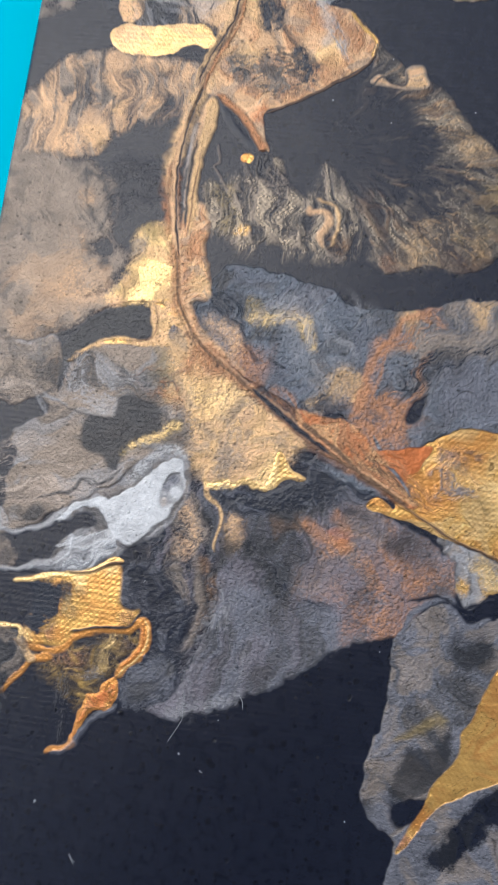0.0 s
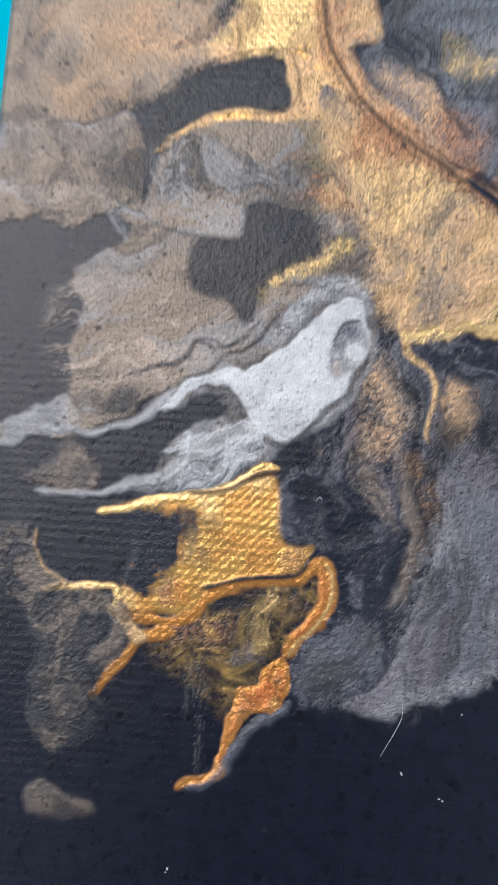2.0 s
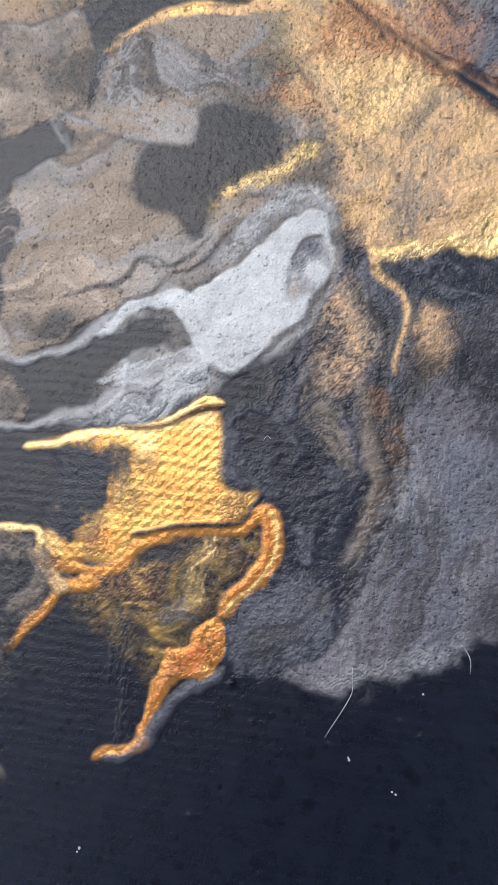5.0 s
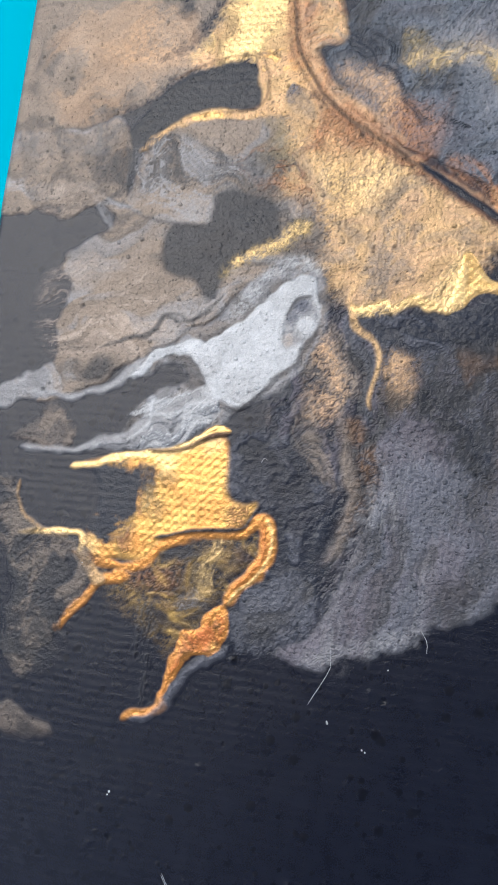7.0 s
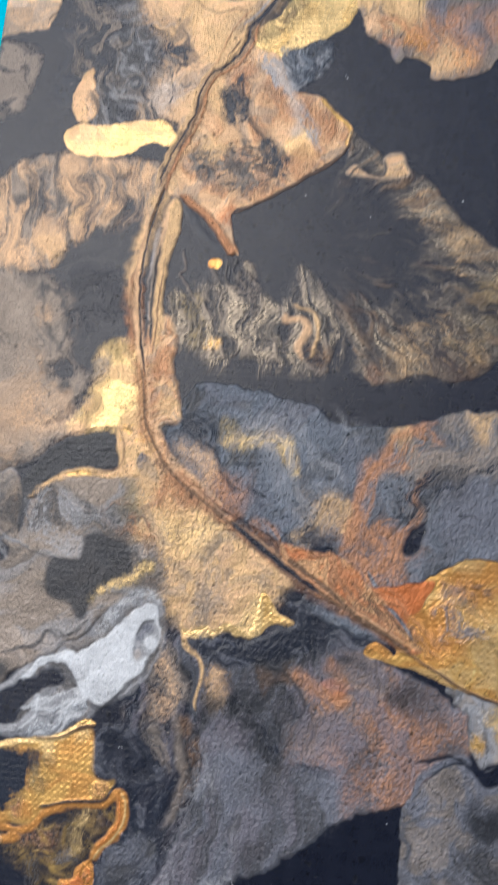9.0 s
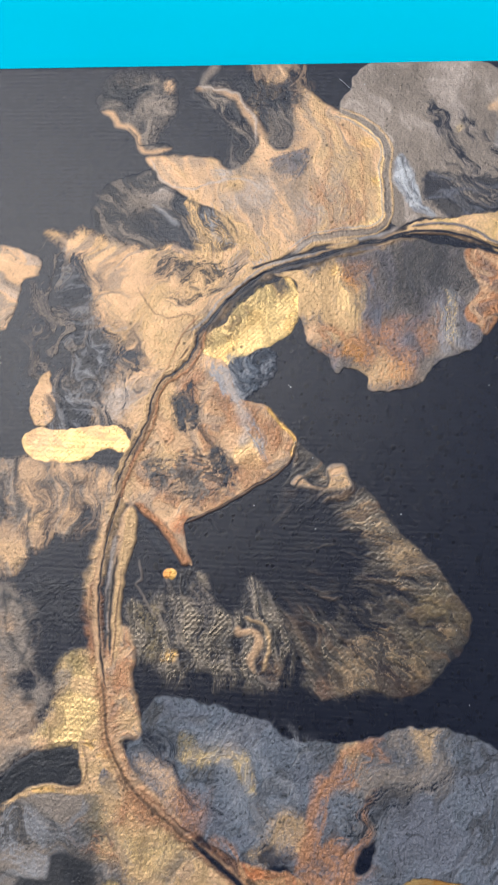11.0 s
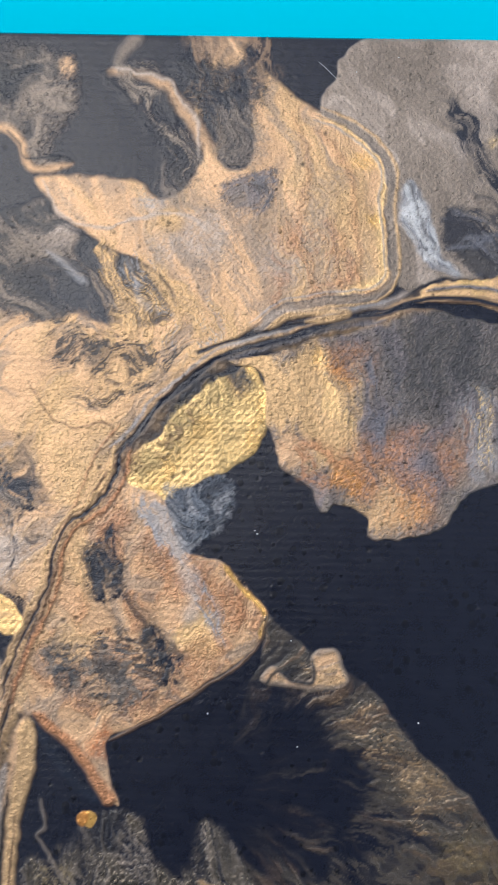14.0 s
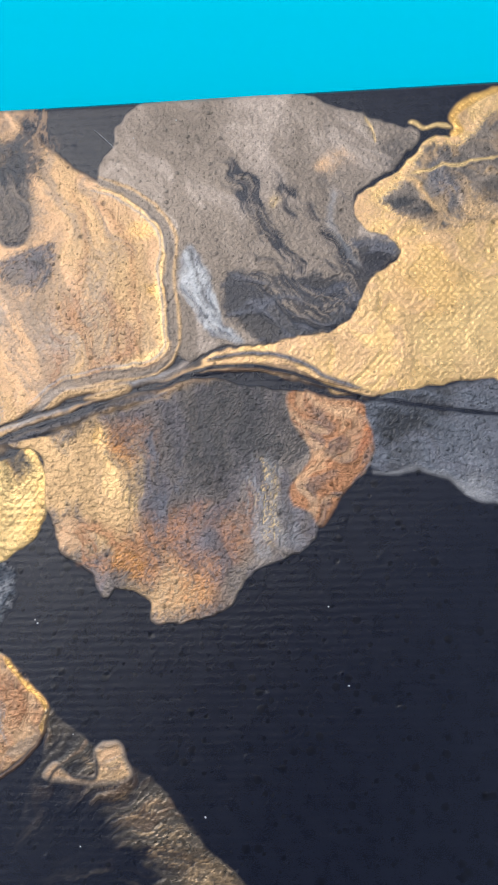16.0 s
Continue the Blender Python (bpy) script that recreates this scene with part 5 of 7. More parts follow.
strand('dark_rim', 'dark rim in the slab', [(93.5, 178), (96.6, 174), (100.9, 169.9), (104, 165.9)], (0.8, 0.5), 'soot', soft=0.4, wander=1.2, alpha=0.8)
pour('copper_bank', 'copper and peach bank along the vein', [(43.6, 138.6), (46.6, 136.9), (48.9, 142.1), (48.9, 148.7), (51.5, 158.3), (48.1, 160.6), (49.1, 164.3), (53.7, 168.9), (60.6, 173.8), (49.9, 168.1), (45.7, 160.8), (43.4, 151.9), (42.2, 144.1)], 'peach', alt='copper sand taupe', soft=1.3, size=2.2, touches=[(47.3, 146.2, 3.9, 'copper', 0.7), (48.0, 155.4, 3.2, 'sand', 0.7)])
pour('golden_delta', 'sandy gold delta with copper and grit', [(46.5, 166.5), (52.9, 171.6), (59.7, 176.4), (67.9, 182.9), (75.8, 188), (74.8, 190), (69.7, 196.6), (60.3, 197.8), (54.4, 198.5), (51.7, 192.8), (51.6, 187.9), (48.7, 180.8), (45.3, 174.9), (43.9, 170)], 'sand', alt='taupe peach', soft=3.2, size=3, speck=0.1, hole=0.15, touches=[(59.0, 179.5, 8.0, 'yellow', 0.45), (61.2, 186.8, 5.0, 'taupe', 0.3), (61.2, 186.8, 7.1, 'taupe', 0.6), (67.3, 187.2, 4.8, 'sand', 0.7), (50.8, 174.3, 3.7, 'copper', 0.7)])
pour('golden_lobe', 'gold lobes with a bright metallic rim', [(58.8, 187.1), (62.9, 181.6), (67.9, 182.9), (75.8, 188), (74.7, 189), (71.1, 190.4), (71.5, 194.2), (71, 197), (68.8, 198.9), (65.1, 197.8), (60.6, 199.7), (56.4, 200.2), (55.4, 197.2), (57.1, 192.1)], 'sand', alt='taupe peach', soft=1.0, rough=0.5, size=2.5, speck=0.2, touches=[(71.8, 194.5, 3.3, 'yellow', 0.8), (69.7, 196.8, 3.0, 'yellow', 0.6), (59.8, 194.2, 4.8, 'taupe', 0.8)])
strand('gold_rim', 'bright gold rim of the delta', [(56, 200), (60.5, 199.4), (65.1, 197.7), (68.6, 198.6)], (1.0, 1.0), 'yellow', soft=0.35, wander=0.4)
pour('gold_star', 'bright gold pointed lobe of the delta', [(68.5, 198.9), (69.7, 194.6), (70.1, 191.3), (71.0, 190.6), (72.1, 191.6), (73.8, 194.0), (76.7, 195.4), (75.9, 196.3), (72.8, 196.2), (70.7, 198.4)], 'yellow', alt='gold', soft=0.3, rough=0.3, size=3, marble=0.1, raise_mm=0.1)
pour('slate_haze', 'slate haze with dark plum streaks', [(47.5, 201.8), (62.9, 199.4), (70.1, 199.2), (76.7, 195.9), (83.5, 193.7), (87, 223.2), (81.3, 233), (69.6, 239.1), (58.7, 244.1), (51.9, 245.1), (49.7, 237.6), (50.1, 226.2), (46.8, 212.6)], 'ink', alt='slate plum', soft=5, size=4, flow=(95, 2.5), hole=0.5, raise_mm=0.05, touches=[(54.4, 206.9, 4.1, 'taupe', 0.9), (52.7, 211.9, 2.6, 'peach', 0.6), (58.1, 215.8, 2.9, 'brown', 0.9), (57.9, 206.4, 1.7, 'soot', 0.9)])
pour('slate_apron', 'large slate apron with plum streaks and copper flecks', [(61.1, 203.6), (70.1, 199.2), (76.7, 195.9), (76.9, 192.1), (79.6, 190), (85.9, 194), (90.8, 196.5), (91.4, 201.1), (96, 201.7), (103.2, 205.1), (108.1, 209), (109.3, 214.5), (104.4, 217.4), (100.4, 222.4), (98.4, 224.4), (94.1, 225.6), (86.5, 228.9), (81.3, 233), (76.3, 238.1), (69.8, 240.7), (65.6, 243.9), (58.9, 245.2), (56.8, 247.1), (51, 245.8), (55.1, 243.5), (57.9, 238.6), (60.2, 230.4), (62, 222.2), (61.3, 213)], 'slate', alt='plum charcoal', soft=0.8, size=5, fold=0.9, marble=0.5, flow=(100, 2.2), raise_mm=0.09, rough=1.2, touches=[(91.3, 211.3, 14.7, 'copper', 0.3), (85.2, 207.5, 9.1, 'taupe', 0.5), (81.7, 207.4, 3.4, 'amber', 0.3), (82.9, 207.8, 5.2, 'copper', 0.4), (64.1, 208.0, 3.3, 'sand', 0.6), (70.1, 208.4, 4.6, 'soot', 0.9), (72.0, 213.9, 5.7, 'soot', 0.9), (61.1, 203.6, 4.7, 'soot', 0.8), (96.3, 215.2, 6.7, 'copper', 0.45), (98.1, 221.6, 5.0, 'copper', 0.4), (75.4, 222.6, 6.8, 'charcoal', 0.4), (58.2, 240.8, 5.6, 'plum', 0.6), (79.3, 197.8, 7.0, 'soot', 0.9), (72.7, 201.0, 4.7, 'soot', 0.9), (99.0, 208.0, 4.5, 'soot', 0.7), (86.2, 196.9, 2.3, 'bluegrey', 0.9), (67.0, 220.4, 5.7, 'slate', 0.8), (62.1, 210.6, 4.6, 'soot', 0.8), (75.6, 205.3, 2.9, 'brown', 0.8)])
strand('dark_streak', 'dark smoky streak down the slate apron', [(64.2, 199.9), (66.9, 206.4), (67.2, 213.4), (71.5, 219.2)], (3.0, 1.2), 'soot', soft=1.6, wander=2, alpha=0.8, smoke=0.4)
strand('dark_streak', 'dark smoky streak down the slate apron', [(74.1, 198.2), (73.8, 205.5), (78, 210.8), (81.9, 214.3)], (3.0, 1.0), 'soot', soft=1.6, wander=2, alpha=0.8, smoke=0.4)
strand('dark_streak', 'dark smoky streak down the slate apron', [(82.9, 198.5), (89.2, 202.3), (95.4, 206.7), (100.4, 211.2)], (2.4, 1.4), 'soot', soft=1.4, wander=2, alpha=0.7, smoke=0.4)
strand('dark_streak', 'dark smoky streak down the slate apron', [(60.6, 204.3), (61.9, 210.6), (60.5, 220.1), (58.7, 228.4), (56.8, 237.7)], (1.6, 1.0), 'soot', soft=1.2, wander=1.6, alpha=0.8, smoke=0.3)
strand('peach_fleck', 'peach fleck at the top of the apron', [(53.1, 204.7), (54.8, 208), (55.6, 211.5)], (2.6, 1.4), 'peach', soft=1.2, wander=1.5, alpha=0.7, smoke=0.3)
strand('peach_fleck', 'peach fleck at the top of the apron', [(63.5, 205.5), (63.6, 208.6)], (2.4, 1.6), 'sand', soft=1.2, wander=1.5, alpha=0.7, smoke=0.3)
strand('peach_fleck', 'copper fleck on the apron', [(81.5, 206.3), (85.2, 207.5), (86.7, 209)], (2.6, 1.6), 'copper', soft=0.9, wander=1.5, alpha=0.8, smoke=0.3)
strand('pale_streak', 'pale grey lower hem of the apron', [(55.5, 245.9), (59.9, 244.1), (66, 242.4), (69.7, 240)], (2.2, 1.6), 'ash', soft=1.2, wander=1.0, alpha=0.45)
wisps([(54.7, 219.0), (61.2, 216.4), (68.0, 218.2), (68.7, 236.6), (62.7, 244.6), (55.2, 245.7), (58.9, 234.7)], 'ash', angle=95, size=1.8, stretch=4, alpha=0.4, soft=4, thin=0.25, fill=0.5, curl=5, seed=56)
wisps([(60.7, 207.3), (68.4, 205.7), (72.0, 214.6), (69.1, 221.4), (63.0, 218.5)], 'plum', angle=70, size=1.5, stretch=3, alpha=0.5, soft=4, thin=0.25, fill=0.6, curl=6, seed=57)
pour('grey_fringe', 'grey smoky fringe on black', [(43.6, 245.2), (48.5, 238.9), (52, 230.5), (52.1, 223.6), (56.3, 227.6), (55.6, 239), (51.3, 245.4)], 'charcoal', alt='soot slate', soft=2, hole=0.5, size=3, alpha=0.6)
strand('gold_thread', 'thin gold thread running down', [(56.0, 198.0), (56.4, 200.0), (57.2, 201.8), (59.3, 203.3), (60.4, 205.1), (60.5, 207.4), (59.9, 209.6), (59.6, 211.5), (60.0, 212.8)], (1.0, 0.4), 'sand', soft=0.3, wander=0.3)
strand('dark_rim', 'dark line beside the gold thread', [(58.1, 204.0), (59.3, 206.2), (59.4, 209.1), (58.9, 212.0), (59.9, 213.7), (61.0, 214.7)], (0.5, 0.5), 'soot', soft=0.4, wander=0.5, alpha=0.8)
strand('brown_thread', 'brown gritty streak down the apron', [(60.5, 218.6), (60.1, 222.0), (59.5, 225.4), (58.2, 229.3)], (3.0, 2.0), 'brown', soft=1.6, wander=1.0, alpha=0.55, smoke=0.3)
strand('peach_fleck', 'peach fleck at the top of the apron', [(63.7, 206.0), (64.1, 208.8)], (3.0, 2.4), 'peach', soft=1.8, wander=1.2, alpha=0.7, smoke=0.3)
strand('gold_rim', 'bright gold scalloped edge of the delta', [(56.0, 198.9), (57.0, 199.4), (58.9, 198.8), (60.7, 198.0), (61.6, 199.4), (62.4, 199.0), (63.5, 197.8), (64.8, 197.0), (65.9, 198.3), (67.1, 198.7)], (0.9, 0.9), 'yellow', soft=0.35, wander=0.3)
strand('dark_rim', 'thin wavering dark line', [(60.1, 212.3), (61.9, 214.4), (60.5, 217.3), (58.5, 219.7), (59.8, 222.4), (59, 226.4)], 0.8, 'soot', soft=0.6, wander=1.2, alpha=0.8)
strand('dark_streak', 'blue-black smoke across the top of the apron', [(59.1, 202.1), (64.5, 202), (70.4, 201.9), (76.1, 199.9), (81.9, 199.8), (89.1, 201.8)], (3.2, 2.0), 'soot', soft=1.8, wander=2, alpha=0.7, smoke=0.4)
pour('dark_apron_top', 'blue-black smooth paint below the gold lobes', [(74.7, 190.0), (78.4, 189.1), (88.1, 193.5), (92.4, 196.1), (93.9, 198.8), (88.5, 199.3), (80.2, 200.4), (71.9, 203.1), (66.3, 205.0), (60.3, 203.2), (59.2, 200.4), (61.9, 199.7), (67.7, 199.5), (71.5, 198.4), (76.8, 195.6)], 'ink', alt='slate', soft=1.8, rough=0.8, size=3, flow=(20, 2.5), marble=0.3, alpha=0.9, raise_mm=0.02)
wisps([(64.2, 203.3), (72.0, 203.5), (80.1, 211.1), (84.5, 221.4), (77.2, 220.5), (69.0, 213.2)], 'ink', angle=52, size=1.8, stretch=4, alpha=0.7, soft=4, thin=0.25, fill=0.6, curl=6, seed=39)
wisps([(78.6, 202.9), (90.4, 200.8), (99.9, 210.7), (100.3, 219.4), (90.2, 225.9), (80.6, 217.4)], 'plum', angle=60, size=2.2, stretch=2.5, alpha=0.55, soft=4, thin=0.25, fill=0.8, seed=40)
pour('rust_spot', 'small rust red spot on the apron', [(82.7, 205.3), (85.2, 204.8), (87.1, 206.2), (86.4, 208.4), (84.5, 207.7)], 'rust', alt='copper', soft=1.0, rough=0.6, size=2, alpha=0.4)
# gleam on the dark paint, put in as blue-grey colour
strand('blue_gleam', 'pale blue gleam painted under the stream', [(79.6, 192.1), (84.5, 194.3), (88.7, 195.5), (92.9, 196.8)], (1.0, 1.6), 'bluegrey', soft=0.9, wander=0.8, alpha=0.7)
strand('dark_streak', 'dark smoky streak down the slate apron', [(66.8, 210), (70.8, 214.1), (75, 219.2), (78.8, 221.6)], (3.4, 1.2), 'soot', soft=1.6, wander=2, alpha=0.7, smoke=0.4)
strand('copper_fleck', 'copper flame on the apron', [(77.8, 204.4), (81, 206.9), (84, 207.9), (87.4, 209)], (2.6, 1.2), 'copper', soft=1.0, wander=1.4, alpha=0.8, smoke=0.4)
strand('copper_fleck', 'copper flame on the apron', [(83.8, 201.3), (85.9, 203.9), (87.9, 206.6)], (1.8, 1.0), 'copper', soft=1.0, wander=1.4, alpha=0.6, smoke=0.4)
strand('dark_rim', 'thin dark line over the apron', [(70.5, 202.4), (75.5, 204.7), (78.2, 207.3), (79.8, 211.1), (77.7, 213.1)], (0.7, 0.4), 'soot', soft=0.4, wander=1.0, alpha=0.8)
strand('brown_thread', 'taupe streak down the edge of the apron', [(55.6, 211.5), (57.4, 219.4), (58.5, 225), (58.2, 228.5), (56.5, 233.2)], (1.6, 1.0), 'taupe', soft=0.9, wander=1.2, alpha=0.7, smoke=0.3)
pour('amber_gold_sheet', 'metallic amber gold sheet beside the vein', [(90.1, 200.5), (91.9, 197.3), (95.7, 199.2), (93.9, 192.4), (90.1, 188.1), (99, 186.4), (105.5, 182), (108.9, 181), (114.8, 181.5), (123.7, 182.8), (134.8, 182.6), (136.4, 206.3), (125.8, 209.9), (117, 206.9), (113.4, 205.8), (105.3, 203.9), (98.3, 201.4)], 'gold', alt='amber yellow', soft=0.3, size=5, touches=[(94.6, 188.7, 4.6, 'rust', 1.0), (102.2, 194.8, 4.6, 'amber', 1.0), (109.3, 185.7, 6.9, 'amber', 0.9), (106.1, 188.5, 3.4, 'slate', 0.5), (99.7, 192.8, 4.6, 'amber', 0.9), (112.6, 197.0, 6.8, 'yellow', 0.7), (93.4, 198.9, 3.4, 'amber', 0.8), (108.5, 189.4, 2.3, 'charcoal', 0.4)])
wisps([(103.6, 184.9), (111.2, 184.1), (112.4, 188.0), (104.9, 188.8)], 'charcoal', angle=10, size=1.4, stretch=2, alpha=0.6, soft=2, fill=0.6, seed=45)
wisps([(101.7, 191.2), (110.3, 191.3), (110.4, 195.3), (102.9, 195.1)], 'slate', angle=10, size=1.4, stretch=2, alpha=0.7, soft=2, fill=0.6, seed=46)
pour('rust_patch', 'rust red patch where the streams meet', [(91.5, 188), (94.2, 187.1), (97.9, 186.2), (102, 185.8), (100.9, 188.3), (99.2, 191), (96.4, 191.8), (92.8, 190)], 'rust', soft=0.4, rough=0.4, size=3)
pour('rust_stream', 'copper red stream with gold glints along the vein', [(73.6, 181), (80.5, 182), (85.6, 183.1), (89.2, 186.4), (92.1, 188.7), (95, 191.9), (99.9, 198), (96.9, 198.4), (91.3, 194.8), (83.3, 190.3), (75, 185.1)], 'copper', alt='rust sand', soft=0.7, rough=0.6, size=2.5, flow=(40, 2.5), speck=0.2, touches=[(87.5, 186.5, 2.7, 'rust', 0.6)])
wisps([(66.9, 176.9), (82.4, 182.9), (89.1, 182.2), (93.8, 186.9), (105.2, 198.9), (99.8, 198.5), (88.5, 190.6), (75.7, 185.7)], 'copper', angle=42, size=1.1, stretch=6, alpha=0.5, soft=1.6, thin=0.3, fill=0.6, curl=3, seed=43)
wisps([(69.5, 179.9), (82.5, 185.0), (94.0, 190.0), (105.2, 199.3), (99.8, 198.5), (87.4, 191.8), (74.6, 185.8)], 'brown', angle=43, size=0.8, stretch=9, alpha=0.8, soft=1.4, thin=0.16, fill=0.0, curl=2, seed=44)
pour('blue_sliver', 'pale blue sliver between the streams', [(89.6, 184.7), (91.1, 186.2), (92, 187.6), (90.9, 187.2)], 'bluegrey', alt='ash', soft=0.35, rough=0.3, size=2)
pour('blue_sliver', 'pale blue sliver between the streams', [(93.4, 190.8), (95.5, 192.1), (97.3, 194.2), (98.6, 196.4), (96.2, 193.8)], 'bluegrey', alt='ash', soft=0.35, rough=0.3, size=2)
pour('dark_blot', 'blue-black blot in the slab', [(95.9, 180.9), (96.6, 177.3), (98.2, 175.5), (99.9, 174.8), (99.6, 178.6), (97.9, 181.3)], 'black', soft=0.9, rough=0.6, size=3, raise_mm=-0.03)
# second stretch of the gleam, also painted in as colour
pour('blue_gleam', 'painted pale blue gleam beside the stream', [(82.3, 193.2), (85.8, 193.4), (91.4, 196), (88.5, 196.3), (84.3, 195)], 'bluegrey', alt='ash', soft=0.7, size=2)
pour('pearl_inlet', 'grey pearl inlet with a gold rim', [(104.2, 203.8), (111.1, 205.8), (117, 207.2), (125.8, 209.9), (126.3, 215.4), (117.5, 212.8), (113.7, 216.1), (111.6, 216.9), (109.1, 214.5), (108.1, 209)], 'ash', alt='taupe charcoal', soft=0.6, size=3, touches=[(116.3, 214.1, 3.3, 'gold', 1.0), (113.7, 209.4, 3.3, 'yellow', 0.6), (109.6, 213.3, 1.7, 'gold', 0.8)])
pour('charcoal_petal', 'charcoal grey petal with smoky grain', [(98.5, 224.9), (100.4, 221.9), (103, 219.6), (108.8, 217.2), (112.5, 220.7), (118, 218.8), (126.3, 216.5), (130.5, 271), (102.6, 273.9), (102.6, 263.7), (97.9, 260.4), (95.2, 255.6), (95.9, 247), (97.9, 240.3), (98.2, 232.7)], 'slate', alt='charcoal taupe', soft=0.45, size=5, fold=1.2, touches=[(104.7, 242.5, 4.3, 'charcoal', 0.7), (114.0, 224.9, 4.3, 'soot', 0.9), (112.6, 233.8, 5.3, 'charcoal', 0.8), (97.2, 254.2, 3.2, 'taupe', 0.7), (97.8, 249.9, 2.4, 'taupe', 0.5)])
pour('dark_mottle', 'dark pool in the charcoal petal', [(101, 255.5), (107.7, 252.6), (110.7, 247.9), (111.1, 241.5), (110, 240.6), (107.2, 245.3), (102.9, 245.9), (101.2, 250.4)], 'soot', alt='charcoal', soft=1.8, size=3, alpha=0.85)
pour('dark_mottle', 'dark pool in the charcoal petal', [(101, 256.2), (104.9, 254.6), (109.2, 254.4), (106.4, 259), (102.8, 260.4), (101, 258.8)], 'black', alt='soot', soft=1.0, size=3)
pour('dark_mottle', 'black pool below the amber tongue', [(108.6, 265.3), (111.8, 259.6), (117.5, 252.8), (128.7, 247.1), (129.2, 254.2), (121.4, 258.5), (114.4, 264.8), (110.4, 267)], 'black', alt='soot', soft=2.0, rough=2.0, size=3)
pour('amber_tongue', 'amber gold tongue of metallic paint', [(126.6, 219.8), (119.6, 227.1), (117, 232), (115.1, 237.1), (112.9, 240.7), (112.4, 245.5), (108.3, 251.9), (107, 256.4), (105.2, 259.7), (102.9, 264.5), (104, 264.5), (106.5, 260.5), (108.4, 257.2), (111, 254.5), (114.3, 252.7), (120.6, 249.2), (128.5, 245.1)], 'gold', alt='amber', soft=0.5, rough=0.5, size=3, touches=[(106.9, 258.9, 2.7, 'amber', 1.0), (104.1, 262.9, 2.1, 'copper', 1.0), (119.2, 234.9, 4.3, 'amber', 0.6)])
strand('olive_smear', 'speckled olive gold smear', [(100.5, 244.2), (104.7, 241.9), (109.3, 238.8)], (1, 2.2), 'olive', soft=0.8, wander=1, alpha=0.8)
strand('grey_rim', 'pale wavering rim', [(98.5, 224.9), (99.9, 222.7), (101.8, 219.4), (107.6, 216), (109.5, 218), (112.5, 220.7), (116.7, 218.8)], (1.0, 1.0), 'slate', soft=0.4, wander=0.8)
strand('dark_rim', 'dark line', [(100, 218), (105.4, 216.1), (110, 217.2), (114.3, 216), (117.7, 214.4)], 0.7, 'black', soft=0.4, wander=0.8)
pour('dark_apron', 'blue-black gritty field beside the slate apron', [(41, 218.9), (44.9, 217.3), (48.9, 217.2), (52.3, 218), (54.9, 222.3), (57.4, 223.7), (58, 225.9), (56.9, 228.8), (55.9, 231.6), (55.4, 235.5), (56.9, 238.6), (56.4, 241.3), (53.5, 244.4), (48.7, 245.5), (44.9, 246.6), (43.7, 242.8), (45.9, 239.3), (48.3, 235.7), (48.4, 230.2), (45.8, 227.1), (41.1, 225.2)], 'ink', alt='ink slate', soft=1.8, rough=0.9, size=4, fold=1.0, marble=0.5, alpha=0.85, touches=[(47.1, 222.4, 5.1, 'black', 0.7), (54.0, 238.4, 2.1, 'charcoal', 0.8), (49.5, 242.2, 3.2, 'charcoal', 0.7), (51.4, 226.5, 3.3, 'black', 0.5)])
wisps([(46.5, 238.4), (51.3, 235.9), (54.2, 237.8), (55.9, 239.5), (54.5, 242.6), (49.8, 245.4), (44.9, 246.1), (45.1, 241.2)], 'slate', angle=-30, size=1.6, stretch=3, alpha=0.35, soft=3, thin=0.2, fill=0.6, curl=8, seed=30)
wisps([(49.7, 210.2), (54.3, 212.2), (59.0, 216.5), (57.8, 223.8), (52.6, 221.4), (50.1, 215.9), (45.5, 215.1)], 'taupe', angle=60, size=1.6, stretch=4, alpha=0.5, soft=4, thin=0.2, fill=0.4, curl=6, seed=31)
strand('dark_rim', 'sharp dark edge of the gritty field', [(54.9, 222.3), (57.4, 223.7), (58, 226), (56.9, 228.8), (56, 231.6), (55.5, 235.5), (56.9, 238.6), (56.4, 241.3), (54, 244)], (0.9, 0.7), 'black', soft=0.6, wander=0.7, alpha=0.6)
strand('smoke_thread', 'grey curl in the gritty field', [(52.1, 235.3), (53.4, 237.4), (52.8, 239.6), (54.2, 240.8), (55.2, 239.1), (56.3, 239.7)], (1.2, 0.6), 'slate', soft=0.7, wander=0.7, alpha=0.5)
pour('grey_halo', 'ash grey halo of the white smear', [(24.6, 210), (27.3, 207.4), (30.8, 205.7), (33.6, 204), (37.5, 201.4), (40.7, 197.9), (43.4, 194.8), (46, 192.2), (48.9, 192.1), (52, 194.7), (52.9, 198.8), (53.3, 202.9), (50.7, 206.6), (49.3, 209), (46.1, 211.8), (41.7, 214.2), (39.7, 216.7), (34.7, 220), (26.6, 221.5), (22.9, 221.2), (26.2, 218.9), (27.6, 214.6), (30.3, 212), (34.3, 210.6), (31.1, 208.4), (27.6, 209.8)], 'ash', alt='taupe charcoal', soft=0.9, size=3, alpha=0.75)
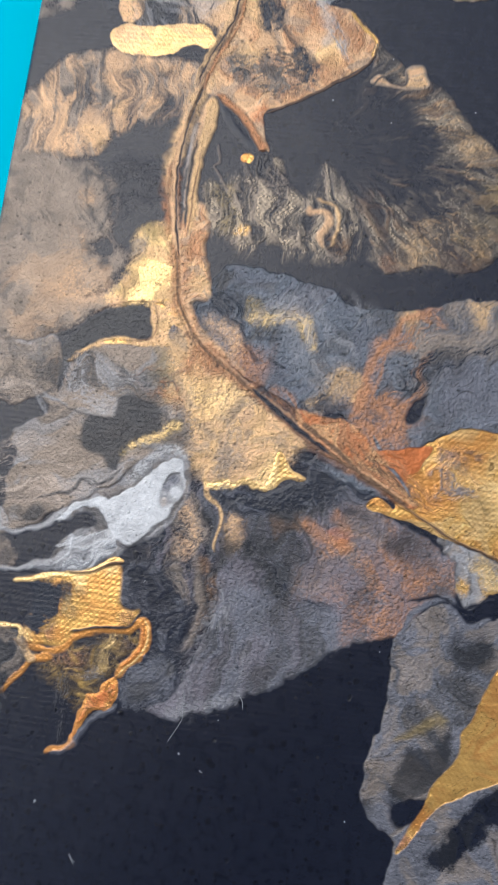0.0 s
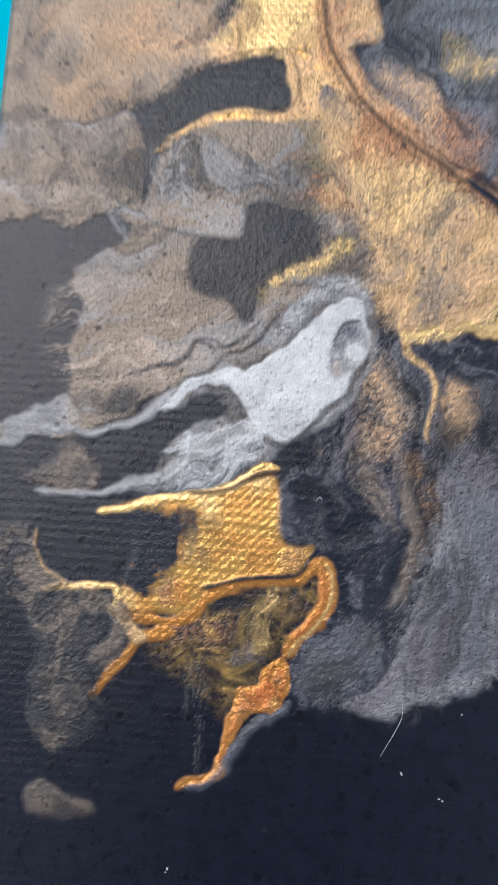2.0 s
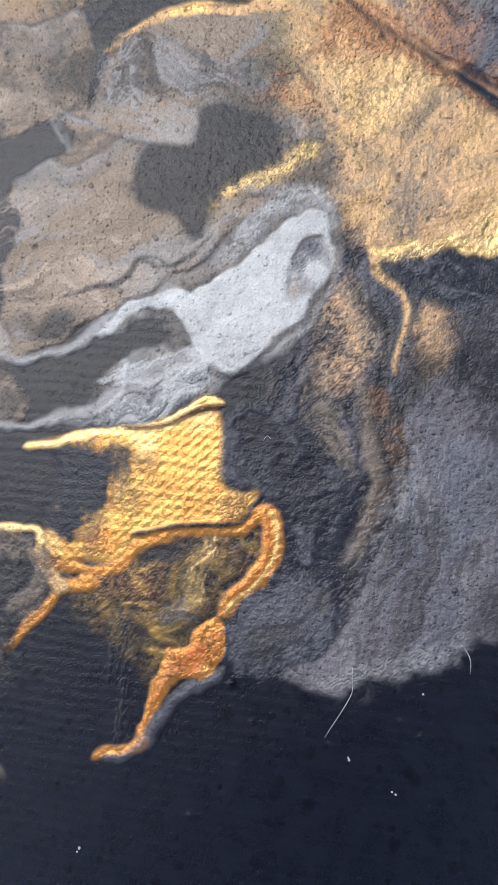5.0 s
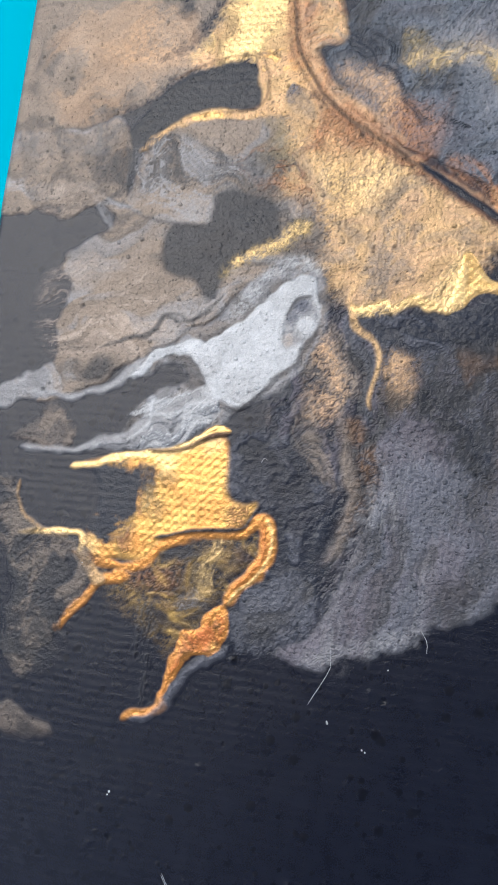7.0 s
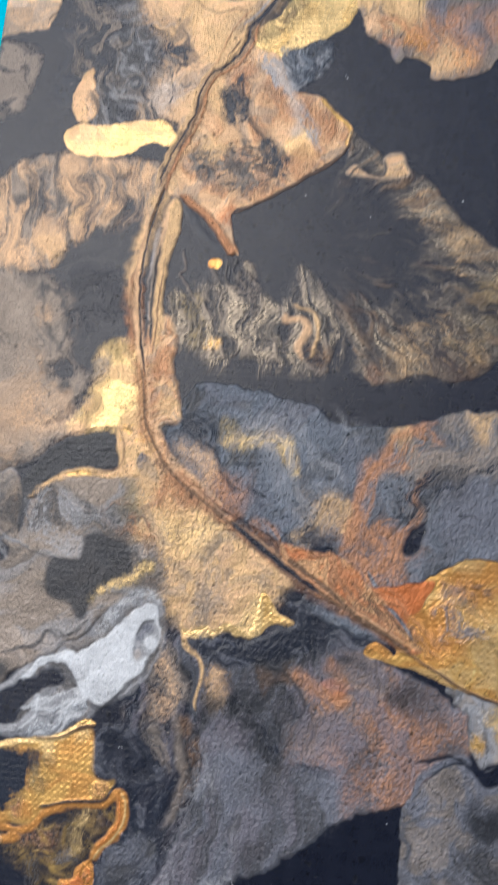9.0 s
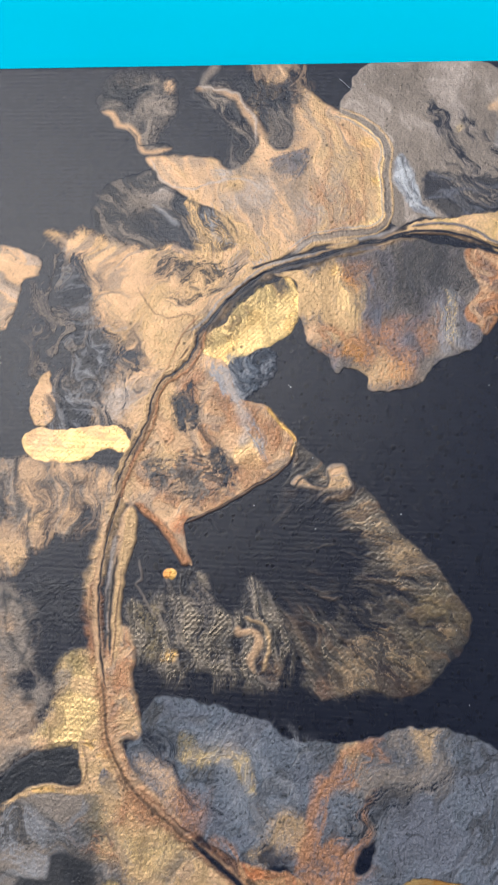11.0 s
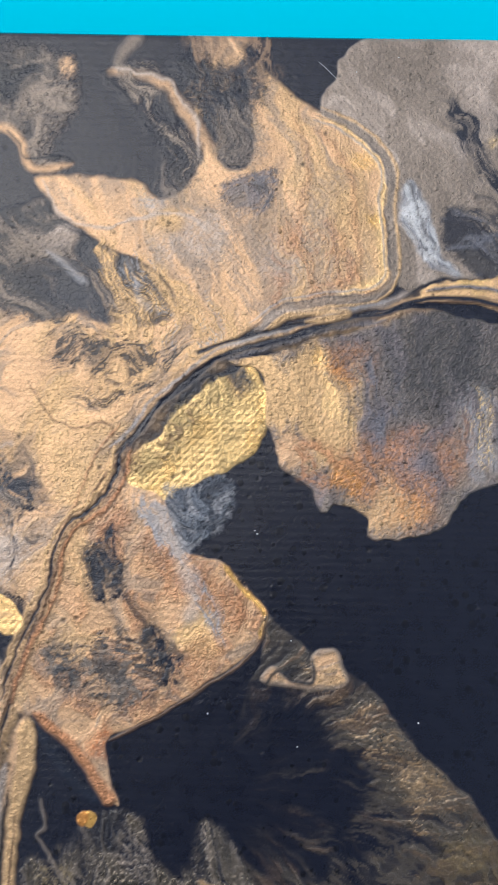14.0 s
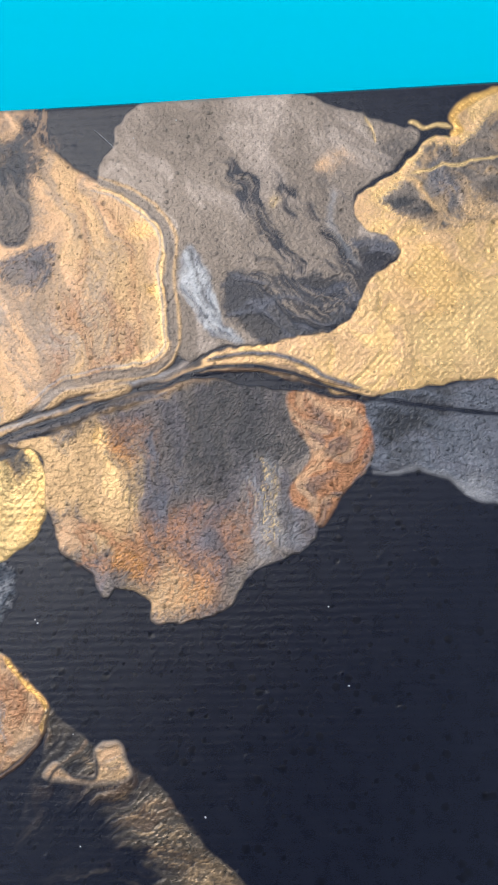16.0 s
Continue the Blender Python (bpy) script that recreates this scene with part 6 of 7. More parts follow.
pour('white_fringe', 'translucent grey-white fringe with wavering lines', [(18.4, 222.3), (21.7, 220.7), (24.6, 219.9), (26.8, 218.7), (28.4, 216.8), (28.5, 213.8), (29.2, 212.9), (30.2, 213.8), (31.6, 213.6), (35.0, 212.1), (37.2, 211.3), (42.0, 213.4), (40.3, 213.7), (39.2, 213.4), (39.5, 214.7), (38.3, 216.3), (36.7, 218.0), (35.1, 219.4), (31.7, 220.5), (26.0, 221.1), (22.4, 221.6)], 'ash', alt='white bluegrey', soft=0.6, rough=0.5, size=3, flow=(-40, 2.2), alpha=0.85, marble=0.3, touches=[(29.9, 213.7, 0.8, 'white', 0.8), (34.7, 216.3, 2.0, 'white', 0.5), (37.6, 212.1, 2.0, 'white', 0.7)])
wisps([(28.1, 213.8), (35.0, 212.2), (39.7, 213.1), (37.7, 217.3), (31.6, 220.2), (26.4, 220.3)], 'white', angle=-45, size=1.3, stretch=4, alpha=0.6, soft=1.2, thin=0.14, fill=0.2, curl=6, seed=28)
pour('white_smear', 'opaque white smear with wavering grey edges', [(24.8, 210.8), (25.9, 209.4), (28.3, 207.5), (30.2, 206.3), (34.4, 205.2), (37.4, 204.4), (41.1, 201.9), (43.8, 199.2), (45.4, 197.1), (47.6, 195.5), (50.3, 194.6), (51.3, 196.3), (51.9, 198.5), (52.1, 201.3), (51.5, 203.3), (50.1, 205.1), (49.3, 207.1), (48.3, 208.1), (46.8, 208.8), (45.5, 210.5), (44.3, 212.1), (42.3, 213.5), (40.4, 213.5), (38.8, 213.0), (37.6, 212.2), (36.3, 210.4), (35.4, 208.5), (33.4, 207.3), (31.1, 207.2), (29.1, 208.2), (27.3, 209.5)], 'white', soft=0.5, rough=1.0, size=5, marble=0.2, raise_mm=0.07, speck=0.05, touches=[(36.4, 208.6, 2.2, 'ash', 0.5), (42.9, 211.2, 2.4, 'ash', 0.4), (51.1, 205.5, 1.5, 'ash', 0.5)])
strand('white_thread', 'pale upper rim of the halo', [(39.6, 201.4), (42.0, 198.0), (44.0, 195.2), (46.3, 193.1), (48.6, 192.6), (50.7, 193.7)], (1.4, 0.8), 'white', soft=1.4, wander=0.5, alpha=0.4)
strand('white_thread', 'bright wavering edge of the smear', [(23.9, 212.0), (24.9, 210.7), (26.0, 209.3), (27.1, 209.3), (28.5, 207.4), (30.3, 206.4), (34.4, 205.2)], (0.6, 0.5), 'white', soft=0.25, wander=0.5)
strand('grey_rim', 'grey wavering edge under the smear', [(52.1, 201.7), (51.3, 203.8), (50.0, 205.3), (49.5, 207.1), (48.4, 208.3), (46.7, 209.2), (45.3, 211.2), (44.1, 212.6), (42.2, 213.9), (40.3, 213.8)], (0.9, 0.5), 'charcoal', soft=0.35, wander=0.5, alpha=0.7)
strand('white_thread', 'pale edge under the smear', [(51.9, 203.0), (50.5, 205.6), (49.9, 207.4), (48.7, 208.7), (46.9, 209.6), (45.7, 211.4)], (0.5, 0.4), 'ash', offset=-0.5, soft=0.3, wander=0.5, alpha=0.7)
# slate above and white at lower right put the hollow's shading into its colour
pour('pearl_ring', 'grey pearl hollow in the white smear with painted shade', [(50.5, 197.7), (48.9, 198.1), (47.7, 199.4), (47.1, 201.3), (47.0, 204.0), (47.7, 205.4), (49.3, 204.6), (51.0, 203.1), (52.0, 201.4), (51.6, 199.2)], 'ash', soft=1.0, rough=0.3, size=3, raise_mm=-0.05, touches=[(49.5, 198.9, 1.6, 'slate', 0.9), (48.3, 201.0, 1.2, 'slate', 0.6), (47.9, 203.9, 1.0, 'pearl', 0.5), (50.9, 202.0, 1.6, 'white', 0.8)])
strand('white_thread', 'thin white wavering line', [(28.8, 214.5), (30.4, 215.9), (33.1, 215.4), (34.7, 214.4), (37.6, 213.6)], (0.5, 0.5), 'white', soft=0.4, wander=0.9, alpha=0.7)
strand('white_thread', 'thin white wavering line', [(26.7, 220), (28.9, 218.1), (29.7, 216.8), (29.4, 213.9)], (0.5, 0.5), 'white', soft=0.35, wander=0.6, alpha=0.7)
strand('white_thread', 'thin white thread', [(9.4, 214.1), (13.2, 213.9), (17, 214.2), (21.3, 213.1), (23.9, 211.8), (25.2, 209.7), (27.4, 207.9)], (0.7, 1.2), 'ash', soft=0.4, wander=0.7)
strand('white_thread', 'thin white thread', [(10.5, 222.3), (14.3, 222.1), (19.3, 222), (22.2, 220.4), (26.3, 219.5), (28.4, 216.9)], (0.6, 1.0), 'ash', soft=0.4, wander=0.7)
# soot line paints the shadow under the hollow's upper lip
strand('grey_ring', 'painted shade on the upper lip of the hollow', [(47.4, 200.5), (48.1, 198.9), (49.2, 197.9), (50.7, 197.6)], (0.3, 0.55), 'soot', soft=0.25, wander=0.3, alpha=0.9)
pour('gold_wing', 'metallic gold wing with dark speckled heart', [(20.8, 223.7), (24.8, 222.6), (31.7, 221.3), (35.6, 220.3), (38.1, 219.1), (40.5, 218.5), (41.3, 221.6), (41.8, 225.5), (42.5, 226.9), (44.7, 227.3), (46.0, 226.8), (45.6, 228.6), (44.3, 230.3), (42.1, 231.2), (39.4, 231.8), (36.6, 232.4), (33.5, 233.1), (32.5, 234.8), (31.2, 236.2), (27.2, 236.3), (25.3, 237.3), (23.2, 236.4), (22.4, 234.2), (22.8, 231.9), (23.6, 227.9), (22.2, 225.1)], 'gold', alt='amber', soft=1.2, rough=0.4, size=3.2, speck=0.1, marble=0.1, touches=[(23.0, 227.9, 4.2, 'ink', 1.5), (27.0, 227.7, 3.6, 'ink', 1.3), (24.5, 231.8, 2.8, 'ink', 1.4), (30.3, 225.7, 2.6, 'ink', 0.9), (25.1, 225.5, 2.4, 'ink', 1.2), (33.9, 224.3, 1.8, 'olive', 0.7), (32.3, 228.4, 2.0, 'olive', 0.6), (28.1, 232.7, 1.8, 'ink', 0.7), (23.1, 235.3, 1.6, 'yellow', 0.6), (28.8, 234.3, 1.8, 'copper', 0.6), (30.5, 234.2, 2.0, 'amber', 0.8), (43.7, 229.0, 2.4, 'copper', 0.5), (37.5, 222.4, 3.0, 'amber', 0.4), (32.9, 221.9, 2.0, 'yellow', 0.8), (38.4, 219.5, 1.6, 'yellow', 0.7)])
strand('gold_rim', 'bright gold curled rim', [(18.6, 224.5), (20.3, 224.0), (22.6, 223.7), (24.8, 222.6), (31.7, 221.2), (35.6, 220.0), (37.8, 218.3)], (0.7, 1.2), 'yellow', soft=0.3, wander=0.3)
pour('gold_cap', 'bright gold curled tip', [(35.6, 219.8), (36.9, 218.5), (38.0, 217.4), (39.4, 216.7), (40.8, 217.0), (41.3, 217.4), (40.3, 217.6), (38.6, 218.0), (37.2, 218.9), (36.0, 219.9)], 'yellow', alt='gold', soft=0.25, rough=0.2, size=3, marble=0.1, raise_mm=0.12)
strand('dark_rim', 'thin dark line under the curled rim', [(29.9, 221.1), (32.2, 220.9), (35.4, 220.2), (37.2, 219.1), (38.8, 218.2), (41.1, 217.7)], (0.3, 0.7), 'brown', soft=0.25, wander=0.2)
pour('brown_haze', 'speckled haze of gold flakes between the rims', [(26.3, 238.9), (31.3, 237.4), (34.5, 234.4), (37.8, 233.2), (43.9, 232.3), (47.2, 231.8), (47.6, 233.4), (45.3, 236.3), (43.2, 238.7), (42.6, 240.9), (40.7, 242.1), (39.2, 244.4), (37.8, 247.8), (35.5, 246.4), (31.9, 244.0), (27.7, 241.6)], 'flakes_gold', alt='brown ink', soft=4.0, size=2.6, hole=0.5, marble=0.1, alpha=0.5, touches=[(36.8, 234.5, 2.0, 'ink', 0.9), (30.3, 238.1, 2.6, 'copper', 0.7), (34.2, 238.3, 2.6, 'copper', 0.6), (45.1, 233.6, 1.8, 'brown', 0.9), (39.7, 236.8, 2.0, 'olive', 0.6), (39.5, 240.6, 2.0, 'ash', 0.5), (34.1, 243.8, 3.0, 'ink', 0.7)])
wisps([(40.0, 232.9), (43.4, 233.2), (42.6, 238.2), (40.6, 240.5), (39.3, 237.9)], 'yellow', angle=75, size=1.0, stretch=4, alpha=0.55, soft=2, thin=0.15, fill=0.3, seed=29)
strand('amber_ribbon', 'amber ribbon of metallic paint', [(21.1, 236.2), (23, 237), (25.4, 237.3), (29, 237.4), (32.1, 236.2), (33.4, 234.2), (35, 232.9), (39.5, 231.8), (44.5, 231), (46.1, 229.8), (47.4, 228.7)], (1.0, 1.6), 'amber', soft=0.4, wander=0.7)
strand('amber_ribbon', 'amber ribbon of metallic paint', [(46.6, 229.2), (47.8, 229.7), (48.6, 231.8), (48.3, 234.1), (46.7, 236.5), (44.7, 238.6), (43.5, 240.7)], (2.5, 1.3), 'amber', soft=0.4, wander=0.5)
strand('amber_ribbon', 'rust core', [(47.2, 229.5), (48.1, 231.9), (47.8, 234), (46.3, 236.5), (44.6, 238.5)], (0.7, 0.5), 'rust', soft=0.5, wander=0.6, alpha=0.6, own=False)
strand('gold_rim', 'fine gold edge of the ribbon', [(47.8, 228.7), (48.9, 230.8), (48.8, 233.7), (47, 237), (45, 238.8), (43.9, 240.6)], 0.3, 'yellow', soft=0.25, wander=0.3)
pour('amber_drop', 'rust and amber drop of metallic paint', [(43.4, 241), (44.3, 242.8), (43.8, 245.6), (42.5, 247.5), (39.5, 248.2), (38.3, 250.3), (37.4, 252.9), (36.5, 254.5), (36.6, 251.9), (37.3, 248.8), (37.6, 246.9), (38.3, 245.1), (40.2, 244.6), (40.9, 242.6), (42.2, 241.6)], 'amber', alt='rust copper rust', soft=0.35, size=1.6, rim='amber', touches=[(40.9, 245.6, 1.9, 'rust', 0.8), (38.2, 249.3, 1.2, 'rust', 0.6), (42.7, 246.8, 1.0, 'gold', 0.5)])
strand('copper_tail', 'thin copper tail of paint', [(36.8, 254.1), (36, 255.5), (34.1, 256.2), (32.4, 256.6), (31.3, 257.6)], (1.4, 0.6), 'amber', soft=0.35, wander=0.5)
strand('grey_rim', 'grey rim along the drop', [(44.6, 246.5), (42.3, 248.2), (39.9, 249.6), (38.5, 251.9), (37.2, 254.5), (35.3, 256.5), (32.5, 257.4)], 0.9, 'slate', soft=0.6, wander=0.8, alpha=0.8)
strand('amber_ribbon', 'amber fork of metallic paint', [(29.2, 238.6), (26.9, 239.3), (25.4, 239.9), (24.2, 241.8), (22.1, 244), (20.5, 246.3), (19.4, 246.9)], (1.6, 0.6), 'amber', soft=0.4, wander=0.5)
wisps([(7.9, 227.5), (11.1, 225.5), (14.2, 232.6), (22.4, 234.8), (24.7, 238.5), (22.3, 245.0), (17.6, 252.6), (12.1, 251.1)], 'charcoal', angle=70, size=2.2, stretch=3, alpha=0.6, soft=4, thin=0.25, fill=0.8, curl=7, seed=58)
strand('gold_thread', 'thin pale thread closing the dark bay', [(11.0, 227.2), (11.0, 229.7), (12.8, 232.3), (16.2, 234.0), (19.7, 234.4)], (0.35, 0.5), 'sand', soft=0.3, wander=0.4, alpha=0.7)
wisps([(32.2, 244.4), (34.5, 243.3), (35.3, 251.4), (34.6, 255.2), (32.9, 251.8)], 'charcoal', angle=95, size=1.0, stretch=6, alpha=0.6, soft=1.5, thin=0.2, fill=0.1, curl=3, seed=59)
strand('amber_ribbon', 'amber fork of metallic paint', [(21.7, 236.3), (23.4, 237.8), (24.5, 239.2), (25.4, 239.9)], (1.0, 1.6), 'sand', soft=0.4, wander=0.5)
strand('gold_thread', 'thin gold thread', [(12.2, 234.6), (15.9, 234), (19.5, 233.7), (21.4, 233.7), (22.1, 235.1), (22, 236.2)], (0.6, 1.0), 'yellow', soft=0.3, wander=0.5)
strand('dark_rim', 'dark line between gold wing and ribbon', [(32.6, 233), (35.5, 232.1), (39.4, 231.4), (43.9, 230.7), (45.5, 229.3), (46.3, 227.6)], 0.7, 'soot', soft=0.3, wander=0.4)
pour('grey_smoke', 'faint grey smoke of paint on black', [(5.8, 227.5), (9.2, 226.8), (10.8, 229.2), (12.4, 232.4), (16.9, 234.1), (21.2, 234.6), (24.1, 238.4), (20.7, 246), (17.8, 250.2), (16.6, 254.3), (12.8, 250.7), (13.9, 245.8), (10.4, 237.1), (6.7, 234.9)], 'charcoal', alt='soot taupe', soft=1.4, hole=0.35, size=3, alpha=0.75)
pour('grey_smoke', 'faint taupe blot on black', [(13, 260.2), (14.4, 257.7), (16.3, 259.1), (21, 260.6), (19, 261.8), (14.1, 262.1)], 'taupe', alt='charcoal', soft=1.2, size=3, alpha=0.5)
pour('grey_smoke', 'faint taupe blot on black', [(8.5, 220.5), (11.7, 217.7), (14, 215), (17.4, 218.1), (18.1, 221.1), (13.9, 221.8), (10.3, 221.2)], 'taupe', alt='charcoal', soft=1.4, size=3, alpha=0.6)
pour('grey_leaf', 'grey leaf at the canvas edge', [(1.6, 171.9), (5.5, 169.9), (10.4, 173.3), (17.4, 171.1), (20, 174.7), (19.7, 181.1), (15.2, 185), (11, 187.5), (5.3, 184.6), (3.5, 180.2)], 'taupe', alt='charcoal soot', soft=0.8, size=3, hole=0.2, alpha=0.8, lines=0.3)
strand('vein_bank', 'tan bank along the dark vein', [(129.8, 49.4), (118.2, 46.6), (111.7, 45.5), (103.8, 46.1), (98.5, 48.1), (90.6, 50), (80, 52.9), (72, 55.6), (65.5, 60.3), (61.2, 66.3), (58.2, 71.5), (54.5, 75.3), (51.7, 81.8), (48.9, 87.6), (47.5, 93.2), (44.4, 101.6), (42.5, 108.5), (40.6, 115.2), (38.9, 123.2), (38.5, 130.9), (39.8, 138.3)], (2.2, 3.6), 'sand', soft=1.1, wander=1.2, alpha=0.8, smoke=0.6)
strand('vein_bank', 'tan bank along the dark vein', [(38.9, 128.3), (39, 133.4), (39.8, 138.3), (41.6, 145.5), (43.1, 152.6), (44.5, 159.6), (47.7, 165.7), (52.5, 170.9), (59, 175.3), (65.3, 179.7), (71.4, 183.4), (78.6, 187.9), (85.6, 191.9), (92.4, 195.2), (98, 198.2)], (4.0, 2.0), 'copper', soft=1.1, wander=1.2, alpha=0.7, smoke=0.6)
strand('vein_bank', 'tan thread', [(129.8, 49.4), (118.2, 46.6), (111.7, 45.5), (103.8, 46.1), (98.5, 48.1), (90.6, 50), (80, 52.9), (72, 55.6), (65.5, 60.3), (61.2, 66.3), (58.2, 71.5), (54.5, 75.3), (51.7, 81.8), (48.9, 87.6), (47.5, 93.2), (44.4, 101.6), (42.5, 108.5), (40.6, 115.2), (38.9, 123.2), (38.5, 130.9), (39.8, 138.3)], (0.5, 0.5), 'peach', offset=0.9, soft=0.4, own=False, alpha=0.6, smoke=0.5)
strand('vein_bank', 'tan thread', [(129.8, 49.4), (118.2, 46.6), (111.7, 45.5), (103.8, 46.1), (98.5, 48.1), (90.6, 50), (80, 52.9), (72, 55.6), (65.5, 60.3), (61.2, 66.3), (58.2, 71.5), (54.5, 75.3), (51.7, 81.8), (48.9, 87.6), (47.5, 93.2), (44.4, 101.6), (42.5, 108.5), (40.6, 115.2), (38.9, 123.2), (38.5, 130.9), (39.8, 138.3)], (0.3, 0.4), 'brown', offset=-0.9, soft=0.3, own=False, alpha=0.7, smoke=0.5)
strand('vein_bank', 'tan thread', [(38.9, 128.3), (39, 133.4), (39.8, 138.3), (41.6, 145.5), (43.1, 152.6), (44.5, 159.6), (47.7, 165.7), (52.5, 170.9), (59, 175.3), (65.3, 179.7), (71.4, 183.4), (78.6, 187.9), (85.6, 191.9), (92.4, 195.2), (98, 198.2)], (0.5, 0.3), 'brown', offset=0.9, soft=0.3, own=False, alpha=0.7, smoke=0.4)
strand('vein_bank', 'tan thread', [(38.9, 128.3), (39, 133.4), (39.8, 138.3), (41.6, 145.5), (43.1, 152.6), (44.5, 159.6), (47.7, 165.7), (52.5, 170.9), (59, 175.3), (65.3, 179.7), (71.4, 183.4), (78.6, 187.9), (85.6, 191.9), (92.4, 195.2), (98, 198.2)], (0.5, 0.3), 'peach', offset=-0.8, soft=0.35, own=False, alpha=0.7, smoke=0.4)
strand('vein_bank', 'pale thread', [(45, 111), (43, 119), (42.2, 128.1), (42.6, 135.6), (42.8, 141.8)], (1.4, 0.8), 'peach', soft=0.6, own=False, wander=0.6, alpha=0.8)
strand('vein_bank', 'grey thread', [(42.6, 117.8), (41.8, 124.3), (41.9, 131.9), (42.3, 139.4)], (0.7, 0.5), 'ash', soft=0.4, own=False, wander=0.5, alpha=0.7)
strand('vein_bank', 'dark thread', [(42.5, 124.2), (41.8, 133.2), (42, 141.9)], (0.7, 0.5), 'soot', soft=0.35, own=False, wander=0.6)
strand('dark_vein', 'thin dark raised vein winding through the painting', [(129.8, 49.4), (118.2, 46.6), (111.7, 45.5), (103.8, 46.1), (98.5, 48.1), (90.6, 50), (80, 52.9), (72, 55.6), (65.5, 60.3), (61.2, 66.3), (58.2, 71.5), (54.5, 75.3), (51.7, 81.8), (48.9, 87.6), (47.5, 93.2), (44.4, 101.6), (42.5, 108.5), (40.6, 115.2), (38.9, 123.2), (38.5, 130.9), (39.8, 138.3)], (0.5, 0.4), 'brown', soft=0.22, raise_mm=0.08, wander=0.4)
strand('dark_vein', 'thin dark raised vein winding through the painting', [(38.9, 128.3), (39, 133.4), (39.8, 138.3), (41.6, 145.5), (43.1, 152.6), (44.5, 159.6), (47.7, 165.7), (52.5, 170.9), (59, 175.3), (65.3, 179.7), (71.4, 183.4), (78.6, 187.9), (85.6, 191.9), (92.4, 195.2), (98, 198.2)], (0.4, 0.8), 'brown', soft=0.22, raise_mm=0.08, wander=0.4)
strand('dark_vein', 'black core of the vein', [(63.3, 177.7), (69, 182), (75, 185.7), (81, 189.5)], (1.4, 0.8), 'black', soft=0.3, own=False, wander=0.4)
strand('dark_vein', 'thin dark raised vein running to the gold', [(75.3, 184.1), (83, 189), (89.4, 194.1), (94.3, 196.4), (100.4, 200.3), (107.6, 204), (117, 206.7), (125.8, 209.9)], (0.9, 0.4), 'brown', soft=0.25, raise_mm=0.1, wander=0.4, taper=False)
strand('dark_vein', 'black vein with a pale parallel thread', [(98.4, 47.7), (101.9, 46.1), (106.3, 45.1), (112.4, 45.2), (117.5, 46.3), (121.8, 48.2), (126.8, 49.7), (133.5, 51.4), (140.2, 52.7), (148.6, 53.9), (154.9, 54.5)], (0.45, 0.4), 'black', soft=0.25, raise_mm=0.1, wander=0.3, taper=False)
pour('dark_lens', 'black lens-shaped gap beside the vein', [(100.2, 47.4), (103.2, 45.9), (108, 45.7), (114.1, 46.1), (117.5, 47.6), (120, 49.4), (116.6, 49), (111.5, 48), (105.4, 46.7)], 'black', soft=0.3, rough=0.3, raise_mm=-0.02)
strand('pale_thread', 'pale thread beside the vein', [(105.4, 44), (109.8, 43.1), (115, 43.3), (120.2, 45), (123.5, 47.2), (128.6, 48.9)], (0.5, 0.6), 'slate', soft=0.3, wander=0.3)
strand('pale_thread', 'grey thread beside the vein', [(72.8, 53.9), (78.1, 51.9), (80.7, 48.4), (86, 47.6), (92.2, 47.1), (98.4, 46), (102.8, 43.9)], (0.8, 0.7), 'pearl', soft=0.5, wander=0.6, alpha=0.6)
strand('slate_thread', 'slate thread below the vein', [(72.8, 56.1), (78.1, 54.4), (83.4, 52.5), (88.7, 50.7), (94, 49.6), (98.8, 48.9)], (0.8, 0.8), 'slate', soft=0.4, wander=0.5, alpha=0.7)
strand('vein_strip', 'tan strip beside the upper vein', [(45.6, 111.5), (45.4, 117.6), (44.1, 126.0), (44.1, 135.5), (44.5, 144.2)], (2.6, 1.6), 'sand', soft=0.5, wander=0.5, alpha=0.85)
strand('vein_strip', 'ash core of the strip', [(42.3, 118.2), (42.2, 124.8), (42.5, 132.0)], (0.8, 0.5), 'taupe', soft=0.5, wander=0.4, alpha=0.8)
strand('vein_strip', 'dark loop in the strip', [(43.0, 121.8), (42.6, 128.4), (42.7, 135.5), (43.2, 143.0)], (0.35, 0.6), 'soot', soft=0.25, wander=0.4)
strand('vein_strip', 'dark loop in the strip', [(44.4, 124.8), (44.1, 132.0), (44.1, 139.0), (44.1, 144.8)], (0.3, 0.35), 'brown', soft=0.25, wander=0.4)
strand('vein_strip', 'tan strip beside the upper vein', [(39.9, 117.5), (39.2, 124.8), (39.2, 132.0), (40.2, 140.2), (42.3, 148.2)], (1.0, 1.2), 'peach', soft=0.5, wander=0.5, alpha=0.8)
strand('dark_vein', 'fine black crack of the vein', [(45.8, 96.4), (43.7, 105.8), (41.3, 114.5), (39.9, 123.0), (39.9, 132.0), (41.1, 141.4), (43.0, 149.3)], (0.45, 0.35), 'black', soft=0.2, raise_mm=-0.03, wander=0.5)
strand('vein_bank', 'charcoal bank of the vein', [(100.3, 46.7), (93.1, 48.4), (87.8, 50.2), (82.4, 52.3), (76.2, 53.9), (71.8, 56.0), (67.5, 59.8), (63.1, 63.5), (59.8, 68.0), (56.8, 71.2)], (1.6, 2.4), 'charcoal', offset=-0.5, soft=0.8, wander=0.5, alpha=0.7, own=False, smoke=0.2)
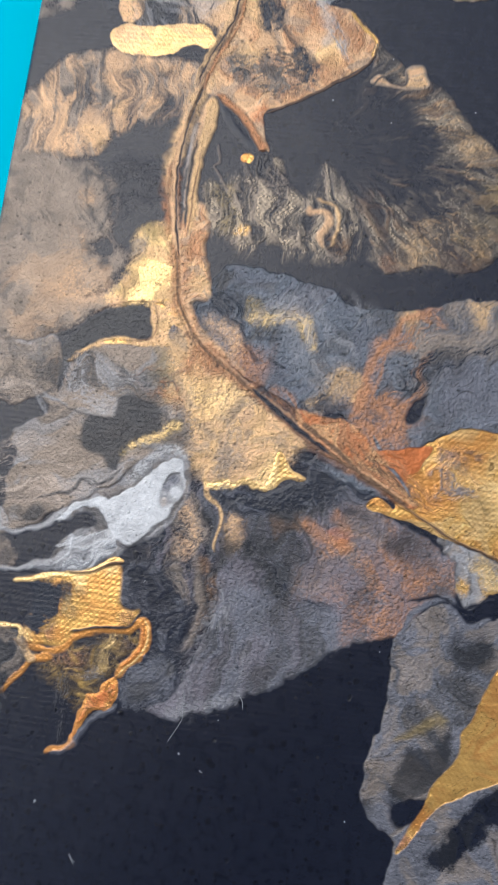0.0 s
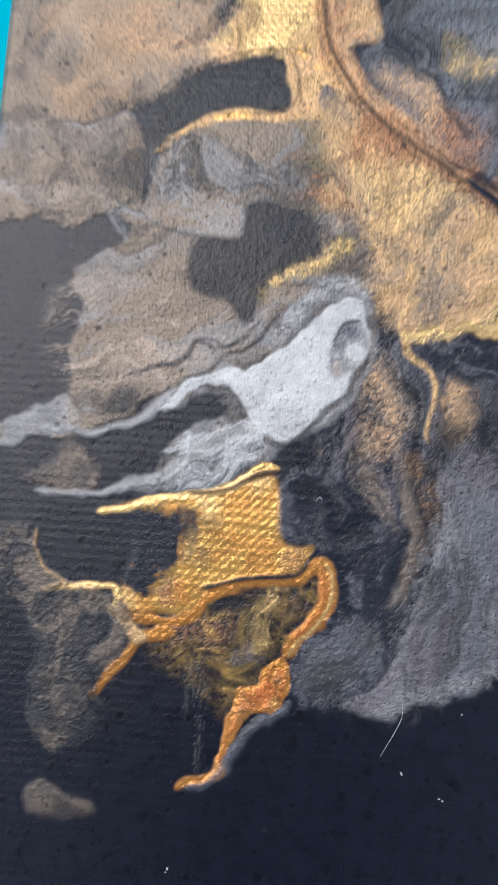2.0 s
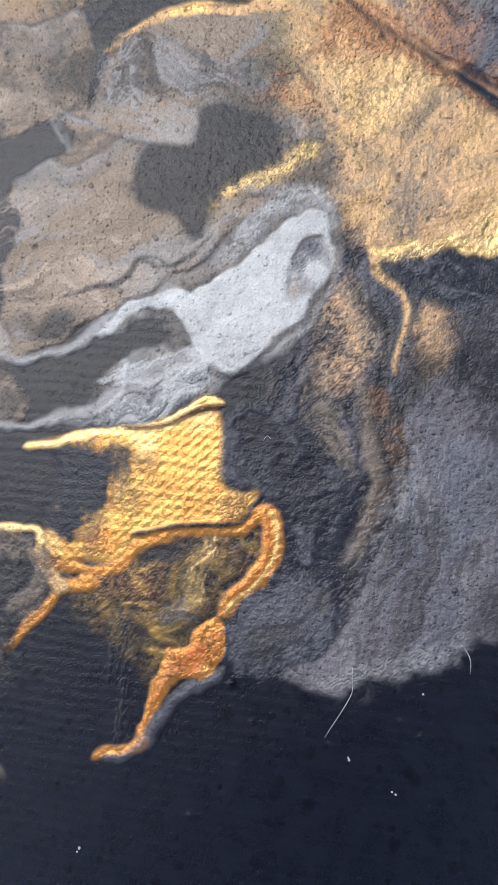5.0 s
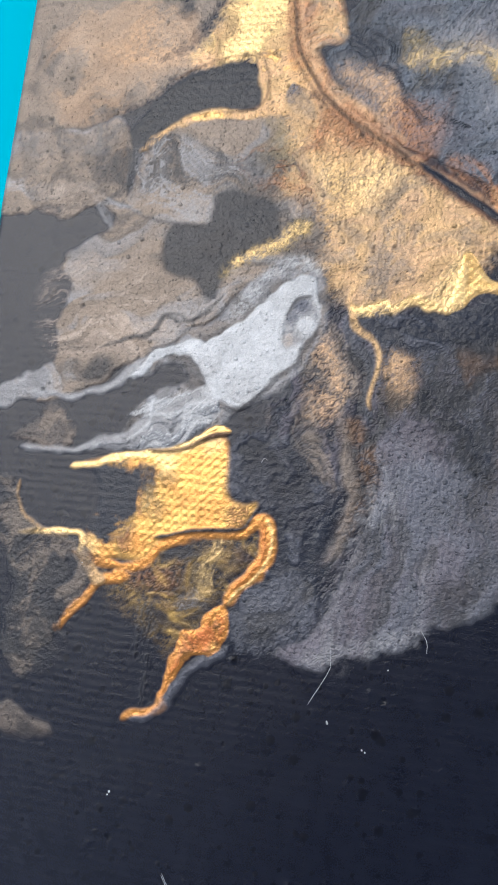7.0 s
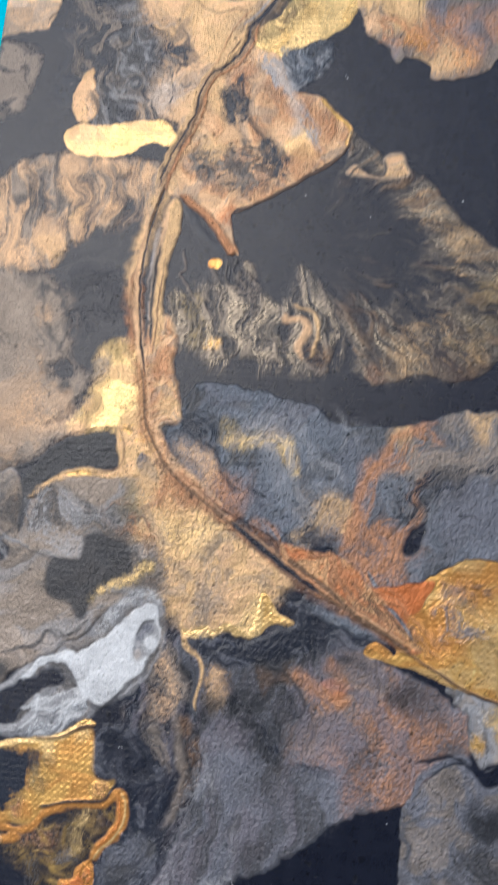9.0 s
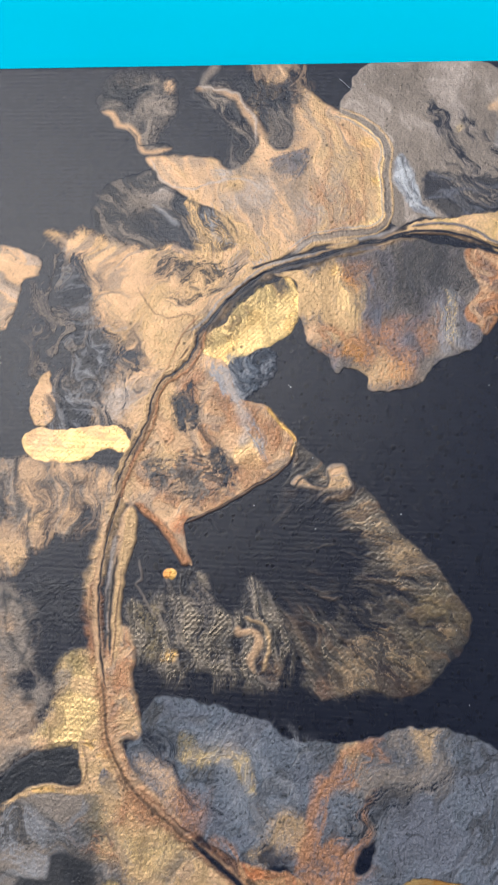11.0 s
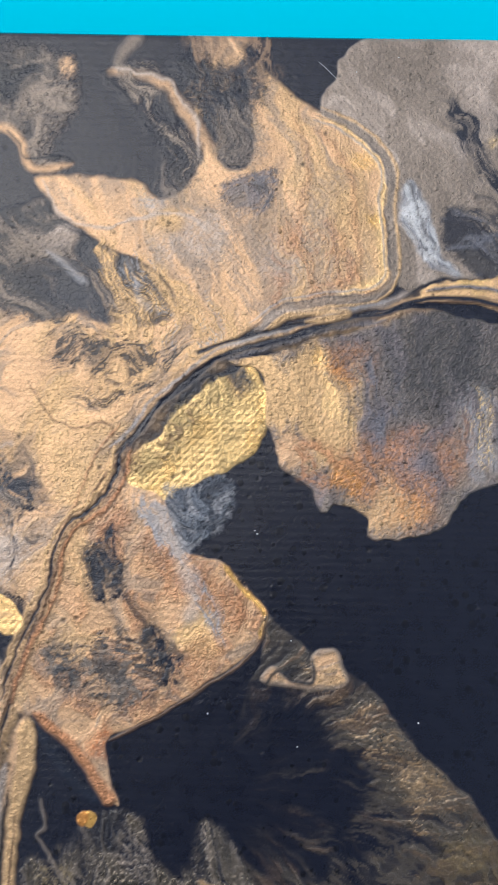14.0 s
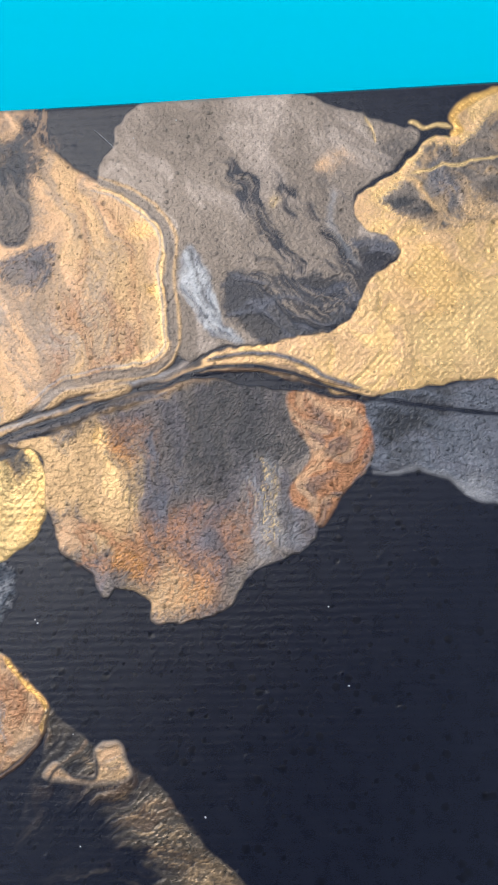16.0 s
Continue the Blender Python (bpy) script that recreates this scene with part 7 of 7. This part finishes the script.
strand('dark_vein', 'crisp black run of the vein', [(100.3, 46.7), (93.1, 48.4), (87.8, 50.2), (82.4, 52.3), (76.2, 53.9), (71.8, 56.0), (67.5, 59.8), (63.1, 63.5), (59.8, 68.0), (56.8, 71.2)], (0.9, 1.2), 'black', soft=0.25, raise_mm=-0.03, wander=0.4)
strand('pale_thread', 'grey thread beside the black run', [(100.3, 46.7), (93.1, 48.4), (87.8, 50.2), (82.4, 52.3), (76.2, 53.9), (71.8, 56.0), (67.5, 59.8), (63.1, 63.5), (59.8, 68.0), (56.8, 71.2)], (0.4, 0.5), 'ash', offset=1.3, soft=0.3, wander=0.5, alpha=0.7)
strand('vein_bank', 'red-brown bank beside the vein', [(57.7, 70.3), (57.0, 74.3), (54.1, 78.8), (49.9, 82.3), (47.9, 86.7), (47.4, 91.9), (45.1, 97.0), (42.8, 102.9), (41.5, 108.8)], (3.0, 2.4), 'brown', offset=-1.0, soft=1.4, wander=0.9, alpha=0.55, own=False, smoke=0.3)
strand('vein_bank', 'copper thread beside the vein', [(57.7, 70.3), (57.0, 74.3), (54.1, 78.8), (49.9, 82.3), (47.9, 86.7), (47.4, 91.9), (45.1, 97.0), (42.8, 102.9), (41.5, 108.8)], (0.6, 0.5), 'copper', offset=-1.5, soft=0.3, wander=0.7, alpha=0.8, own=False)
strand('vein_bank', 'tan thread beside the vein', [(57.7, 70.3), (57.0, 74.3), (54.1, 78.8), (49.9, 82.3), (47.9, 86.7), (47.4, 91.9), (45.1, 97.0), (42.8, 102.9), (41.5, 108.8)], (0.5, 0.4), 'sand', offset=1.1, soft=0.3, wander=0.7, alpha=0.8, own=False)
strand('dark_vein', 'fine black crack of the vein', [(57.7, 70.3), (57.0, 74.3), (54.1, 78.8), (49.9, 82.3), (47.9, 86.7), (47.4, 91.9), (45.1, 97.0), (42.8, 102.9), (41.5, 108.8)], (0.5, 0.35), 'black', soft=0.2, raise_mm=-0.03, wander=0.7)
strand('dark_vein', 'crisp black line of the vein', [(69.3, 54.7), (72.8, 53.2), (78.1, 51.5), (85.2, 49.7), (92.3, 48.2), (98.4, 47.8), (103.3, 45.6), (108.1, 44.9), (112.8, 45.0), (118.4, 46.5), (124.3, 48.8), (130.2, 50.6), (136.8, 52.0), (148.5, 53.9)], (0.5, 0.6), 'black', soft=0.2, raise_mm=-0.03, wander=0.2, taper=False)
strand('gold_rim', 'gold fold above the vein', [(80.3, 50.7), (83.4, 48.6), (88.7, 47.7), (92.7, 47.5), (91.8, 48.3), (86.1, 49.2)], (0.8, 1.2), 'sand', soft=0.4, wander=0.3, alpha=0.8)


# small pits and grains in the dried paint, thickest on the bare ground
pick = random.Random(7)


def speck_at(px, py, r, up, dark):
    i, j, m = int(px / STEP / 1000), int(py / STEP / 1000), int(r * 13) + 2
    s = (slice(max(0, j - m), j + m + 1), slice(max(0, i - m), i + m + 1))
    bump = np.exp(-(((GX[s] - px) ** 2 + (GY[s] - py) ** 2) / (r * r)) ** 1.4)
    HEIGHT[s] += up * r * bump
    # near-black colour put in where a pit or spot lacks reflection
    if dark:
        lay(s, np.array([0.001, 0.001, 0.0015, 0, 0.02, 0.15])[None, None], bump * dark)


for k in range(900):
    px, py, r = pick.uniform(2, 172), pick.uniform(2, 288), pick.choice((0.16, 0.2, 0.24, 0.34))
    up = pick.random() < 0.55
    speck_at(px, py, r, 0.18 if up else -0.2, 0 if up else 0.7)
for k in range(2600):
    px, py = pick.uniform(2, 172), pick.uniform(60, 288)
    if OWNER[int(py / STEP / 1000), int(px / STEP / 1000)] == 0:
        speck_at(px, py, pick.choice((0.17, 0.2, 0.22, 0.26, 0.3, 0.45)), 0.04, 0.75)


# ---- the painting as a thing: canvas, ground coat and each pool of paint ----
painting = tagged(new("painting"), "abstract poured acrylic painting in gold, peach, grey and black on canvas", "painting")
part("canvas", box(bmesh.new(), 0.0004, CW, -CH, -0.0004, TABLE_Z + 0.0003, -0.0006, 0.0012), CANVAS_SIDE, painting, "black painted canvas wrapped over its stretcher")


def paint_parts():
    X, Y = np.meshgrid(gx, gy)
    edge = np.minimum(np.minimum(X, -Y), 0.002)
    Z = HEIGHT * 0.001 + fbm(GX / 9, GY / 9, 90, 3) * 0.00008 - np.maximum(0, 0.0012 - edge) ** 2 * 600
    dzy, dzx = np.gradient(Z, gy, gx)
    N = np.stack([-dzx, -dzy, np.ones_like(Z)], -1)
    N /= np.linalg.norm(N, axis=-1)[..., None]
    co, no = np.stack([X, Y, Z], -1).reshape(-1, 3), N.reshape(-1, 3)
    ch = np.clip(CHAN, 0, 1).reshape(-1, 6)
    idx = np.arange((NX + 1) * (NY + 1)).reshape(NY + 1, NX + 1)
    quads = np.stack([idx[1:, :-1], idx[1:, 1:], idx[:-1, 1:], idx[:-1, :-1]], -1).reshape(-1, 4)
    owner = OWNER[:-1, :-1].reshape(-1)
    count = np.bincount(owner, minlength=len(FORMS))
    owner = np.where(count[owner] < 12, 0, owner)
    for k, (name, label) in enumerate(FORMS):
        q = quads[owner == k]
        if len(q) == 0:
            continue
        used, inv = np.unique(q, return_inverse=True)
        me = bpy.data.meshes.new(name)
        me.vertices.add(len(used))
        me.vertices.foreach_set("co", co[used].ravel())
        me.loops.add(q.size)
        me.loops.foreach_set("vertex_index", inv.ravel().astype(np.int32))
        me.polygons.add(len(q))
        me.polygons.foreach_set("loop_start", np.arange(0, q.size, 4, dtype=np.int32))
        me.update(calc_edges=True)
        me.polygons.foreach_set("use_smooth", np.ones(len(q), bool))
        a = me.attributes.new("pigment", "FLOAT_COLOR", "POINT")
        a.data.foreach_set("color", np.hstack([ch[used, :3], np.ones((len(used), 1))]).ravel())
        a = me.attributes.new("flake", "FLOAT_COLOR", "POINT")
        a.data.foreach_set("color", np.hstack([ch[used, 3:6], np.ones((len(used), 1))]).ravel())
        me.normals_split_custom_set_from_vertices(no[used])
        me.materials.append(PAINT)
        ob = new(name, me)
        ob.parent = painting
        ob["label"] = label


paint_parts()


# ---- loose fibres and dust lying on the paint ----
HAIRS = [[(58.1, 244.1), (58.3, 246.2), (58.1, 247.2), (57.3, 248.9), (56.4, 250.6), (55.9, 251.6)], [(87.5, 5.0), (88.8, 6.3), (90.7, 8.2)], [(46.2, 221.3), (46.6, 220.7), (47.1, 221.0)], [(69.1, 240.5), (69.9, 241.8), (70.0, 243.2)], [(39.5, 275.5), (40.4, 276.6), (40.9, 277.3)], [(39.6, 275.3), (40.5, 276.4), (41.1, 276.7)]]
DUST_SPOTS = [(118.0, 148.3), (79.2, 83.0), (115.4, 133.8), (85.9, 114.3), (78.8, 82.5), (124.9, 92.6), (103.9, 110.4), (122.4, 81.4), (84.7, 98.9), (100.8, 4.0), (93.8, 6.7), (72.4, 109.9), (95.7, 228.1), (92.5, 260.8), (58.5, 253.3), (63.2, 256.0), (31.0, 266.8), (58.6, 253.5), (63.6, 256.2), (30.8, 267.2), (65.5, 245.9), (45.1, 204.6), (22.5, 237.7)]


def surface(x, y):
    return float(HEIGHT[min(NY, int(y / 1000 / STEP)), min(NX, int(x / 1000 / STEP))]) * 0.001 + 0.00008


for line in HAIRS:
    bm = bmesh.new()
    c = smooth_outline(line, closed=False, n=5)
    rings = []
    for i, (x, y) in enumerate(c):
        r = 0.00004 * (0.45 + 0.55 * math.sin(math.pi * (i + 0.5) / len(c)))
        z = surface(x, y) + 0.00005 + 0.0002 * math.sin(math.pi * i / (len(c) - 1))
        tx, ty = c[min(i + 1, len(c) - 1)] - c[max(i - 1, 0)]
        k = math.hypot(tx, ty) or 1
        nx_, ny_ = -ty / k, tx / k
        rings.append([bm.verts.new((x / 1000 + nx_ * r * math.cos(a), -y / 1000 - ny_ * r * math.cos(a), z + r * math.sin(a))) for a in (0, 1.257, 2.513, 3.770, 5.027)])
    for p, q in zip(rings, rings[1:]):
        for k in range(5):
            bm.faces.new((p[k], p[(k + 1) % 5], q[(k + 1) % 5], q[k])).smooth = True
    bm.faces.new(rings[0]), bm.faces.new(rings[-1])
    bmesh.ops.recalc_face_normals(bm, faces=bm.faces)
    me = bpy.data.meshes.new("fibre")
    bm.to_mesh(me)
    bm.free()
    me.materials.append(FIBRE)
    tagged(new("fibre", me), "fine pale fibre lying on the dried paint", "fibre", "loose fibres on the painting")

for x, y in DUST_SPOTS:
    bm = bmesh.new()
    bmesh.ops.create_icosphere(bm, subdivisions=2, radius=0.00011 * pick.uniform(0.7, 1.4))
    for v in bm.verts:
        v.co *= 1 + 0.35 * noise.noise(v.co * 6000 + Vector((x, y, 0)))
        v.co.z *= 0.6
    me = bpy.data.meshes.new("dust_grain")
    bm.to_mesh(me)
    bm.free()
    me.materials.append(DUST)
    ob = new("dust_grain", me)
    ob.location = (x / 1000, -y / 1000, surface(x, y))
    tagged(ob, "tiny pale dust grain on the black paint", "dust grain", "dust grains on the painting")
